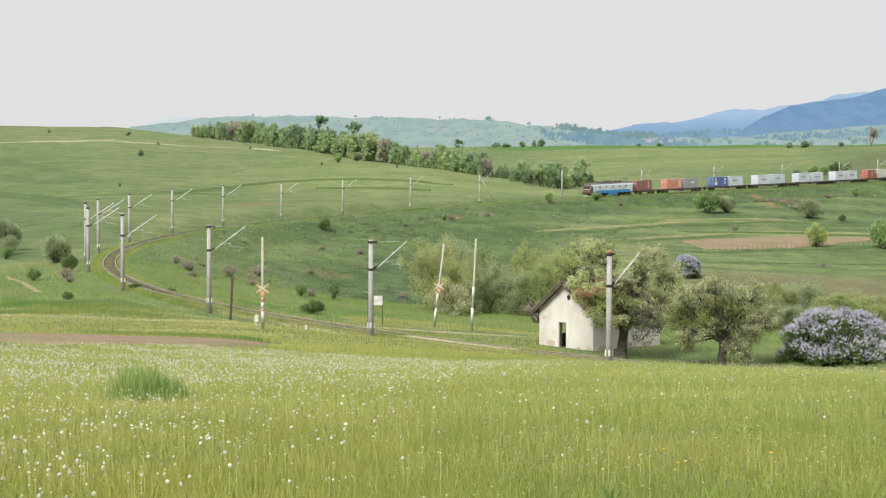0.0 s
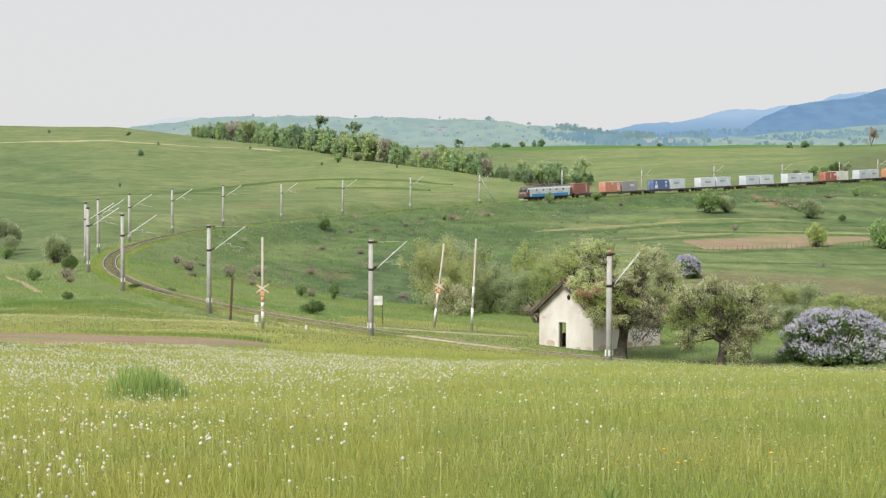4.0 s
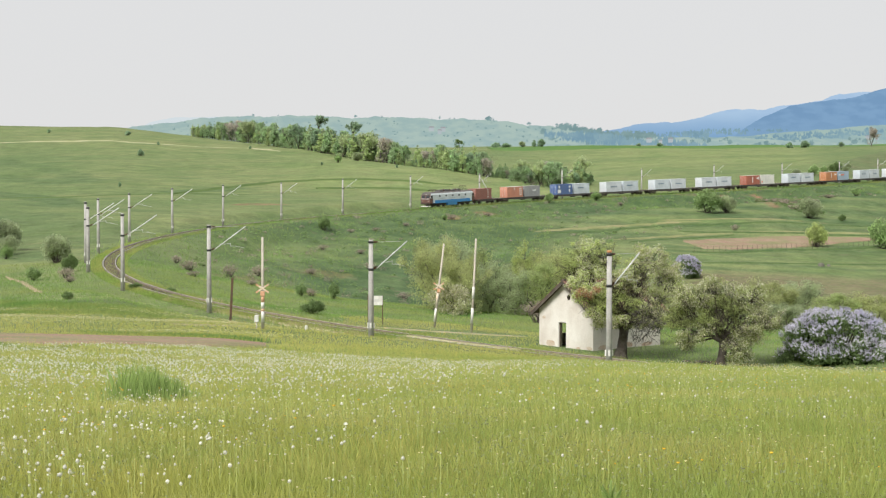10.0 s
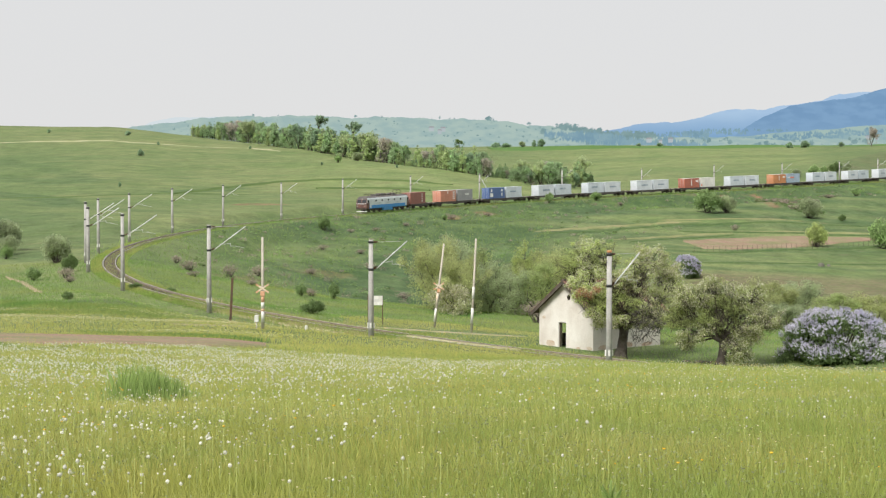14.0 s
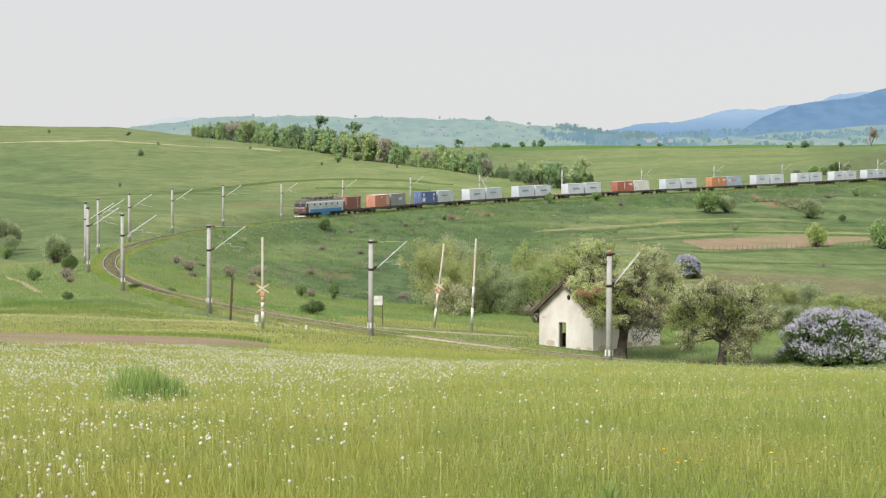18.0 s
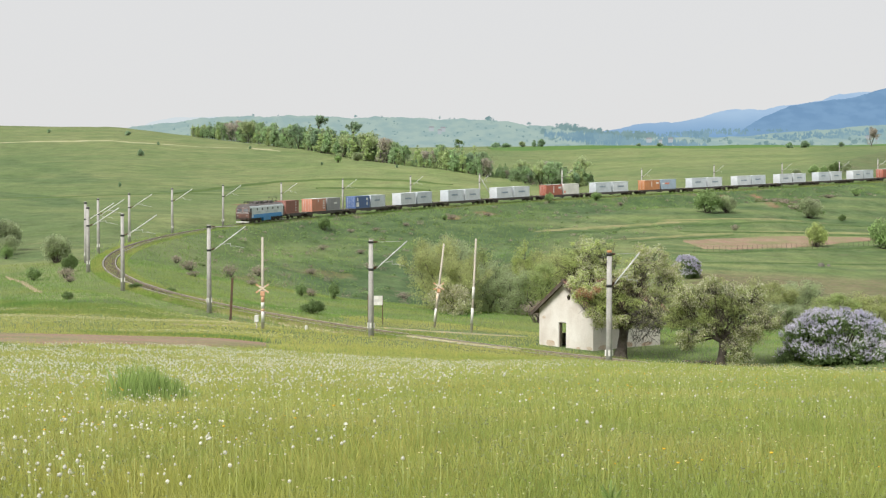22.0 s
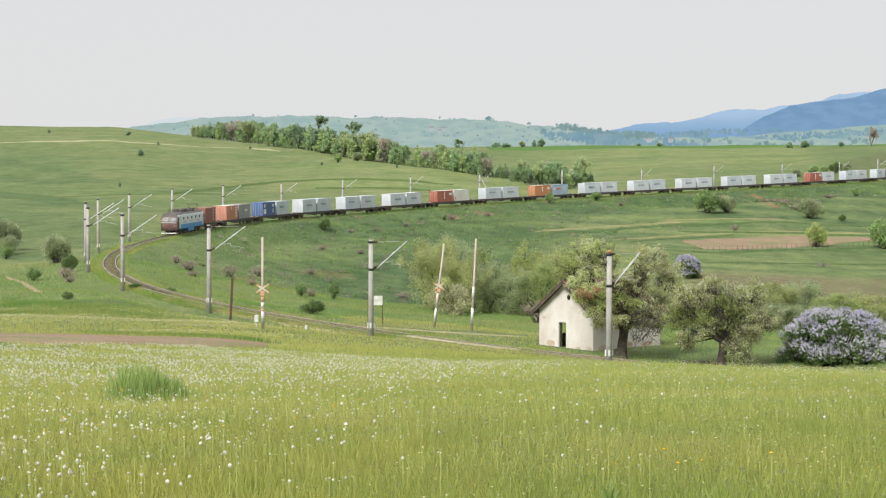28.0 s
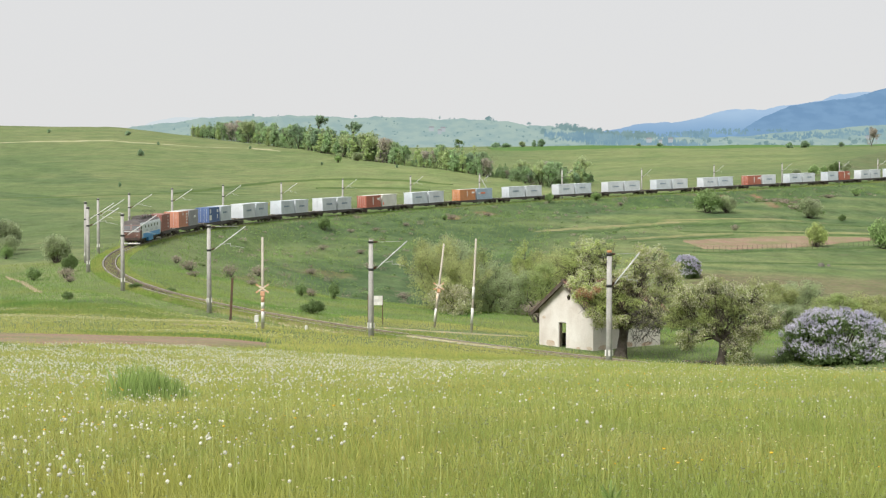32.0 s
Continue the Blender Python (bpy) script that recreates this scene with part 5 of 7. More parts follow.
# ---- posts and signs by the level crossing ----
SIGN_WHITE = material("sign_white", (0.66, 0.66, 0.63), 0.6, second=(0.54, 0.53, 0.49), size=0.4, fine=0.1)
SIGN_CREAM = material("faded_sign", (0.6, 0.55, 0.46), 0.7, second=(0.56, 0.42, 0.3), size=0.3, fine=0.1)
FAINT_MARK = material("faint_mark", (0.5, 0.5, 0.48), 0.7)
SIGN_RED = material("sign_red", (0.56, 0.28, 0.15), 0.7, second=(0.56, 0.4, 0.28), size=0.3, fine=0.1)
RUST = material("rusty_iron", (0.11, 0.06, 0.035), 0.85, second=(0.07, 0.045, 0.03), size=0.4, fine=0.2)
POST = material("weathered_post", (0.47, 0.43, 0.365), 0.9, second=(0.36, 0.33, 0.275), size=0.7, fine=0.15)


def leaning_post(x, y, high, lean_x, radius, label, cross_at=None, painted=()):
    """A slender old post, leaning lean_x metres at its top, with white bands and perhaps a crossing sign."""
    m = thing("warning_post" if cross_at else "old_post", label, "post", "posts by the crossing", at=put(x, y))
    at = lambda z: Vector((lean_x * z / high, 0, z))
    bm = bmesh.new()
    tube(bm, (0, 0, -0.4), at(high), radius, radius * 0.72, 10)
    part("post", bm, POST, m)
    for z0, z1, mat in painted:
        bm = bmesh.new()
        tube(bm, at(z0), at(z1), radius * 1.08, radius * 1.06, 10)
        part("painted_band", bm, mat, m)
    if cross_at:
        c = at(cross_at)
        for q in (-1, 1):
            bm = bmesh.new()
            for a0, a1, k in ((-0.54, -0.3, 1), (-0.3, 0.3, 0), (0.3, 0.54, 1)):
                box(bm, a0, a1, -0.015, 0.015, -0.06, 0.06, k)
            b = part("cross_arm", bm, [SIGN_CREAM, SIGN_RED], m, "white crossing arm with red ends")
            b.matrix_basis = Matrix.Translation(c + Vector((0, -radius - 0.03 - 0.02 * (q > 0), 0))) @ pose(0, 0, 0, 0, q * 33, 0)
        bm = bmesh.new()
        box(bm, c.x - 0.16, c.x + 0.16, -radius - 0.06, radius + 0.06, cross_at - 0.55, cross_at - 0.2, bevel=0.03)
        part("lamp_box", bm, SIGN_RED, m, "faded red lamp box")
    return m


leaning_post(-12.9, 117.5, 6.6, 0.0, 0.115, "grey crossing post with a red and white crossbuck", 2.95, [(1.95, 2.4, SIGN_RED), (1.5, 1.95, SIGN_WHITE), (1.3, 1.5, SIGN_RED), (0.55, 1.3, SIGN_WHITE)])
leaning_post(-0.77, 139.0, 7.1, 0.85, 0.11, "leaning crossing post with a faded crossbuck", 3.5, [(0.5, 1.6, SIGN_WHITE), (1.9, 3.0, SIGN_CREAM)])
leaning_post(2.32, 134.6, 7.7, 0.38, 0.11, "tall slightly leaning weathered post with white bands", None, [(0.75, 2.0, SIGN_WHITE), (2.75, 3.75, SIGN_WHITE)])
iron = thing("iron_post", "dark rusty iron rail post standing in grass", "post", at=put(-17.8, 137.5))
bm = bmesh.new()
extrude_profile(bm, [(-0.09, 0), (0.09, 0), (0.09, 0.03), (0.02, 0.05), (0.02, 0.13), (0.09, 0.15), (0.09, 0.19), (-0.09, 0.19), (-0.09, 0.15), (-0.02, 0.13), (-0.02, 0.05), (-0.09, 0.03)], -0.4, 3.75)
o = part("post", bm, RUST, iron)
o.matrix_basis = Matrix.Rotation(radians(3), 4, "Y") @ Matrix.Rotation(radians(90), 4, "X")

board = thing("notice_board", "blank whitish notice board on two dark posts", "sign", at=put(-5.75, 139.5))
for x0 in (-0.62, 0.62):
    bm = bmesh.new()
    box(bm, x0 - 0.04, x0 + 0.04, -0.04, 0.04, -0.3, 2.45, bevel=0.008)
    part("post", bm, RUST, board)
bm = bmesh.new()
box(bm, -0.55, 0.62, -0.07, -0.045, 1.6, 2.4, bevel=0.008)
part("board", bm, SIGN_WHITE, board, "whitish sheet metal board")
for k in range(3):
    bm = bmesh.new()
    box(bm, -0.22 + 0.2 * k, -0.06 + 0.2 * k, -0.076, -0.069, 1.9, 2.12)
    part("mark", bm, FAINT_MARK, board, "faint unreadable mark")

stone = thing("marker_stone", "small whitewashed marker stone beside the track", "marker stone", at=put(-10.2, 122.5))
bm = bmesh.new()
box(bm, -0.11, 0.11, -0.09, 0.09, -0.2, 0.42, bevel=0.04)
part("stone", bm, SIGN_WHITE, stone)
relay = thing("relay_box", "small whitish relay box at the crossing post", "relay box", at=put(-13.35, 117.6))
bm = bmesh.new()
box(bm, -0.15, 0.15, -0.12, 0.12, 0.5, 1.0, bevel=0.03)
part("case", bm, SIGN_WHITE, relay)
bm = bmesh.new()
tube(bm, (0, 0, -0.3), (0, 0, 0.5), 0.05, n=8)
part("foot", bm, POST, relay)

STONE = material("pale_stone", (0.17, 0.16, 0.135), 0.9, second=(0.10, 0.10, 0.075), size=0.3, fine=0.15, bump=0.02)


def rough_stone(x, y, wide, deep, high, label, turn=0.0, seed=1):
    m = thing("field_stone", label, "stone", at=put(x, y, turn))
    rng = random.Random(seed)
    bm = bmesh.new()
    bmesh.ops.create_icosphere(bm, subdivisions=2, radius=1.0)
    for v in bm.verts:
        v.co = Vector((v.co.x * wide / 2, v.co.y * deep / 2, max(-0.5, v.co.z) * high)) * rng.uniform(0.86, 1.1)
    part("stone", bm, STONE, m)


rough_stone(18.0, 114.0, 1.5, 0.5, 0.22, "flat pale stone lying in grass by the apple tree", 12, 3)
rough_stone(17.0, 114.6, 0.8, 0.5, 0.16, "small flat pale stone in the grass", 40, 4)
rough_stone(71.4, 310.4, 1.4, 1.1, 0.7, "grey boulder on the mown slope", 20, 5)
rough_stone(73.0, 311.2, 0.9, 0.8, 0.45, "smaller grey boulder on the mown slope", 70, 6)

# a thin fence below the ploughed field
fence = thing("field_fence", "thin fence of grey wooden posts below the ploughed field", "fence")
pts = along([(49.6, 324.0), (58.1, 327.7), (71.4, 337.5), (90.6, 348.7), (98, 352)], 40)
for x0, y0 in pts:
    bm = bmesh.new()
    tube(bm, (0, 0, -0.3), (0, 0, 1.25), 0.042, 0.034, 7)
    o = part("post", bm, OLD_WOOD, fence)
    o.matrix_basis = pose(x0, y0, ground_at(x0, y0))
for z0 in (0.6, 1.2):
    for (xa, ya), (xb, yb) in zip(pts, pts[1:]):
        bm = bmesh.new()
        tube(bm, (xa, ya, ground_at(xa, ya) + z0), (xb, yb, ground_at(xb, yb) + z0), 0.009, n=5)
        part("wire", bm, RUST, fence)


# ---- plants ----
BARK = material("bark", (0.055, 0.046, 0.039), 0.95, second=(0.10, 0.088, 0.075), size=0.35, fine=0.25, bump=0.03)
BARK_GREY = material("bark_grey", (0.13, 0.12, 0.105), 0.95, second=(0.07, 0.065, 0.06), size=0.35, fine=0.2, bump=0.02)
BARK_PALE = material("bark_pale", (0.2, 0.19, 0.17), 0.95, second=(0.1, 0.09, 0.08), size=0.35, fine=0.2, bump=0.02)


def foliage(name, colour, spread=0.3, through_light=0.55):
    return material(name, colour, 0.75, second=tuple(c * 0.62 for c in colour), size=1.1, island=spread, leaf=through_light, third=tuple(min(0.9, c * 1.18) for c in colour), big=1.9)


LEAF_GREEN = foliage("leaf_green", (0.34, 0.47, 0.20))
LEAF_DARK = foliage("leaf_dark", (0.205, 0.295, 0.115))
LEAF_FRESH = foliage("leaf_fresh", (0.52, 0.59, 0.25), 0.2, 0.72)
LEAF_OLIVE = foliage("leaf_olive", (0.52, 0.56, 0.28), 0.2, 0.72)
LEAF_GREY = foliage("leaf_grey", (0.47, 0.54, 0.33), 0.2, 0.72)
LEAF_FIELD = foliage("leaf_field", (0.45, 0.53, 0.21))
LEAF_BROWN = foliage("leaf_brown", (0.43, 0.37, 0.31), 0.3, 0.62)
BLOSSOM = foliage("apple_blossom", (0.83, 0.775, 0.61), 0.25, 0.6)
LILAC = foliage("lilac_blossom", (0.71, 0.69, 0.85), 0.25, 0.45)


def leaf_cloud(rng, centres, radii, count, size, flat=0.8, droop=0.0):
    """count small leaf pieces (two triangles each, folded) gathered in clumps; returns verts and quads."""
    centres, radii = np.asarray(centres, float), np.asarray(radii, float)
    weight = radii**2
    which = rng.choice(len(centres), count, p=weight / weight.sum())
    d = rng.normal(size=(count, 3))
    d /= np.linalg.norm(d, axis=1)[:, None]
    rad = radii[which] * (0.3 + 0.8 * rng.random(count) ** 0.7)
    p = centres[which] + d * rad[:, None] * np.array([1, 1, flat])
    p[:, 2] -= droop * rng.random(count)
    u = rng.normal(size=(count, 3))
    u /= np.linalg.norm(u, axis=1)[:, None]
    v = np.cross(u, d + 0.6 * rng.normal(size=(count, 3)))
    v /= np.linalg.norm(v, axis=1)[:, None] + 1e-9
    s = size * (0.6 + 0.8 * rng.random(count))[:, None]
    w = np.cross(u, v)
    quad = np.stack([p - u * s, p - v * s * 0.55 + w * s * 0.15, p + u * s, p + v * s * 0.55 + w * s * 0.2], 1)
    return quad.reshape(-1, 3), np.arange(count * 4).reshape(-1, 4)


def loft(bm, pts, radii, n=10):
    """One continuous tapered stem through the points."""
    last = None
    for k, (p, r) in enumerate(zip(pts, radii)):
        ax = (pts[min(k + 1, len(pts) - 1)] - pts[max(k - 1, 0)]).normalized()
        u = ax.cross(Vector((0, 1, 0.01))).normalized()
        w = ax.cross(u)
        ring = [bm.verts.new(p + r * (1 + 0.16 * math.sin(3 * a + k) + 0.1 * math.sin(5 * a + 2.3)) * (math.cos(a) * u + math.sin(a) * w)) for a in (2 * math.pi * q / n for q in range(n))]
        if last:
            for q in range(n):
                bm.faces.new((last[q], last[(q + 1) % n], ring[(q + 1) % n], ring[q])).smooth = True
        last = ring


def limbs(rng, bm, start, direction, length, radius, depth, tips, spread=0.75, up=0.25):
    """A forking limb; adds its tips."""
    p, d = Vector(start), Vector(direction).normalized()
    steps = 3
    r = radius
    for k in range(steps):
        q = p + d * (length / steps)
        r2 = r * 0.84
        tube(bm, p, q, r, r2, 7 if radius > 0.06 else 5, caps=False)
        p, r = q, r2
        d = (d + Vector(rng.normal(size=3)) * 0.16 + Vector((0, 0, up * 0.25))).normalized()
        if depth < 2 and k > 0:
            tips.append((p.copy(), length * 0.45))
    if depth == 0:
        tips.append((p.copy(), length * 0.6))
        return
    for k in range(3 if depth > 1 else 2):
        side = Vector(rng.normal(size=3))
        side = (side - d * side.dot(d)).normalized()
        nd = (d + side * spread + Vector((0, 0, up))).normalized()
        limbs(rng, bm, p, nd, length * (0.62 + 0.2 * rng.random()), r * 0.72, depth - 1, tips, spread, up)


def tree(name, seed, high, wide, trunk_high, leaves, leaf, mat, label, category="tree", bark=None, depth=2, shape="round", blossom=None, group="", limbs_n=4, lean=0.0, skirt=16, skirt_low=0.1, stout=1.0, shift=(0.0, 0.0), lobes=()):
    """A tree as a thing with trunk and crown, its foot at the origin."""
    rng = np.random.default_rng(seed)
    m = thing(name, label, category, group)
    bm = bmesh.new()
    r0 = 0.0315 * high * stout
    tips = []
    n = 6
    line = [Vector((lean * max(0, k) / n + (rng.normal() * 0.02 * high / 6 if k > 0 else 0), rng.normal() * 0.02 * high / 6 if k > 0 else 0, trunk_high * k / n if k >= 0 else -0.3)) for k in range(-1, n + 1)]
    sizes = [r0 * (1.45 - 0.15 * k if k < 3 else 1.0 - 0.03 * k) for k in range(n + 2)]
    loft(bm, line, sizes, 12)
    p, r = line[-1], sizes[-1]
    reach = (high - trunk_high)
    if shape == "tall":
        q = Vector((p.x + rng.normal() * 0.1, p.y, high * 0.93))
        tube(bm, p, q, r, r * 0.2, 7, caps=False)
        for k in range(limbs_n * 3):
            f = (k + 0.5) / (limbs_n * 3)
            a = 2.4 * k + rng.random()
            s = p.lerp(q, f * 0.9)
            ln = wide * 0.5 * (1.05 - 0.75 * f) * (0.75 + 0.5 * rng.random())
            e = s + Vector((math.cos(a) * ln, math.sin(a) * ln, ln * 0.45))
            tube(bm, s, e, r * 0.3 * (1.1 - f), 0.015, 5, caps=False)
            tips += [(e, ln * 0.55), (s.lerp(e, 0.55), ln * 0.5)]
        tips.append((q, wide * 0.14))
    else:
        for k in range(limbs_n):
            a = 2 * math.pi * (k + 0.4 * rng.random()) / limbs_n
            tilt = 0.55 + 0.5 * rng.random()
            d = Vector((math.cos(a) * tilt * wide / high, math.sin(a) * tilt * wide / high, 0.8))
            limbs(rng, bm, p, d, reach * (0.36 + 0.12 * rng.random()), r * 0.62, depth, tips)
    for lx, ly, lz, lr in lobes:
        # a main limb bends up into each lobe and forks into many twigs there
        mid_p = Vector((lx * 0.55, ly * 0.55, p.z + (lz - p.z) * 0.42)) + Vector(rng.normal(size=3)) * 0.2
        end = Vector((lx, ly, lz - lr * 0.3))
        loft(bm, [p - Vector((0, 0, 0.35)), p.lerp(mid_p, 0.5) + Vector((0, 0, 0.1)), mid_p, end], [r * 0.5, r * 0.3, r * 0.2, r * 0.09], 8)
        for q in range(int(14 + 26 * lr * lr)):
            d = Vector(rng.normal(size=3)).normalized() * (0.35 + 0.8 * rng.random() ** 0.7 + 0.25 * rng.exponential() * (rng.random() < 0.3))
            e = Vector((lx, ly, lz)) + Vector((d.x, d.y, d.z * 0.85)) * lr
            root = end.lerp(mid_p, rng.uniform(0, 0.8))
            loft(bm, [root, root.lerp(e, 0.5) + Vector((0, 0, 0.12)), e], [r * 0.07, r * 0.04, 0.008], 4)
            tips.append((e, rng.uniform(0.12, 0.42)))
            # spurs, bent every way
            for w in range(2):
                f0 = root.lerp(e, rng.uniform(0.35, 1.0))
                f1 = f0 + Vector(rng.normal(size=3)) * 0.3
                loft(bm, [f0, f0.lerp(f1, 0.5) + Vector(rng.normal(size=3)) * 0.05, f1], [0.02, 0.014, 0.006], 3)
    part("trunk", bm, bark or BARK, m)
    c = np.array([t[0][:] for t in tips])
    rr = np.array([t[1] for t in tips])
    # keep the crown within its width and height
    if lobes:
        skirt = 0
    mid = c.mean(0)
    sx = wide * 0.44 / max(1e-3, np.percentile(np.abs(c[:, :2] - mid[:2]), 96))
    top = c[:, 2].max()
    sz = (high * 0.93 - trunk_high) / max(1e-3, top - trunk_high)
    if not lobes:
        c[:, :2] = mid[:2] + (c[:, :2] - mid[:2]) * sx
        c[:, 2] = trunk_high + (c[:, 2] - trunk_high) * sz
    c[:, :2] += np.array(shift)
    rr = (rr if lobes else np.clip(rr, 0.06 * wide, 0.17 * wide)) * (0.7 + 0.6 * rng.random(len(rr)))
    # twigs and leaves low down and inside
    q = skirt_low + (0.72 - skirt_low) * rng.random(skirt)
    ang, far = rng.random(skirt) * 2 * np.pi, np.sqrt(rng.random(skirt)) * wide * 0.42 * (0.55 + 0.45 * np.sin(np.pi * np.clip(q + 0.2, 0, 1)))
    c = np.concatenate([c, np.stack([far * np.cos(ang) + shift[0], far * np.sin(ang) + shift[1], q * high], -1)])
    rr = np.concatenate([rr, wide * (0.10 + 0.06 * rng.random(skirt))])
    v, f = leaf_cloud(rng, c, rr, leaves, leaf)
    crown = new("crown", arrays_mesh("crown", v, f, mat))
    crown.parent = m
    if blossom:
        share, bmat, blab, bsize = blossom
        drift = np.sin(c[:, 0] * 1.1 + seed) + np.sin(c[:, 2] * 1.5 + c[:, 1]) + 0.35 * c[:, 0]
        open_ = drift > np.percentile(drift, 30)
        v, f = leaf_cloud(rng, c[open_], rr[open_] * 1.06, int(leaves * share), bsize)
        b = new("blossom", arrays_mesh("blossom", v, f, bmat))
        b.parent = m
        b["label"] = blab
    return m


def bush(name, seed, wide, high, leaves, leaf, mat, label, category="bush", blossom=None, group="", lumps=24, deep=None):
    """A bush as a thing with stems and a crown of clumps down to the ground."""
    rng = np.random.default_rng(seed)
    m = thing(name, label, category, group)
    deep = deep or wide * 0.8
    c, rr, bm = [], [], bmesh.new()
    for k in range(lumps):
        a, q = 2 * math.pi * rng.random(), math.sqrt(rng.random()) * 0.72
        z = high * (0.22 + (0.62 - 0.5 * q * q) * rng.random() ** 0.6)
        e = Vector((math.cos(a) * q * wide / 2, math.sin(a) * q * deep / 2, z))
        tube(bm, (e.x * 0.25, e.y * 0.25, -0.2), e, 0.012 * high + 0.012, 0.008, 5, caps=False)
        c.append(e[:])
        rr.append(high * (0.2 + 0.13 * rng.random()))
    part("woody_base", bm, BARK, m)
    v, f = leaf_cloud(rng, c, rr, leaves, leaf, 0.85)
    v[:, 2] = np.maximum(v[:, 2], -0.1)
    crown = new("crown", arrays_mesh("crown", v, f, mat))
    crown.parent = m
    if blossom:
        share, bmat, blab, bsize = blossom
        cc, ra = np.array(c), np.array(rr)
        pick = rng.choice(len(cc), int(leaves * share / 17), p=ra**2 / (ra**2).sum())
        dd = rng.normal(size=(len(pick), 3))
        dd[:, 2] = np.abs(dd[:, 2]) * 0.9 - 0.15
        dd /= np.linalg.norm(dd, axis=1)[:, None]
        tufts = cc[pick] + dd * ra[pick][:, None] * rng.uniform(0.95, 1.12, (len(pick), 1)) * np.array([1, 1, 0.85])
        v, f = leaf_cloud(rng, tufts, np.full(len(tufts), 0.028 * high), int(leaves * share), bsize, 1.0)
        keep = v.reshape(-1, 4, 3)[:, :, 2].min(1) > high * (0.16 + 0.16 * rng.random(len(f)))
        v = v.reshape(-1, 4, 3)[keep].reshape(-1, 3)
        b = new("blossom", arrays_mesh("blossom", v, np.arange(len(v)).reshape(-1, 4), bmat))
        b.parent = m
        b["label"] = blab
    return m


def plant(ob, x, y, turn=0.0, scale=1.0, tall=1.0, sink=0.05):
    ob.matrix_basis = Matrix.LocRotScale((x, y, ground_at(x, y) - sink), Euler((0, 0, radians(turn))), (scale, scale, scale * tall))
    return ob


def plant_copy(ob, x, y, turn, scale, tall=1.0, label=""):
    c = copy_thing(ob, Matrix())
    plant(c, x, y, turn, scale, tall)
    if label:
        c["label"] = label
    return c


# by the house
LEAF_APPLE = foliage("leaf_apple", (0.475, 0.545, 0.225), 0.4, 0.68)
apple = plant(tree("apple_tree", 11, 8.6, 9.2, 2.3, 38000, 0.055, LEAF_APPLE, "gnarled old apple tree in pale blossom beside the house", blossom=(0.85, BLOSSOM, "pale yellowish white blossom", 0.042), limbs_n=0, stout=1.4, lean=0.2,
                   lobes=((-2.6, 0.6, 7.2, 1.4), (-1.2, -0.3, 7.4, 1.15), (-4.0, 0.2, 6.5, 0.7), (-2.6, 0.2, 5.9, 0.95), (-2.3, -0.7, 4.8, 0.75), (2.1, 0.2, 6.9, 1.25), (3.4, 0.6, 6.2, 0.95), (1.1, -0.6, 5.7, 1.2), (3.8, 0.4, 5.5, 0.6), (-0.7, -0.8, 5.3, 1.4), (-1.3, -1.2, 4.2, 1.0), (-2.0, -1.2, 3.4, 0.6),
                          (-3.1, -0.6, 5.4, 0.6), (2.7, 0.1, 4.5, 0.75), (-2.5, -1.0, 4.6, 0.65), (-1.8, -1.2, 2.7, 0.35), (1.2, -1.3, 3.0, 0.9), (0.4, -1.0, 3.9, 1.35), (1.6, -0.9, 3.3, 1.1), (2.6, -0.5, 3.1, 0.75), (2.4, -1.0, 2.7, 0.5), (-0.6, -1.3, 3.0, 0.8), (0.6, 0.6, 4.6, 1.3))), 12.6, 116.2)
# dead twigs low in the old tree, and a branch of withered leaves
r = np.random.default_rng(12)
bm = bmesh.new()
for k in range(420):
    e = Vector((1.5, -1.5, 3.0)) + Vector(r.normal(size=3)) * 0.75
    f = e + Vector(r.normal(size=3)) * 0.32 - Vector((0, 0, 0.12))
    loft(bm, [e, e.lerp(f, 0.5) + Vector(r.normal(size=3)) * 0.06, f], [0.022, 0.016, 0.007], 3)
part("deadwood", bm, BARK_GREY, apple, "tangle of bare grey twigs")["kind"] = "stuff"
v, f = leaf_cloud(r, [(-2.9, -1.6, 4.9), (-2.4, -1.7, 4.6), (-3.2, -1.4, 4.6), (-1.9, -1.8, 5.0)], [0.4, 0.4, 0.3, 0.35], 620, 0.055)
withered = new("withered_leaves", arrays_mesh("withered_leaves", v, f, foliage("withered_leaf", (0.42, 0.25, 0.16), 0.35, 0.5)))
withered.parent = apple
withered["label"] = "rusty brown withered leaves"
plant(tree("apple_tree", 23, 5.7, 6.6, 2.1, 27000, 0.054, LEAF_APPLE, "low spreading apple tree with thick dark trunk and sparse blossom", blossom=(0.75, BLOSSOM, "pale blossom", 0.04), limbs_n=0, stout=1.75, lean=0.15,
                         lobes=((-3.2, 0.0, 3.4, 0.75), (-2.6, 0.2, 4.8, 0.8), (-0.6, 0.0, 5.7, 0.7), (2.2, 0.2, 5.0, 0.8), (1.3, -0.7, 2.4, 0.85), (1.5, -0.5, 1.0, 0.7), (-2.4, 0.2, 3.9, 1.05), (-1.4, 0, 5.0, 0.95), (0.3, -0.2, 5.2, 1.0), (1.6, 0.1, 4.6, 1.1), (2.9, 0.2, 3.5, 0.95), (3.6, 0.0, 3.0, 0.5), (-0.3, -0.7, 3.7, 1.2), (1.6, -0.6, 3.2, 1.2), (-2.0, -0.5, 2.6, 1.0), (-2.6, -0.2, 1.8, 0.5),
                                (1.0, -0.6, 1.7, 0.85), (2.0, -0.4, 2.2, 0.85), (0.8, -0.5, 0.8, 0.5), (-1.1, -0.6, 2.8, 0.85), (0.4, 0.6, 4.2, 1.2))), 18.9, 111.5)
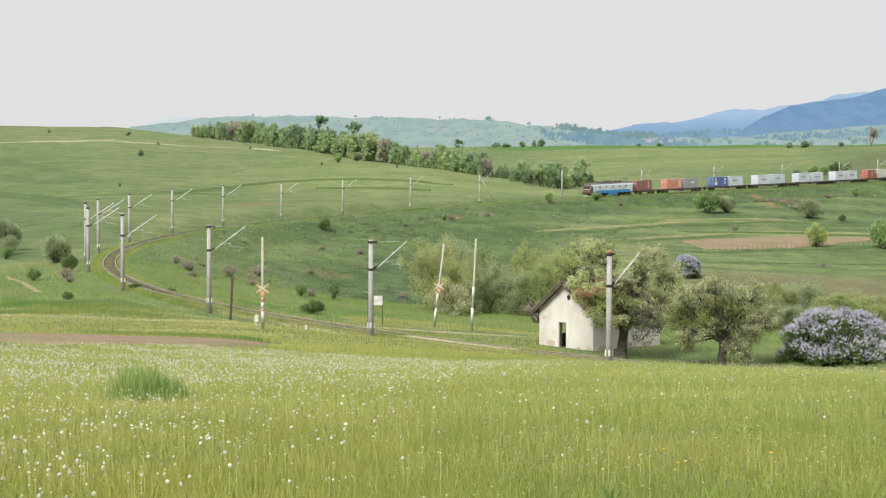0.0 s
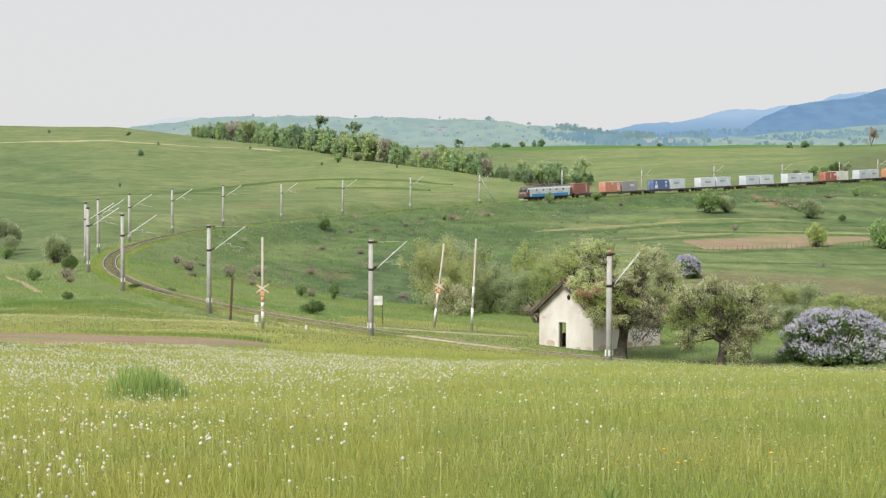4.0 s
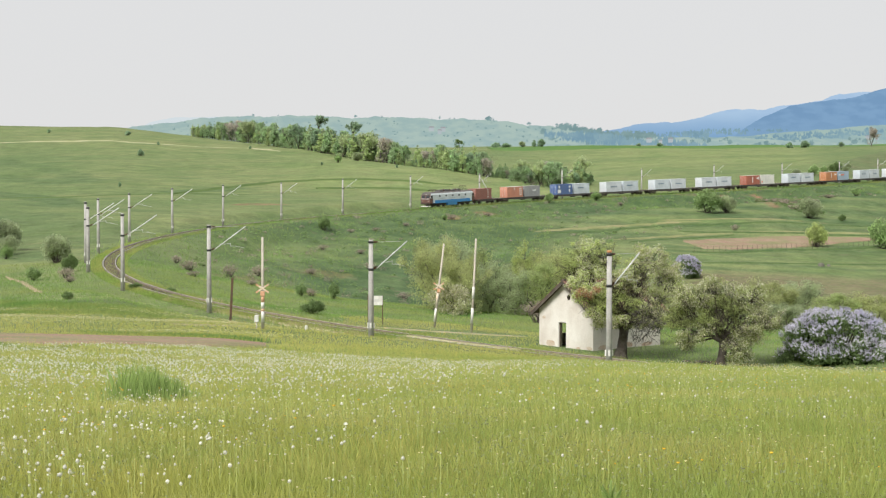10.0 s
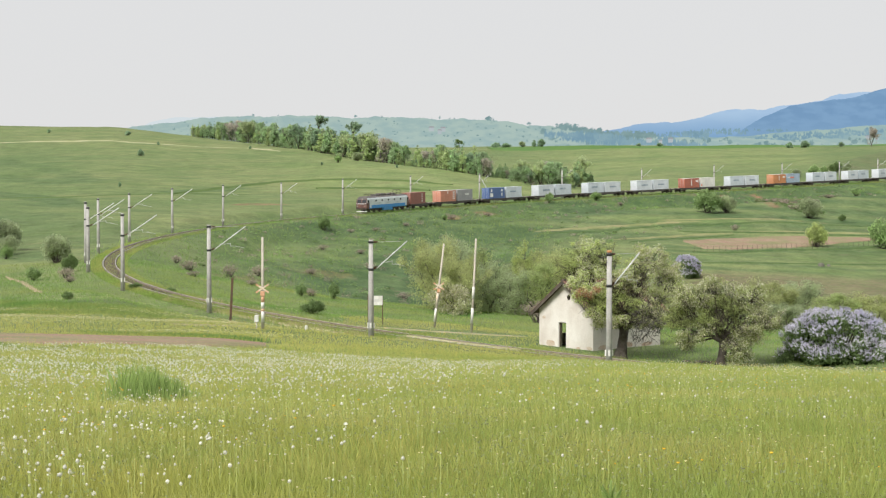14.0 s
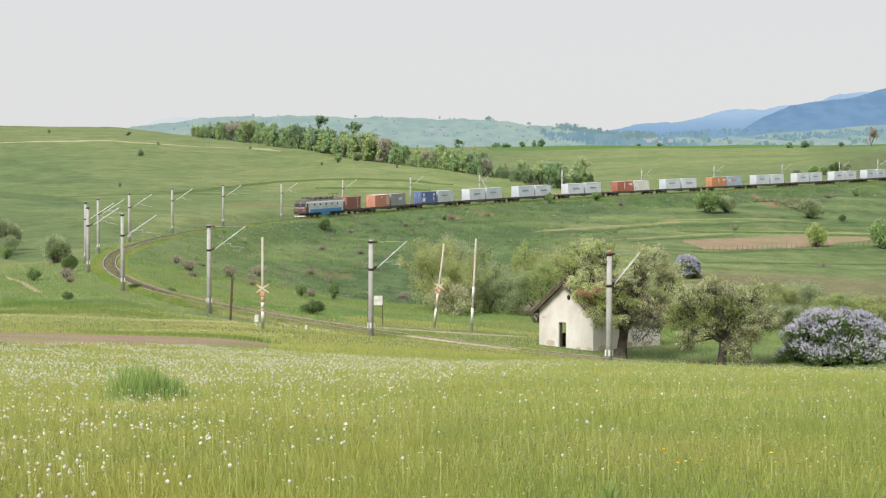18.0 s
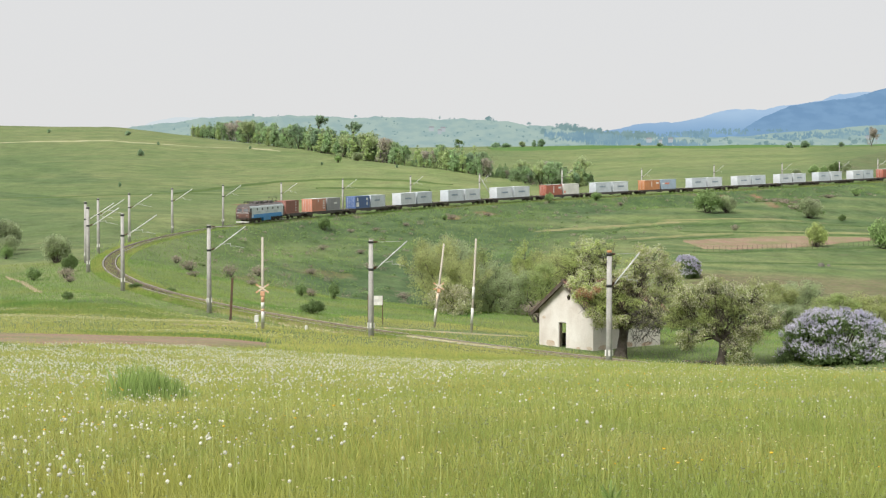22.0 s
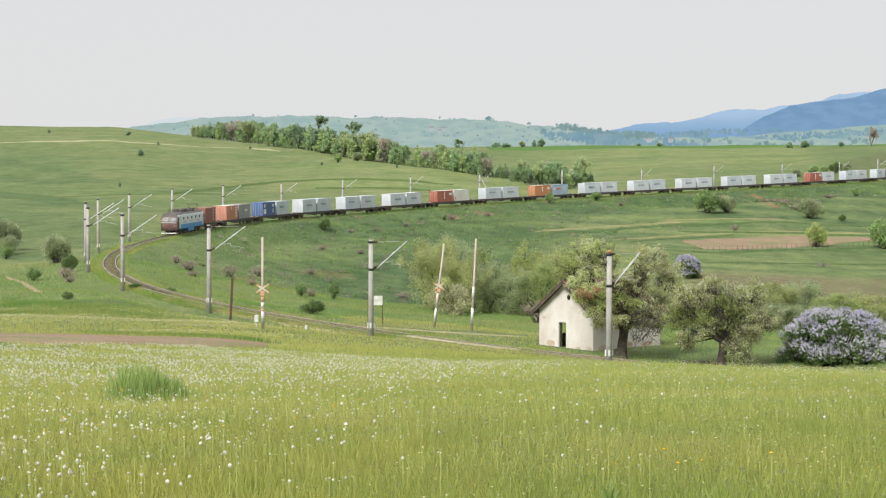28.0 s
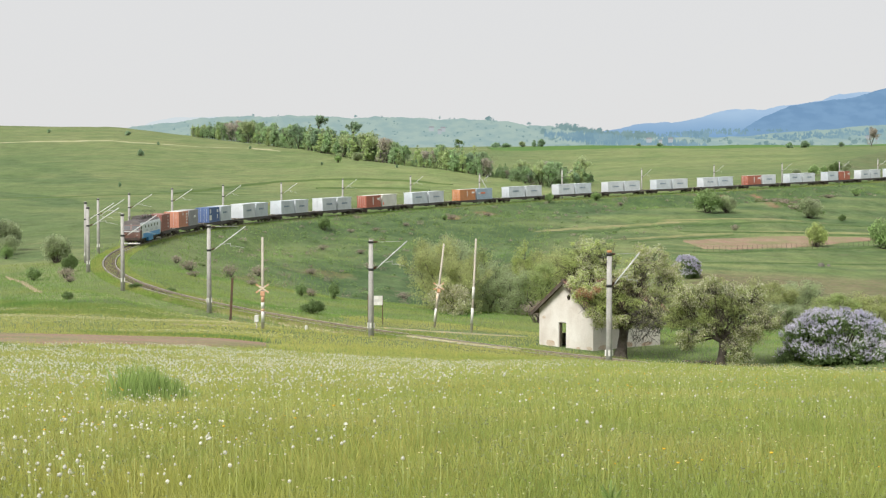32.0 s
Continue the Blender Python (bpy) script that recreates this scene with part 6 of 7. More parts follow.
LEAF_LILAC = foliage("leaf_lilac", (0.18, 0.26, 0.105), 0.35)


def lilac_mound(name, seed, wide, deep, high, panicles, label, group="", leaf=0.085, bloom=0.036):
    """A domed lilac: woody stems, dark leaves in lumps, and upright flower panicles over the lumps."""
    rng = np.random.default_rng(seed)
    m = thing(name, label, "bush", group)
    n = 170
    a = rng.random(n) * 2 * np.pi
    up = rng.random(n) ** 0.8
    out = np.sqrt(1 - (0.9 * up) ** 2) * rng.uniform(0.55, 1.0, n)
    c = np.stack([np.cos(a) * out * wide * 0.45, np.sin(a) * out * deep * 0.45, (0.12 + 0.72 * up) * high], -1)
    rr = high * rng.uniform(0.11, 0.2, n)
    low = np.arange(n) % 3 == 0
    c[low, 2] = high * rng.uniform(0.03, 0.2, low.sum())
    c[low, :2] *= 1.06
    bm = bmesh.new()
    for e in c[::2]:
        loft(bm, [Vector((e[0] * 0.25, e[1] * 0.25, -0.2)), Vector((e[0] * 0.7, e[1] * 0.7, e[2] * 0.6)), Vector(e)], [0.05, 0.03, 0.01], 5)
    part("woody_base", bm, BARK, m)
    v, f = leaf_cloud(rng, c, rr, 36000, leaf, 0.9)
    v[:, 2] = np.maximum(v[:, 2], -0.1)
    crown = new("crown", arrays_mesh("crown", v, f, LEAF_LILAC))
    crown.parent = m
    # flower cones, pointing up and outward, fewer near the ground
    pick = rng.choice(n, panicles, p=rr**2 / (rr**2).sum())
    d = rng.normal(size=(panicles, 3)) + c[pick] / np.array([wide / 2, deep / 2, high]) * 1.3
    d[:, 2] = np.abs(d[:, 2]) * 1.1 + 0.1
    d /= np.linalg.norm(d, axis=1)[:, None]
    foot = c[pick] + d * (rr[pick] * rng.uniform(0.9, 1.12, panicles))[:, None]
    keep = foot[:, 2] > high * (0.05 + 0.28 * rng.random(panicles) ** 1.5)
    foot, d = foot[keep], d[keep]
    k = 16
    h = rng.random((len(foot), k, 1))
    long = rng.uniform(0.14, 0.27, (len(foot), 1, 1))
    side = rng.normal(size=(len(foot), k, 3)) * 0.048 * (1.15 - h)
    mids = (foot[:, None] + d[:, None] * long * h + side).reshape(-1, 3)
    u, w = rng.normal(size=(2, len(mids), 3))
    u /= np.linalg.norm(u, axis=1)[:, None]
    w = np.cross(u, w)
    w /= np.linalg.norm(w, axis=1)[:, None]
    q = np.stack([mids - u * bloom, mids - w * bloom * 0.7, mids + u * bloom, mids + w * bloom * 0.7], 1).reshape(-1, 3)
    b = new("blossom", arrays_mesh("blossom", q, np.arange(len(q)).reshape(-1, 4), LILAC))
    b.parent = m
    b["label"] = "pale violet flower panicles"
    return m


plant(lilac_mound("lilac_bush", 5, 8.7, 6.0, 3.55, 5000, "large rounded lilac bush covered in pale violet blossom"), 27.2, 113.5)

# the belt of trees along the shoulder of the hill
rng = np.random.default_rng(77)
# leaf colours paled and blued: distance haze painted into the foliage
BELT_GREEN = foliage("hazed_leaf_green", (0.46, 0.60, 0.35), 0.22, 0.7)
BELT_FRESH = foliage("hazed_leaf_fresh", (0.57, 0.67, 0.36), 0.22, 0.7)
BELT_DARK = foliage("hazed_leaf_dark", (0.37, 0.50, 0.33), 0.22, 0.7)
BELT_OLIVE = foliage("hazed_leaf_olive", (0.53, 0.61, 0.35), 0.22, 0.7)
BELT_BROWN = foliage("hazed_leaf_brown", (0.57, 0.53, 0.46), 0.22, 0.7)
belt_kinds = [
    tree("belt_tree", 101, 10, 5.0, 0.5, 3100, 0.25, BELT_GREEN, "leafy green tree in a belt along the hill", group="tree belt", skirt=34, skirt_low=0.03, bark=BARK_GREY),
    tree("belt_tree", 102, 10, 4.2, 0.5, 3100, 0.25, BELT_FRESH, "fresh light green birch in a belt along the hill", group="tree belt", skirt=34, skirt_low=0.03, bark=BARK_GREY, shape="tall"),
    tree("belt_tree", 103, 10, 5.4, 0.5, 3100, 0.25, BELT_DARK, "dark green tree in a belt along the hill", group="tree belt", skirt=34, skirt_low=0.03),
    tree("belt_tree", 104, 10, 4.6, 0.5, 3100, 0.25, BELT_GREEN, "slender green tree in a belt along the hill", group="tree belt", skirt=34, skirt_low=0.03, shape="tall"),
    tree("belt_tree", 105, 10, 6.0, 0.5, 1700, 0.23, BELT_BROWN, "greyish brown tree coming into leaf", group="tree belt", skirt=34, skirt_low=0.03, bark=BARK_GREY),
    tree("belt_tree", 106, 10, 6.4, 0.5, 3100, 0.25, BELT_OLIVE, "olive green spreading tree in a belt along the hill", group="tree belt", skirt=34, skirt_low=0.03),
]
pine = tree("pine_tree", 107, 10, 3.6, 6.0, 1500, 0.2, BELT_DARK, "tall dark pine with a flat crown", "pine tree", group="tree belt", limbs_n=5)
used = set()


def belt(kind, x, y, high):
    ob = belt_kinds[kind]
    turn, tall = rng.uniform(0, 360), rng.uniform(0.92, 1.06)
    if kind not in used:
        used.add(kind)
        plant(ob, x, y, turn, high / 10, tall)
    else:
        plant_copy(ob, x, y, turn, high / 10, tall)


crest_far = FORMS[12][0]
for k in range(250):
    a = -0.152 + 0.243 * (k + rng.uniform(-0.7, 0.7)) / 250
    col = 784 + 2912 * a
    high = float(np.interp(col, [345, 428, 526, 624, 663, 722, 747, 796, 857, 872, 884, 943, 977, 1026, 1050], [6.6, 10.0, 10.0, 10.8, 10.0, 7.0, 8.8, 9.2, 9.6, 6.4, 6.4, 7.4, 9.4, 9.2, 4.6])) * (0.62 + 0.42 * rng.random() ** 0.8)
    if 718 < col < 738 or 868 < col < 880:
        high *= 0.35
    elif col > 738:
        high *= rng.choice([0.5, 0.65, 0.8, 0.98])
    d = float(np.interp(a, BEARINGS, crest_far)) + rng.uniform(-8, 18)
    kind = int(rng.choice(6, p=[0.14, 0.36, 0.08, 0.29, 0.07, 0.06])) if col < 880 else int(rng.choice(6, p=[0.4, 0.12, 0.1, 0.2, 0.1, 0.08]))
    belt(kind, a * d, d, high)
for j, (a, d, high) in enumerate(((-0.0755, 655, 15.0), (-0.0545, 640, 15.0))):
    (plant if j == 0 else plant_copy)(pine, a * d, d, 40 * j, high / 10)

# bushes and small trees on the slopes
round_bush = bush("round_bush", 31, 4.0, 3.0, 4200, 0.13, LEAF_GREEN, "rounded green bush on the grassy slope", group="bushes")
dark_bush = bush("dark_bush", 32, 4.0, 2.6, 4200, 0.13, LEAF_DARK, "dense dark green bush on the railway bank", group="bushes")
fresh_bush = bush("fresh_bush", 36, 4.0, 3.4, 6000, 0.12, LEAF_FIELD, "bright fresh green bush on the slope", group="bushes")
grey_bush = bush("willow_bush", 33, 4.0, 3.4, 6000, 0.12, LEAF_GREY, "greyish green willow bush in the grass", group="bushes")
# wears the belt's dark leaf, with the same haze in its colour
hill_bush = bush("hill_bush", 38, 4.0, 2.6, 3800, 0.13, BELT_DARK, "lone greyish green bush on the open hill", group="bushes")
bare_bush = bush("bare_bush", 34, 2.4, 1.9, 620, 0.075, LEAF_BROWN, "thin brownish shrub with few leaves", group="bushes", lumps=26)
white_lilac = lilac_mound("pale_lilac", 35, 4.2, 3.6, 3.0, 2400, "pale grey-violet lilac bush in blossom", "bushes", 0.12, 0.05)
placed = set()


def set_bush(ob, x, y, wide, high, turn=None):
    base_w = {"round_bush": (4.0, 3.0), "dark_bush": (4.0, 2.6), "hill_bush": (4.0, 2.6), "willow_bush": (4.0, 3.4), "bare_bush": (2.4, 1.9), "pale_lilac": (4.2, 3.0), "fresh_bush": (4.0, 3.4)}[ob.name.split(".")[0]]
    turn = rng.uniform(0, 360) if turn is None else turn
    s = wide / base_w[0]
    t = high / base_w[1] / s
    if ob.name in placed:
        return plant_copy(ob, x, y, turn, s, t)
    placed.add(ob.name)
    return plant(ob, x, y, turn, s, t)


for ob, x, y, wide, high in (
        (grey_bush, -49.9, 212.2, 3.8, 3.9), (grey_bush, -62.3, 235.8, 3.4, 3.0), (grey_bush, -65.5, 246, 5.0, 5.0), (round_bush, -60.5, 228, 2.2, 2.0), (round_bush, -46.9, 188.2, 1.9, 1.6), (dark_bush, -34.2, 149.4, 1.3, 0.8),
        (round_bush, -23.6, 326.5, 3.2, 3.0), (dark_bush, -11.9, 149.4, 2.7, 1.4), (round_bush, -16.6, 192.1, 1.6, 1.5), (bare_bush, -15.6, 194, 1.9, 2.0), (round_bush, -12.9, 193.8, 1.5, 2.0),
        (round_bush, 64.9, 402.5, 8.0, 5.6), (grey_bush, 69.5, 403.5, 5.0, 4.6), (grey_bush, 89.6, 402.2, 6.6, 5.2), (round_bush, 92.5, 345.5, 7.0, 6.0), (round_bush, 97.5, 347, 6.0, 5.4), (white_lilac, 42.4, 286, 5.6, 3.7),
        (dark_bush, -44.5, 196.2, 1.9, 2.4), (bare_bush, -42.8, 187.2, 2.6, 2.6), (bare_bush, 9.9, 168, 4.0, 4.6), (bare_bush, 11.6, 171, 3.4, 4.0), (bare_bush, -41.0, 181, 2.0, 1.6), (dark_bush, -31.8, 169.9, 1.5, 0.8), (dark_bush, -27.6, 166.5, 1.0, 0.6),
        (bare_bush, -33.3, 216.0, 3.0, 3.0), (bare_bush, -36.0, 222.0, 2.0, 2.4), (bare_bush, -29.2, 224.2, 2.6, 3.4), (bare_bush, -24.0, 205.7, 2.4, 1.4), (bare_bush, -31.2, 205.7, 2.2, 1.6), (bare_bush, -27.0, 240, 3.2, 3.2), (bare_bush, -21, 262, 2.6, 2.0),
        (bare_bush, -12.5, 280, 3.0, 2.4), (bare_bush, -6.0, 250, 3.0, 2.2), (bare_bush, -13.7, 334.1, 2.4, 1.6), (bare_bush, 2.0, 362.0, 3.4, 2.4), (bare_bush, 10.4, 380.0, 3.0, 1.6), (bare_bush, -7.8, 345, 2.4, 1.6),
        (bare_bush, -22, 300, 2.6, 2.0), (bare_bush, -15, 300, 2.6, 1.8), (bare_bush, -18.4, 330, 2.0, 1.6), (round_bush, 27, 418, 2.6, 2.6), (round_bush, 40, 430, 3.4, 2.4), (bare_bush, 46, 428, 3.0, 1.6),
        (bare_bush, 92, 420, 4.6, 3.0), (bare_bush, 98, 436, 4.0, 2.6), (round_bush, 118, 470, 3.4, 2.4), (bare_bush, 106, 452, 4.4, 2.2), (bare_bush, 66, 372, 2.4, 2.6), (dark_bush, 97, 400, 2.2, 1.8),
        (round_bush, 126, 560, 4.2, 3.6), (grey_bush, 117, 545, 3.6, 2.8), (round_bush, 131, 566, 3.4, 3.0), (dark_bush, 137, 575, 5.2, 4.2), (grey_bush, 143, 585, 4.2, 3.2),
        (hill_bush, -135.8, 711.4, 3.2, 2.2), (hill_bush, -172.3, 721.5, 2.0, 1.6), (hill_bush, -106.8, 582.4, 2.8, 2.4), (round_bush, -35.8, 561.7, 3.0, 2.8), (grey_bush, -30.5, 585, 4.2, 3.4), (hill_bush, -75.2, 643.0, 1.2, 1.3), (hill_bush, -111.8, 647.1, 1.2, 1.4),
        (hill_bush, -86.1, 438.8, 1.0, 1.4), (hill_bush, -15.1, 536.9, 1.3, 1.2), (hill_bush, -40.3, 548.9, 1.0, 1.0), (round_bush, 0.3, 359, 1.6, 1.2), (hill_bush, 9.3, 414.5, 1.6, 1.0),
        (hill_bush, 220.9, 1005.7, 8, 4.5), (hill_bush, 211, 1004.7, 6, 3.6), (hill_bush, 244, 1010, 4.5, 3.0), (hill_bush, -2, 1122, 8, 2.2), (hill_bush, 36, 1120, 7, 4.0), (hill_bush, 43, 1122, 9, 3.2), (grey_bush, 54, 1124, 5, 4.2), (hill_bush, 62, 1124, 4, 5.0), (hill_bush, 67, 1122, 7, 5.6), (hill_bush, 146, 1110, 5, 3), (hill_bush, 132, 1112, 4, 2.5)):
    set_bush(ob, x, y, wide, high * (0.55 if ob is bare_bush else 1.0))

# trees of the hollow behind the house, willows and alders
LEAF_ALDER = foliage("leaf_alder", (0.47, 0.55, 0.26), 0.2, 0.72)
creek = [
    tree("willow_tree", 201, 8, 7.5, 1.0, 13500, 0.105, LEAF_OLIVE, "pale olive green willow in the hollow behind the railway", group="trees of the hollow", skirt=60, skirt_low=0.0, bark=BARK_PALE),
    tree("willow_tree", 202, 8, 6.5, 0.9, 13500, 0.105, LEAF_GREY, "greyish green willow in the hollow", group="trees of the hollow", skirt=60, skirt_low=0.0, bark=BARK_PALE),
    tree("alder_tree", 203, 8, 5.0, 1.2, 9750, 0.105, LEAF_FRESH, "slender fresh green alder in the hollow", group="trees of the hollow", skirt=60, skirt_low=0.0, shape="tall"),
    tree("alder_tree", 204, 8, 6.5, 0.8, 12000, 0.105, LEAF_ALDER, "dense green alder in the hollow", group="trees of the hollow", skirt=60, skirt_low=0.0),
]
plant(tree("blossom_tree", 207, 4.4, 4.4, 0.7, 5200, 0.085, LEAF_OLIVE, "small blossoming tree at the edge of the hollow", blossom=(0.9, BLOSSOM, "cream blossom", 0.075), skirt=40, skirt_low=0.0), 1.1, 178)
creek_used = set()
for kind, x, y, wide, high in (
        (0, -0.8, 187, 6.8, 8.2), (1, 0.8, 196, 7.0, 9.0), (0, 2.0, 184, 5.5, 6.6), (1, 5.5, 190, 5.5, 6.4), (3, 4.0, 205, 6.5, 8.0), (2, 9.6, 196, 4.2, 10.0), (1, 8.2, 186, 5.0, 6.0), (3, 10.5, 186, 5.5, 7.0), (0, 12.5, 192, 6.0, 8.6),
        (1, 0.4, 204, 6.5, 8.6), (3, 7.5, 208, 6.0, 7.0), (0, 15, 186, 6.0, 8.0), (3, 18, 180, 6.0, 7.6), (1, 21.5, 178, 6.0, 7.4), (0, 24.5, 174, 5.5, 6.6), (3, 27.5, 172, 5.5, 6.4), (1, 31, 176, 6.0, 6.8), (0, 35, 174, 6.0, 7.2), (1, 38.5, 178, 5.5, 7.6),
        (3, 41.5, 172, 5.0, 5.6), (0, 45.5, 172, 5.5, 5.4), (2, 48.5, 176, 3.6, 6.2), (1, 33.5, 160, 4.0, 4.2), (3, 36.5, 156, 4.0, 4.0), (3, 50, 180, 5, 5.0)):
    high = high * (0.68 if x > 20 else 0.9 if x > 6 else 1.0)
    ob = creek[kind]
    base_w = (7.5, 6.5, 5.0, 6.5)[kind]
    turn = rng.uniform(0, 360)
    if kind in creek_used:
        plant_copy(ob, x, y, turn, wide / base_w, high / 8 * base_w / wide)
    else:
        creek_used.add(kind)
        plant(ob, x, y, turn, wide / base_w, high / 8 * base_w / wide)
set_bush(fresh_bush, 78.5, 345.7, 4.6, 5.4)["label"] = "round light green tree at the edge of the ploughed field"
plant(tree("pine_tree", 212, 11, 13, 4.0, 1800, 0.5, LEAF_DARK, "lone dark pine on the plain", "pine tree"), 11.0, 1130, 0, 0.55)
plant(tree("bare_tree", 213, 9, 6, 1.0, 2600, 0.22, BELT_BROWN, "thin greyish tree at the edge of the plain", bark=BARK_PALE), 256, 985, 0, 1.3)


# low scrub and weeds scattered over the railway banks
def scrub(name, count, mat, label, low, high, seed):
    r = np.random.default_rng(seed)
    pts = []
    while len(pts) < count:
        s, o = r.uniform(175, 560), -r.uniform(4, 62 if len(pts) % 3 else 25)
        if s > 380 and o < -24:
            continue
        p, _ = on_line(s, o)
        if p.y < 190:
            continue
        pts.append((p.x, p.y, ground_at(p.x, p.y), r.uniform(low, high)))
    quads = []
    for x, y, z, w in pts:
        n = int(26 + 30 * w)
        v, _ = leaf_cloud(r, [(x, y, z + 0.25 * w), (x + 0.3 * w, y, z + 0.2 * w), (x - 0.3 * w, y + 0.2 * w, z + 0.18 * w)], [0.36 * w, 0.28 * w, 0.26 * w], n, 0.09)
        quads.append(v)
    v = np.concatenate(quads)
    return tagged(new(name, arrays_mesh(name, v, np.arange(len(v)).reshape(-1, 4), mat)), label, "scrub", kind="stuff")


scrub("brown_scrub", 150, LEAF_BROWN, "low brownish scrub on the railway bank", 0.7, 2.0, 61)
scrub("green_scrub", 240, LEAF_GREEN, "low green weeds on the railway bank", 0.6, 1.7, 62)
scrub("dark_scrub", 110, LEAF_DARK, "dark weeds and nettles on the railway bank", 0.6, 1.5, 63)


r = np.random.default_rng(66)
for mat, count, hue in ((LEAF_DARK, 26, "dark green"), (LEAF_BROWN, 30, "brownish")):
    t = r.random(count)
    spot = np.stack([88.5 + 4 * t + r.normal(size=count) * 2.4, 458 - 44 * t + r.normal(size=count) * 3], -1)
    weed = np.concatenate([leaf_cloud(r, [(x, y, ground_at(x, y) + 0.2 * w), (x + 0.6 * w, y, ground_at(x, y) + 0.1 * w)], [0.5 * w, 0.4 * w], int(60 + 50 * w), 0.13, 0.6)[0] for (x, y), w in zip(spot, r.uniform(0.8, 2.0, count))])
    tagged(new("gully_scrub", arrays_mesh("gully_scrub", weed, np.arange(len(weed)).reshape(-1, 4), mat)), hue + " scrub about the slipped earth of the bank", "scrub", kind="stuff")


# ---- foreground meadow: blades, clocks and small flowers ----
BLADE = material("grass_blade", (0.525, 0.52, 0.155), 0.8, second=(0.42, 0.47, 0.125), size=1.3, island=0.21, leaf=0.62, third=(0.57, 0.55, 0.20), big=4, space="World")
BLADE_LUSH = material("grass_blade_lush", (0.44, 0.505, 0.145), 0.8, second=(0.36, 0.455, 0.13), size=1.2, island=0.21, leaf=0.62, third=(0.44, 0.49, 0.15), big=4, space="World")
BLADE_DEEP = material("grass_blade_deep", (0.35, 0.46, 0.15), 0.65, second=(0.29, 0.40, 0.13), size=1.0, island=0.25, leaf=0.5, space="World")
BLADE_BANK = material("bank_blade", (0.26, 0.385, 0.11), 0.75, second=(0.17, 0.315, 0.08), size=7, island=0.25, leaf=0.5, third=(0.34, 0.39, 0.13), big=16, space="World")
BLADE_VERGE = material("verge_blade", (0.34, 0.45, 0.12), 0.75, second=(0.27, 0.40, 0.10), size=5, island=0.25, leaf=0.55, third=(0.42, 0.45, 0.15), big=11, space="World")
SEED_WHITE = material("seed_head_white", (0.86, 0.85, 0.78), 0.9, second=(0.74, 0.74, 0.66), size=0.012, island=0.12, leaf=0.55)
CREAM_PETAL = material("cream_petal", (0.8, 0.76, 0.5), 0.8, island=0.2, leaf=0.4)
PETAL_YELLOW = material("petal_yellow", (0.75, 0.48, 0.03), 0.7, island=0.2)
STEM = material("flower_stem", (0.33, 0.37, 0.12), 0.7, island=0.2)


def blades(name, x, y, high, wide, mat, label, lean=0.35, seed=1, bent=False):
    """Bent blades of grass, one piece each, rooted at x, y."""
    rng = np.random.default_rng(seed)
    n = len(x)
    z = land(x, y) - 0.02
    turn = rng.random(n) * 2 * np.pi
    fall = rng.random(n) * 2 * np.pi
    l = lean * rng.random(n) * high
    ux, uy = np.cos(turn) * wide / 2, np.sin(turn) * wide / 2
    fx, fy = np.cos(fall) * l, np.sin(fall) * l
    b0 = np.stack([x - ux, y - uy, z], -1)
    b1 = np.stack([x + ux, y + uy, z], -1)
    m1 = np.stack([x + ux * 0.55 + fx * 0.52, y + uy * 0.55 + fy * 0.52, z + high * 0.6], -1)
    tip = np.stack([x + fx, y + fy, z + high * (1 - 0.18 * rng.random(n))], -1)
    # blades close to the eye are bent, those farther off are single slivers
    rows = [b0, b1, m1, tip] if bent else [b0, b1, tip]
    v = np.stack(rows, 1).reshape(-1, 3)
    ob = new(name, arrays_mesh(name, v, np.arange(n * len(rows)).reshape(-1, len(rows)), mat))
    return tagged(ob, label, "grass", kind="stuff")


def heads(name, x, y, up, size, mat, label, category, seed=1, round_=True):
    """Small many-sided flower heads with their stems."""
    rng = np.random.default_rng(seed)
    n = len(x)
    z = land(x, y) + up
    bm = bmesh.new()
    if round_:
        bmesh.ops.create_icosphere(bm, subdivisions=1, radius=1.0)
    else:
        bmesh.ops.create_cone(bm, cap_ends=True, segments=5, radius1=0.35, radius2=1.0, depth=0.7)
    bmesh.ops.triangulate(bm, faces=bm.faces)
    bm.verts.index_update()
    base = np.array([v.co[:] for v in bm.verts])
    tri = np.array([[v.index for v in f.verts] for f in bm.faces])
    bm.free()
    s = size * (0.55 + 0.85 * rng.random(n) ** 1.6)
    lump = 1 + 0.09 * rng.normal(size=(n, len(base)))
    v = np.stack([x, y, z], -1)[:, None] + base[None] * (s[:, None] * lump)[..., None]
    f = tri[None] + (np.arange(n) * len(base))[:, None, None]
    ob = new(name, arrays_mesh(name, v.reshape(-1, 3), f.reshape(-1, 3), mat))
    tagged(ob, label, category, kind="stuff")
    w = 0.0014
    gz = land(x, y)
    b = np.stack([np.stack([x - w, y, gz], -1), np.stack([x + w, y, gz], -1), np.stack([x + w, y, z], -1), np.stack([x - w, y, z], -1)], 1)
    st = new(name + "_stems", arrays_mesh(name + "_stems", b.reshape(-1, 3), np.arange(n * 4).reshape(-1, 4), STEM))
    st.parent = ob
    return ob


def wedge(rng, n, d0, d1, a0=-0.30, a1=0.30, power=1.0):
    """Random places between two distances and two bearings, even over the ground."""
    d = np.sqrt(d0**2 + (d1**2 - d0**2) * rng.random(n) ** power)
    a = a0 + (a1 - a0) * rng.random(n)
    return a * d, d


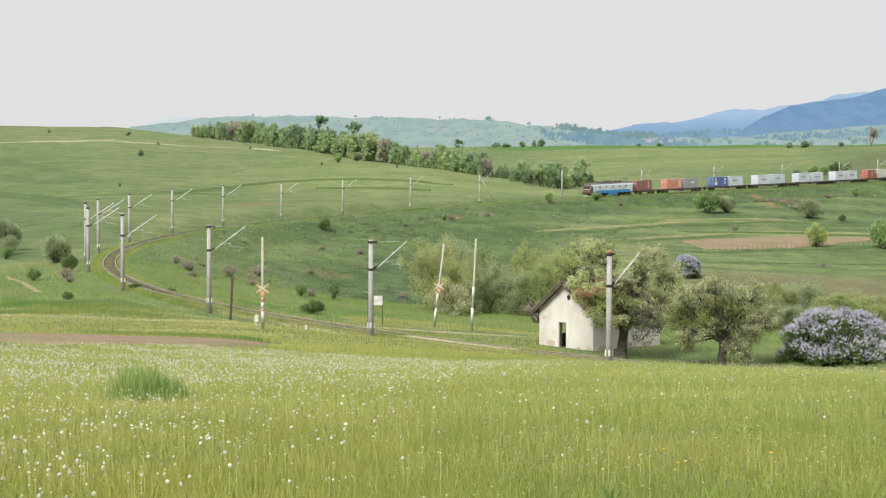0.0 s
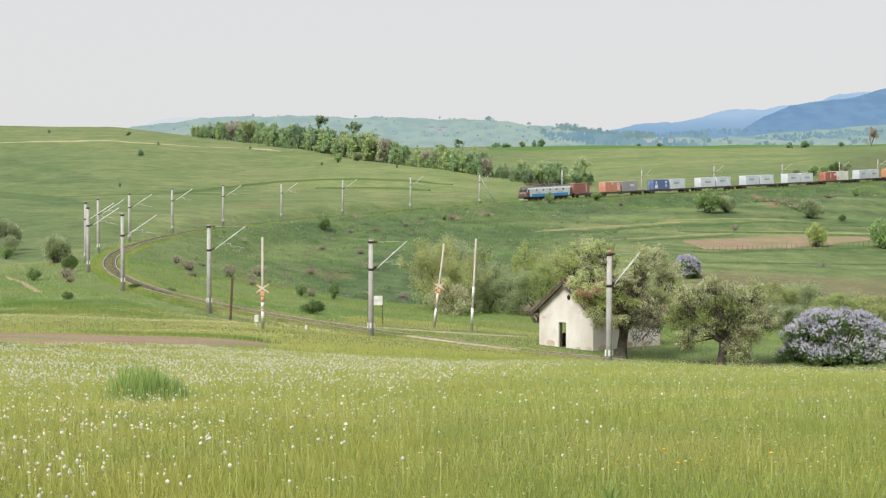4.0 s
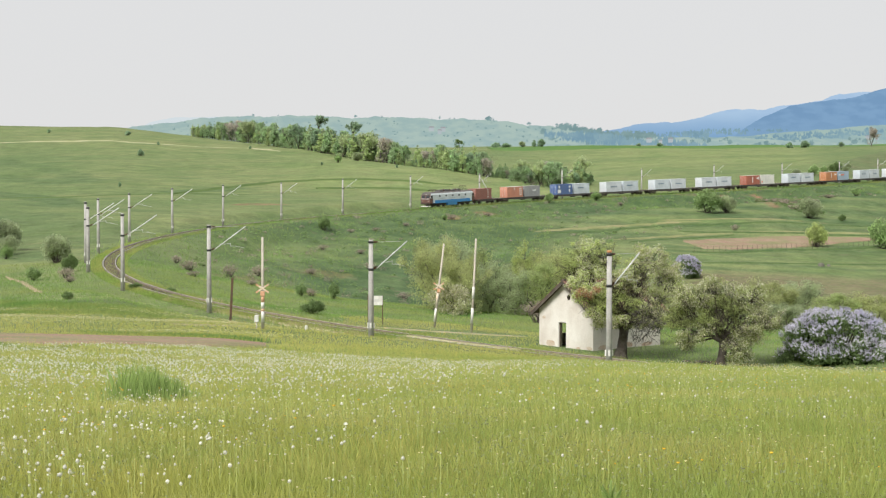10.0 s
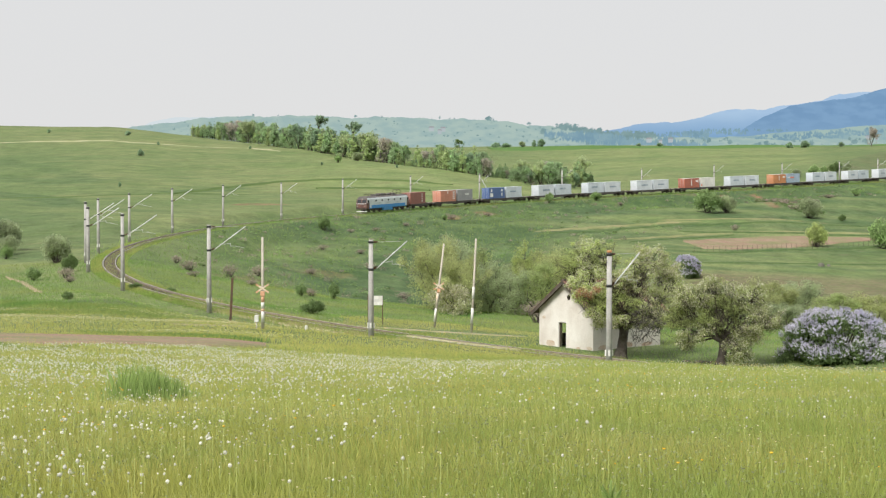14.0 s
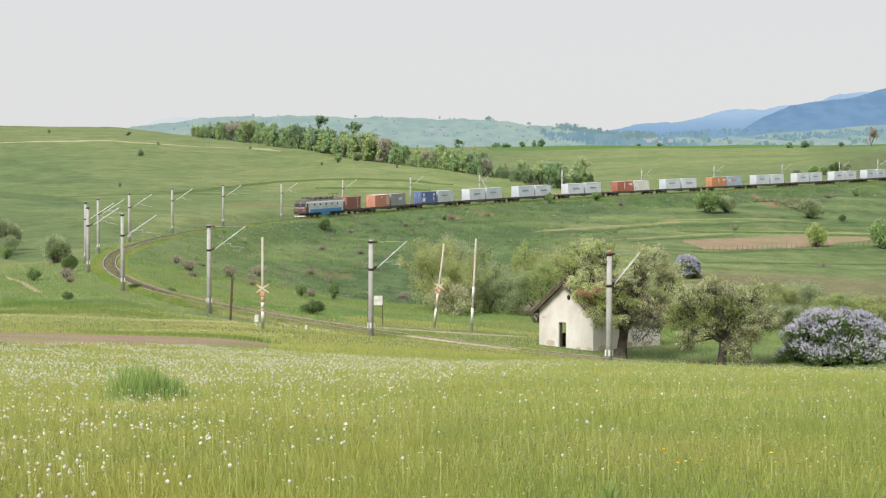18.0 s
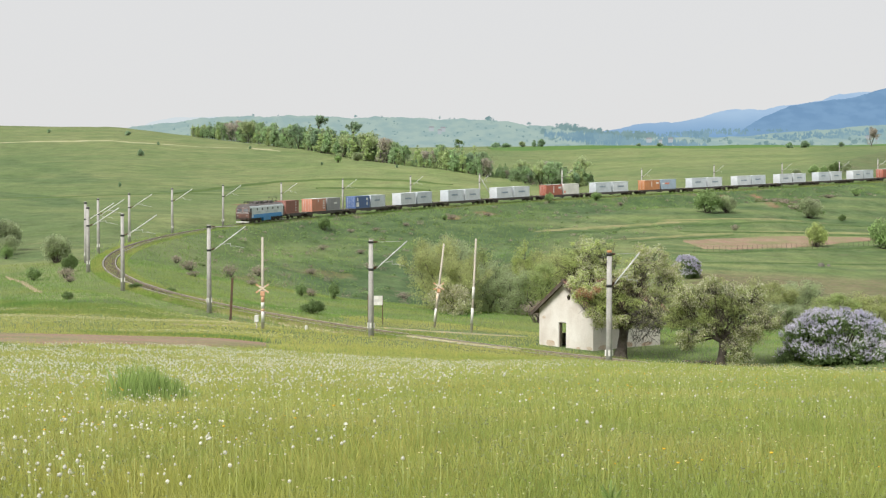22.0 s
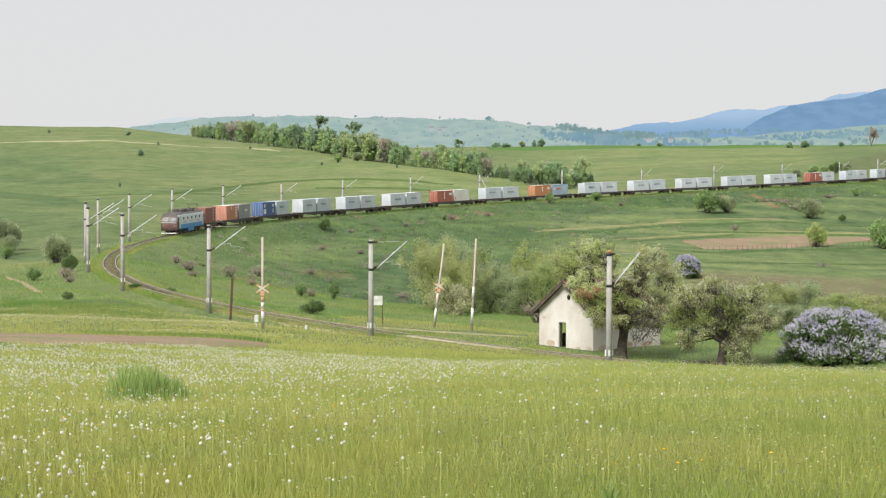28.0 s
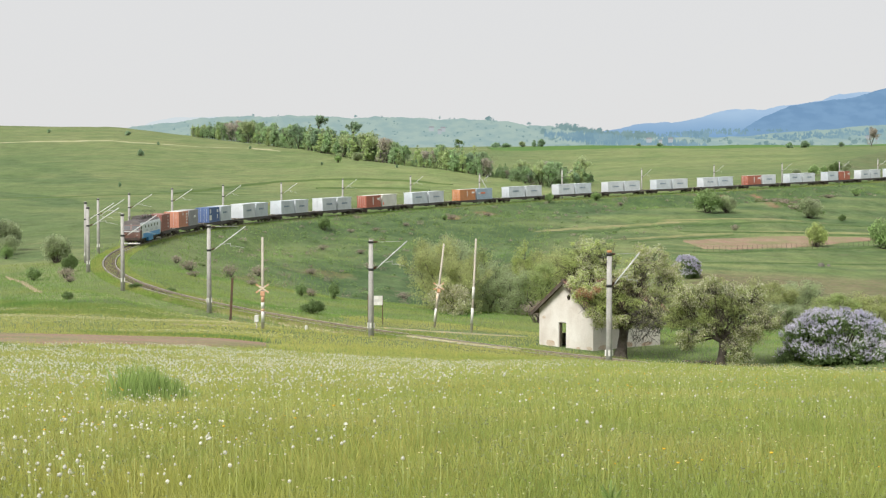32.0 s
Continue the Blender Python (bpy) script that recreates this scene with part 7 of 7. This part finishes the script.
def in_strip(x, y):
    """On the ploughed strip."""
    a = x / y
    low = np.interp(a, [-0.386, -0.2175, -0.1667, -0.133, -0.1078], [70.3, 70.8, 75.0, 79.7, 83.5])
    high = np.interp(a, [-0.385, -0.218, -0.166, -0.132, -0.108], [93.5, 95.7, 92.7, 90.7, 88.0])
    return (a < -0.106) & (y > low - 0.4) & (y < high + 0.4)


def on_meadow(x, y, beyond=12.0):
    """Only as far as the brow of the near meadow, clear of the ploughed strip."""
    a = x / y
    m = (y < np.interp(a, BEARINGS, FORMS[4][0]) + beyond) & ~in_strip(x, y)
    return x[m], y[m]


g = np.random.default_rng(3)
for d0, d1, count, low, deep, thin, label in ((6.9, 14, 270000, 0.04, 0.17, 0.0013, "tall yellowish green meadow grass in the foreground"), (14, 30, 240000, 0.06, 0.2, 0.003, "dense yellowish green meadow grass"), (30, 102, 220000, 0.08, 0.2, 0.016, "dense meadow grass sloping away to the railway")):
    x, y = on_meadow(*wedge(g, count, d0, d1))
    # greener grass on the side of the house, in drifts
    green = np.interp(x / y, [-0.28, -0.06, 0.04, 0.28], [0.12, 0.2, 0.55, 0.7]) + 0.3 * np.sin(x * 14 / d1) * np.sin(y * 22 / d1 + 1.0)
    lush = g.random(len(x)) < green
    for m, mat, hue in ((~lush, BLADE, ""), (lush, BLADE_LUSH, "fresh ")):
        n_b = int(m.sum())
        blades("meadow_grass", x[m], y[m], low + deep * g.random(n_b) ** 1.4, thin + thin * 1.2 * g.random(n_b), mat, hue + label, lean=0.3, seed=int(d0) + len(hue), bent=d0 < 30)
# rougher grass round the railway and on its banks
x, y = wedge(g, 210000, 92, 215, -0.30, 0.30)
near_b, off_b, _, s_b = line_near(x, y)
m = (near_b > 0.95) & ~in_strip(x, y) & ~((np.abs(y - 133.5) < 1.6) & (x > -9) & (x < 7)) & ~((np.hypot(x - 12, y - 123.5) < 4.5))
pale = m & (y < np.interp(x / y, [-0.3, -0.1, -0.05, 0.08], [136, 126, 152, 150]) + 8 * np.sin(x / 7) * np.sin(y / 5 + x / 9)) & (x < 9)
m &= ~pale
blades("bank_grass", x[m], y[m], 0.12 + 0.2 * g.random(m.sum()), 0.025 + 0.03 * g.random(m.sum()), BLADE_BANK, "uneven grass on the ground about the railway", seed=9)
blades("meadow_grass", x[pale], y[pale], 0.12 + 0.15 * g.random(pale.sum()), 0.025 + 0.03 * g.random(pale.sum()), BLADE, "yellowish flowering grass before the railway", seed=13)
x, y = wedge(g, 120000, 200, 540, -0.22, 0.28)
near_b, off_b, _, s_b = line_near(x, y)
m = (near_b > 1.5) & (off_b < 5) & (near_b < np.interp(s_b, [0, 330, 400], [70, 70, 27]) * (0.7 + 0.3 * np.sin(x / 7)))
blades("bank_grass", x[m], y[m], 0.2 + 0.45 * g.random(m.sum()) ** 2, 0.05 + 0.06 * g.random(m.sum()), BLADE_BANK, "rough tufted grass on the railway bank", 0.8, seed=10)
# a clump of taller, darker grass
n_c = 3000
x, y = -3.5 + 0.23 * g.normal(size=n_c), 19.9 + 0.6 * g.normal(size=n_c)
tall = np.interp(x, [-4.05, -3.85, -3.6, -3.3, -2.95], [0.36, 0.68, 0.62, 0.48, 0.3]) * np.exp(-0.5 * ((y - 19.9) / 1.5) ** 2)
blades("tall_grass_clump", x, y, tall * (0.25 + 0.85 * g.random(n_c) ** 0.8), 0.0025 + 0.003 * g.random(n_c), BLADE_DEEP, "clump of tall dark green grass in the meadow", 0.22, seed=7, bent=True)
# grass growing through the ballast and hanging over the rails
for count, s0, s1, low, deep in ((30000, 40, 118, 0.2, 0.34), (20000, 118, 215, 0.2, 0.3), (10000, 215, 330, 0.25, 0.35), (24000, 330, 560, 0.35, 0.45)):
    ss, side = g.uniform(s0, s1, count), g.choice([-1, 1, 1] if s0 < 200 else [-1, -1, -1, 1], count)
    oo = side * (0.98 + 1.3 * g.random(count) ** 1.4)
    weeds = g.random(count) < (0.34 if s0 == 40 else 0.16)
    oo[weeds] = g.uniform(-0.6, 0.6, weeds.sum())
    lx, ly, lh = (np.interp(ss, line_s, v) for v in (line_x, line_y, line_h))
    hh = low + deep * g.random(count)
    hh[weeds] *= 0.55
    blades("track_grass", lx - oo * np.sin(lh), ly + oo * np.cos(lh), hh + np.where(np.abs(oo) < 1.35, 0.1, 0.0), 0.025 + 0.03 * g.random(count), BLADE_VERGE if s0 < 200 else BLADE_BANK, "grass and weeds growing along and between the rails", 0.5, seed=11 + s0)
# straw and dusty dead grass about the crossing
ss, oo = g.uniform(56, 114, 11000), g.choice([-1, 1, 1], 11000) * (0.25 + 1.9 * g.random(11000) ** 0.8)
lx, ly, lh = (np.interp(ss, line_s, v) for v in (line_x, line_y, line_h))
keep = np.sin(ss * 0.9) + np.sin(ss * 0.37 + oo) > -0.5
STRAW = material("dry_straw", (0.62, 0.53, 0.33), 0.85, second=(0.5, 0.46, 0.24), size=2.0, island=0.25, leaf=0.45, space="World")
blades("dry_grass", (lx - oo * np.sin(lh))[keep], (ly + oo * np.cos(lh))[keep], 0.26 + 0.2 * g.random(int(keep.sum())), 0.03 + 0.03 * g.random(int(keep.sum())), STRAW, "pale dead grass along the overgrown rails", 0.8, seed=17)
for s_end in (62.3, 74.7):
    ss, oo = s_end + g.normal(size=1500) * 0.9, g.uniform(-2.6, 3.0, 1500)
    lx, ly, lh = (np.interp(ss, line_s, v) for v in (line_x, line_y, line_h))
    blades("track_grass", lx - oo * np.sin(lh), ly + oo * np.cos(lh), 0.25 + 0.35 * g.random(1500), 0.03 + 0.03 * g.random(1500), BLADE_VERGE, "grass overgrowing the edge of the level crossing", 0.5, seed=int(s_end))
x, y = on_meadow(*wedge(g, 9000, 56, 92, -0.29, 0.29))
blades("deep_grass", x, y, 0.1 + 0.16 * g.random(len(x)), np.full(len(x), 0.05), BLADE_DEEP, "darker grass along the brow of the meadow", seed=8)


t = g.random(5000)
x, y = np.interp(t, [0, 0.5, 1], [-23, -16, -10.5]) + g.normal(size=5000) * 0.3, np.interp(t, [0, 0.5, 1], [104.5, 98.5, 94]) + g.normal(size=5000) * 0.9
blades("deep_grass", x, y, 0.12 + 0.18 * g.random(5000), 0.03 + 0.03 * g.random(5000), BLADE_BANK, "dark green grass along the far edge of the ploughed strip", seed=15)
for points, count, low, mat, label, seed in (([(-44, 151), (-39.9, 147.8), (-29.9, 138), (-24, 138)], 9000, 0.16, BLADE_BANK, "dark green band of lush grass in the meadow", 18), ([(-36, 133), (-30.5, 131), (-22, 131)], 4000, 0.12, BLADE_BANK, "green band of lush grass in the meadow", 19)):
    q = along(points, 200)
    k = g.integers(0, 200, count)
    x, y = q[k, 0] + g.normal(size=count) * 0.6, q[k, 1] + g.normal(size=count) * 1.5
    blades("deep_grass", x, y, low + 0.2 * g.random(count), 0.04 + 0.04 * g.random(count), mat, label, seed=seed)
q = along([(-34, 124.5), (-28, 121), (-23.8, 119.4), (-19.0, 121.8), (-15, 121)], 200)
k = g.integers(0, 200, 3200)
x, y = q[k, 0] + g.normal(size=3200) * 0.5, q[k, 1] + g.normal(size=3200) * 0.8
heads("pale_flowers", x, y, 0.2 + 0.14 * g.random(3200), 0.03, CREAM_PETAL, "pale band of flowers along the farm track", "wild flowers", 11, False)
# a dark green patch of tall weeds before the ploughed strip
x, y = g.uniform(-18.5, -14.4, 4200), g.uniform(61.5, 65.0, 4200)
blades("deep_grass", x, y, 0.12 + 0.25 * g.random(4200) * (0.6 + 0.4 * np.sin(x * 1.7)), 0.02 + 0.02 * g.random(4200), BLADE_BANK, "dark green patch of tall weeds at the field edge", seed=14)


def patchy(x, y, size, keep, seed):
    """Keeps the places where a slow pattern is high."""
    k = np.sin(x / size + seed) * np.sin(y / size * 0.8 + 2 * seed) + 0.6 * np.sin(x / size * 2.3 - y / size * 1.1 + seed)
    m = k > keep
    return x[m], y[m]


x, y = wedge(g, 1500, 8, 28, -0.285, -0.02, 0.9)
x, y = patchy(x, y, 0.55, -0.05, 1.0)
heads("dandelion_clocks", x, y, 0.16 + 0.14 * g.random(len(x)), 0.0098, SEED_WHITE, "white dandelion clocks standing in the near meadow", "dandelion", 1)
x, y = on_meadow(*wedge(g, 36000, 24, 74, -0.285, 0.10, 0.8), 0.0)
m = g.random(len(x)) < np.interp(x / y, [-0.285, -0.12, -0.02, 0.1], [0.75, 0.8, 0.4, 0.0])
x, y = patchy(x[m], y[m], 1.1, 0.3, 2.0)
heads("dandelion_clocks", x, y, 0.15 + 0.13 * g.random(len(x)), 0.0195, SEED_WHITE, "dense drift of white dandelion clocks in the meadow", "dandelion", 2)
x, y = wedge(g, 520, 7.6, 14, -0.29, -0.06)
m = g.random(len(x)) < np.interp(x / y, [-0.29, -0.16, -0.06], [1.0, 0.7, 0.1])
x, y = patchy(x[m], y[m], 0.4, -0.1, 3.0)
heads("dandelion_clocks", x, y, 0.11 + 0.1 * g.random(len(x)), 0.011, SEED_WHITE, "large white dandelion clocks in the near grass", "dandelion", 8)
x, y = wedge(g, 1500, 8, 72, -0.05, 0.285, 1.0)
heads("dandelion_clocks", x, y, 0.2 + 0.12 * g.random(len(x)), 0.0095, SEED_WHITE, "few white dandelion clocks scattered in grass", "dandelion", 3)
x, y = wedge(g, 5200, 8, 74, -0.285, 0.285, 0.95)
x, y = patchy(x, y, 1.7, 0.1, 4.0)
heads("yellow_flowers", x, y, 0.22 + 0.12 * g.random(len(x)), 0.0105, PETAL_YELLOW, "small yellow meadow flowers", "wild flowers", 4, False)
x, y = wedge(g, 15000, 100, 150, -0.30, -0.06)
m = np.sin(y / 2.6 + 0.5 * np.sin(x / 5)) + 0.6 * np.sin(x / 3.1 + y / 4) > 0.55
heads("pale_flowers", x[m], y[m], 0.16 + 0.14 * g.random(int(m.sum())), 0.026, CREAM_PETAL, "pale flowering drifts in the meadow by the railway", "wild flowers", 9, False)
x, y = wedge(g, 3500, 88, 140, -0.30, 0.05)
heads("yellow_flowers", x, y, 0.2 + 0.1 * g.random(len(x)), 0.02, PETAL_YELLOW, "yellow flowers in the meadow by the railway", "wild flowers", 5, False)

# dry and flowering stalks among the grass
STALK = material("dry_stalk", (0.62, 0.57, 0.26), 0.8, second=(0.52, 0.54, 0.22), size=1.0, island=0.15, leaf=0.6)
for n_s, d0, d1, w_s, seed in ((2400, 7, 16, 0.0015, 21), (8000, 16, 60, 0.0035, 22)):
    x, y = wedge(g, n_s, d0, d1)
    x, y = patchy(x, y, 1.4, -0.5, seed)
    blades("meadow_stalks", x, y, 0.18 + 0.18 * g.random(len(x)), np.full(len(x), w_s), STALK, "thin pale flowering stalks of meadow grass", 0.18, seed=seed)
x, y = on_meadow(*wedge(g, 22000, 24, 72, -0.285, 0.28, 0.85), 0.0)
m = g.random(len(x)) < np.interp(x / y, [-0.285, -0.05, 0.1, 0.28], [1.0, 0.7, 0.25, 0.35])
x, y = patchy(x[m], y[m], 1.9, -0.3, 6.0)
heads("pale_flowers", x, y, 0.16 + 0.14 * g.random(len(x)), 0.017, CREAM_PETAL, "drift of tiny cream meadow flowers", "wild flowers", 6, False)
x, y = wedge(g, 2600, 8, 26, -0.285, 0.26)
heads("pale_flowers", x, y, 0.12 + 0.14 * g.random(len(x)), 0.007, CREAM_PETAL, "scattered tiny cream meadow flowers", "wild flowers", 7, False)

# low herbs between the blades: clover, sorrel and plantain leaves
HERB = material("herb_leaf", (0.43, 0.52, 0.19), 0.75, second=(0.52, 0.55, 0.22), size=0.5, island=0.35, leaf=0.55, third=(0.42, 0.46, 0.27), big=1.6, space="World")
for count, d0, d1, size, rise, seed in ((42000, 6.9, 15, 0.0085, 0.14, 31), (42000, 15, 36, 0.014, 0.17, 32)):
    x, y = patchy(*wedge(g, count, d0, d1), 0.9, -0.55, seed)
    r_h = np.random.default_rng(seed)
    v, f = leaf_cloud(r_h, np.stack([x, y, land(x, y) + 0.03 + rise * r_h.random(len(x)) ** 1.5], -1), np.full(len(x), 0.012), len(x), size)
    tagged(new("meadow_herbs", arrays_mesh("meadow_herbs", v, f, HERB)), "low clover and sorrel leaves among the meadow grass", "herbs", kind="stuff")

# a dock plant close to the eye
dock = thing("dock_plant", "dark green dock plant with a few upright leaves", "plant", at=put(0.845, 8.2))
for k, (turn, lean, high) in enumerate(((20, -0.1, 0.18), (70, 0.03, 0.2), (160, 0.08, 0.18), (200, -0.03, 0.19), (340, 0.09, 0.17))):
    bm = bmesh.new()
    prev = None
    for q in range(7):
        f = q / 6
        w = 0.02 * math.sin(math.pi * min(1, 0.12 + f * 0.9)) ** 0.7
        c = Vector((lean * f * f * 0.6, 0, high * f))
        row = [bm.verts.new(c + Vector((-w, 0.012, 0))), bm.verts.new(c), bm.verts.new(c + Vector((w, 0.012, 0)))]
        if prev:
            bm.faces.new((prev[0], prev[1], row[1], row[0]))
            bm.faces.new((prev[1], prev[2], row[2], row[1]))
        prev = row
    leaf_ob = part("leaf", bm, BLADE_DEEP, dock)
    leaf_ob.matrix_basis = pose(0, 0, 0, 0, 0, turn)


motions()
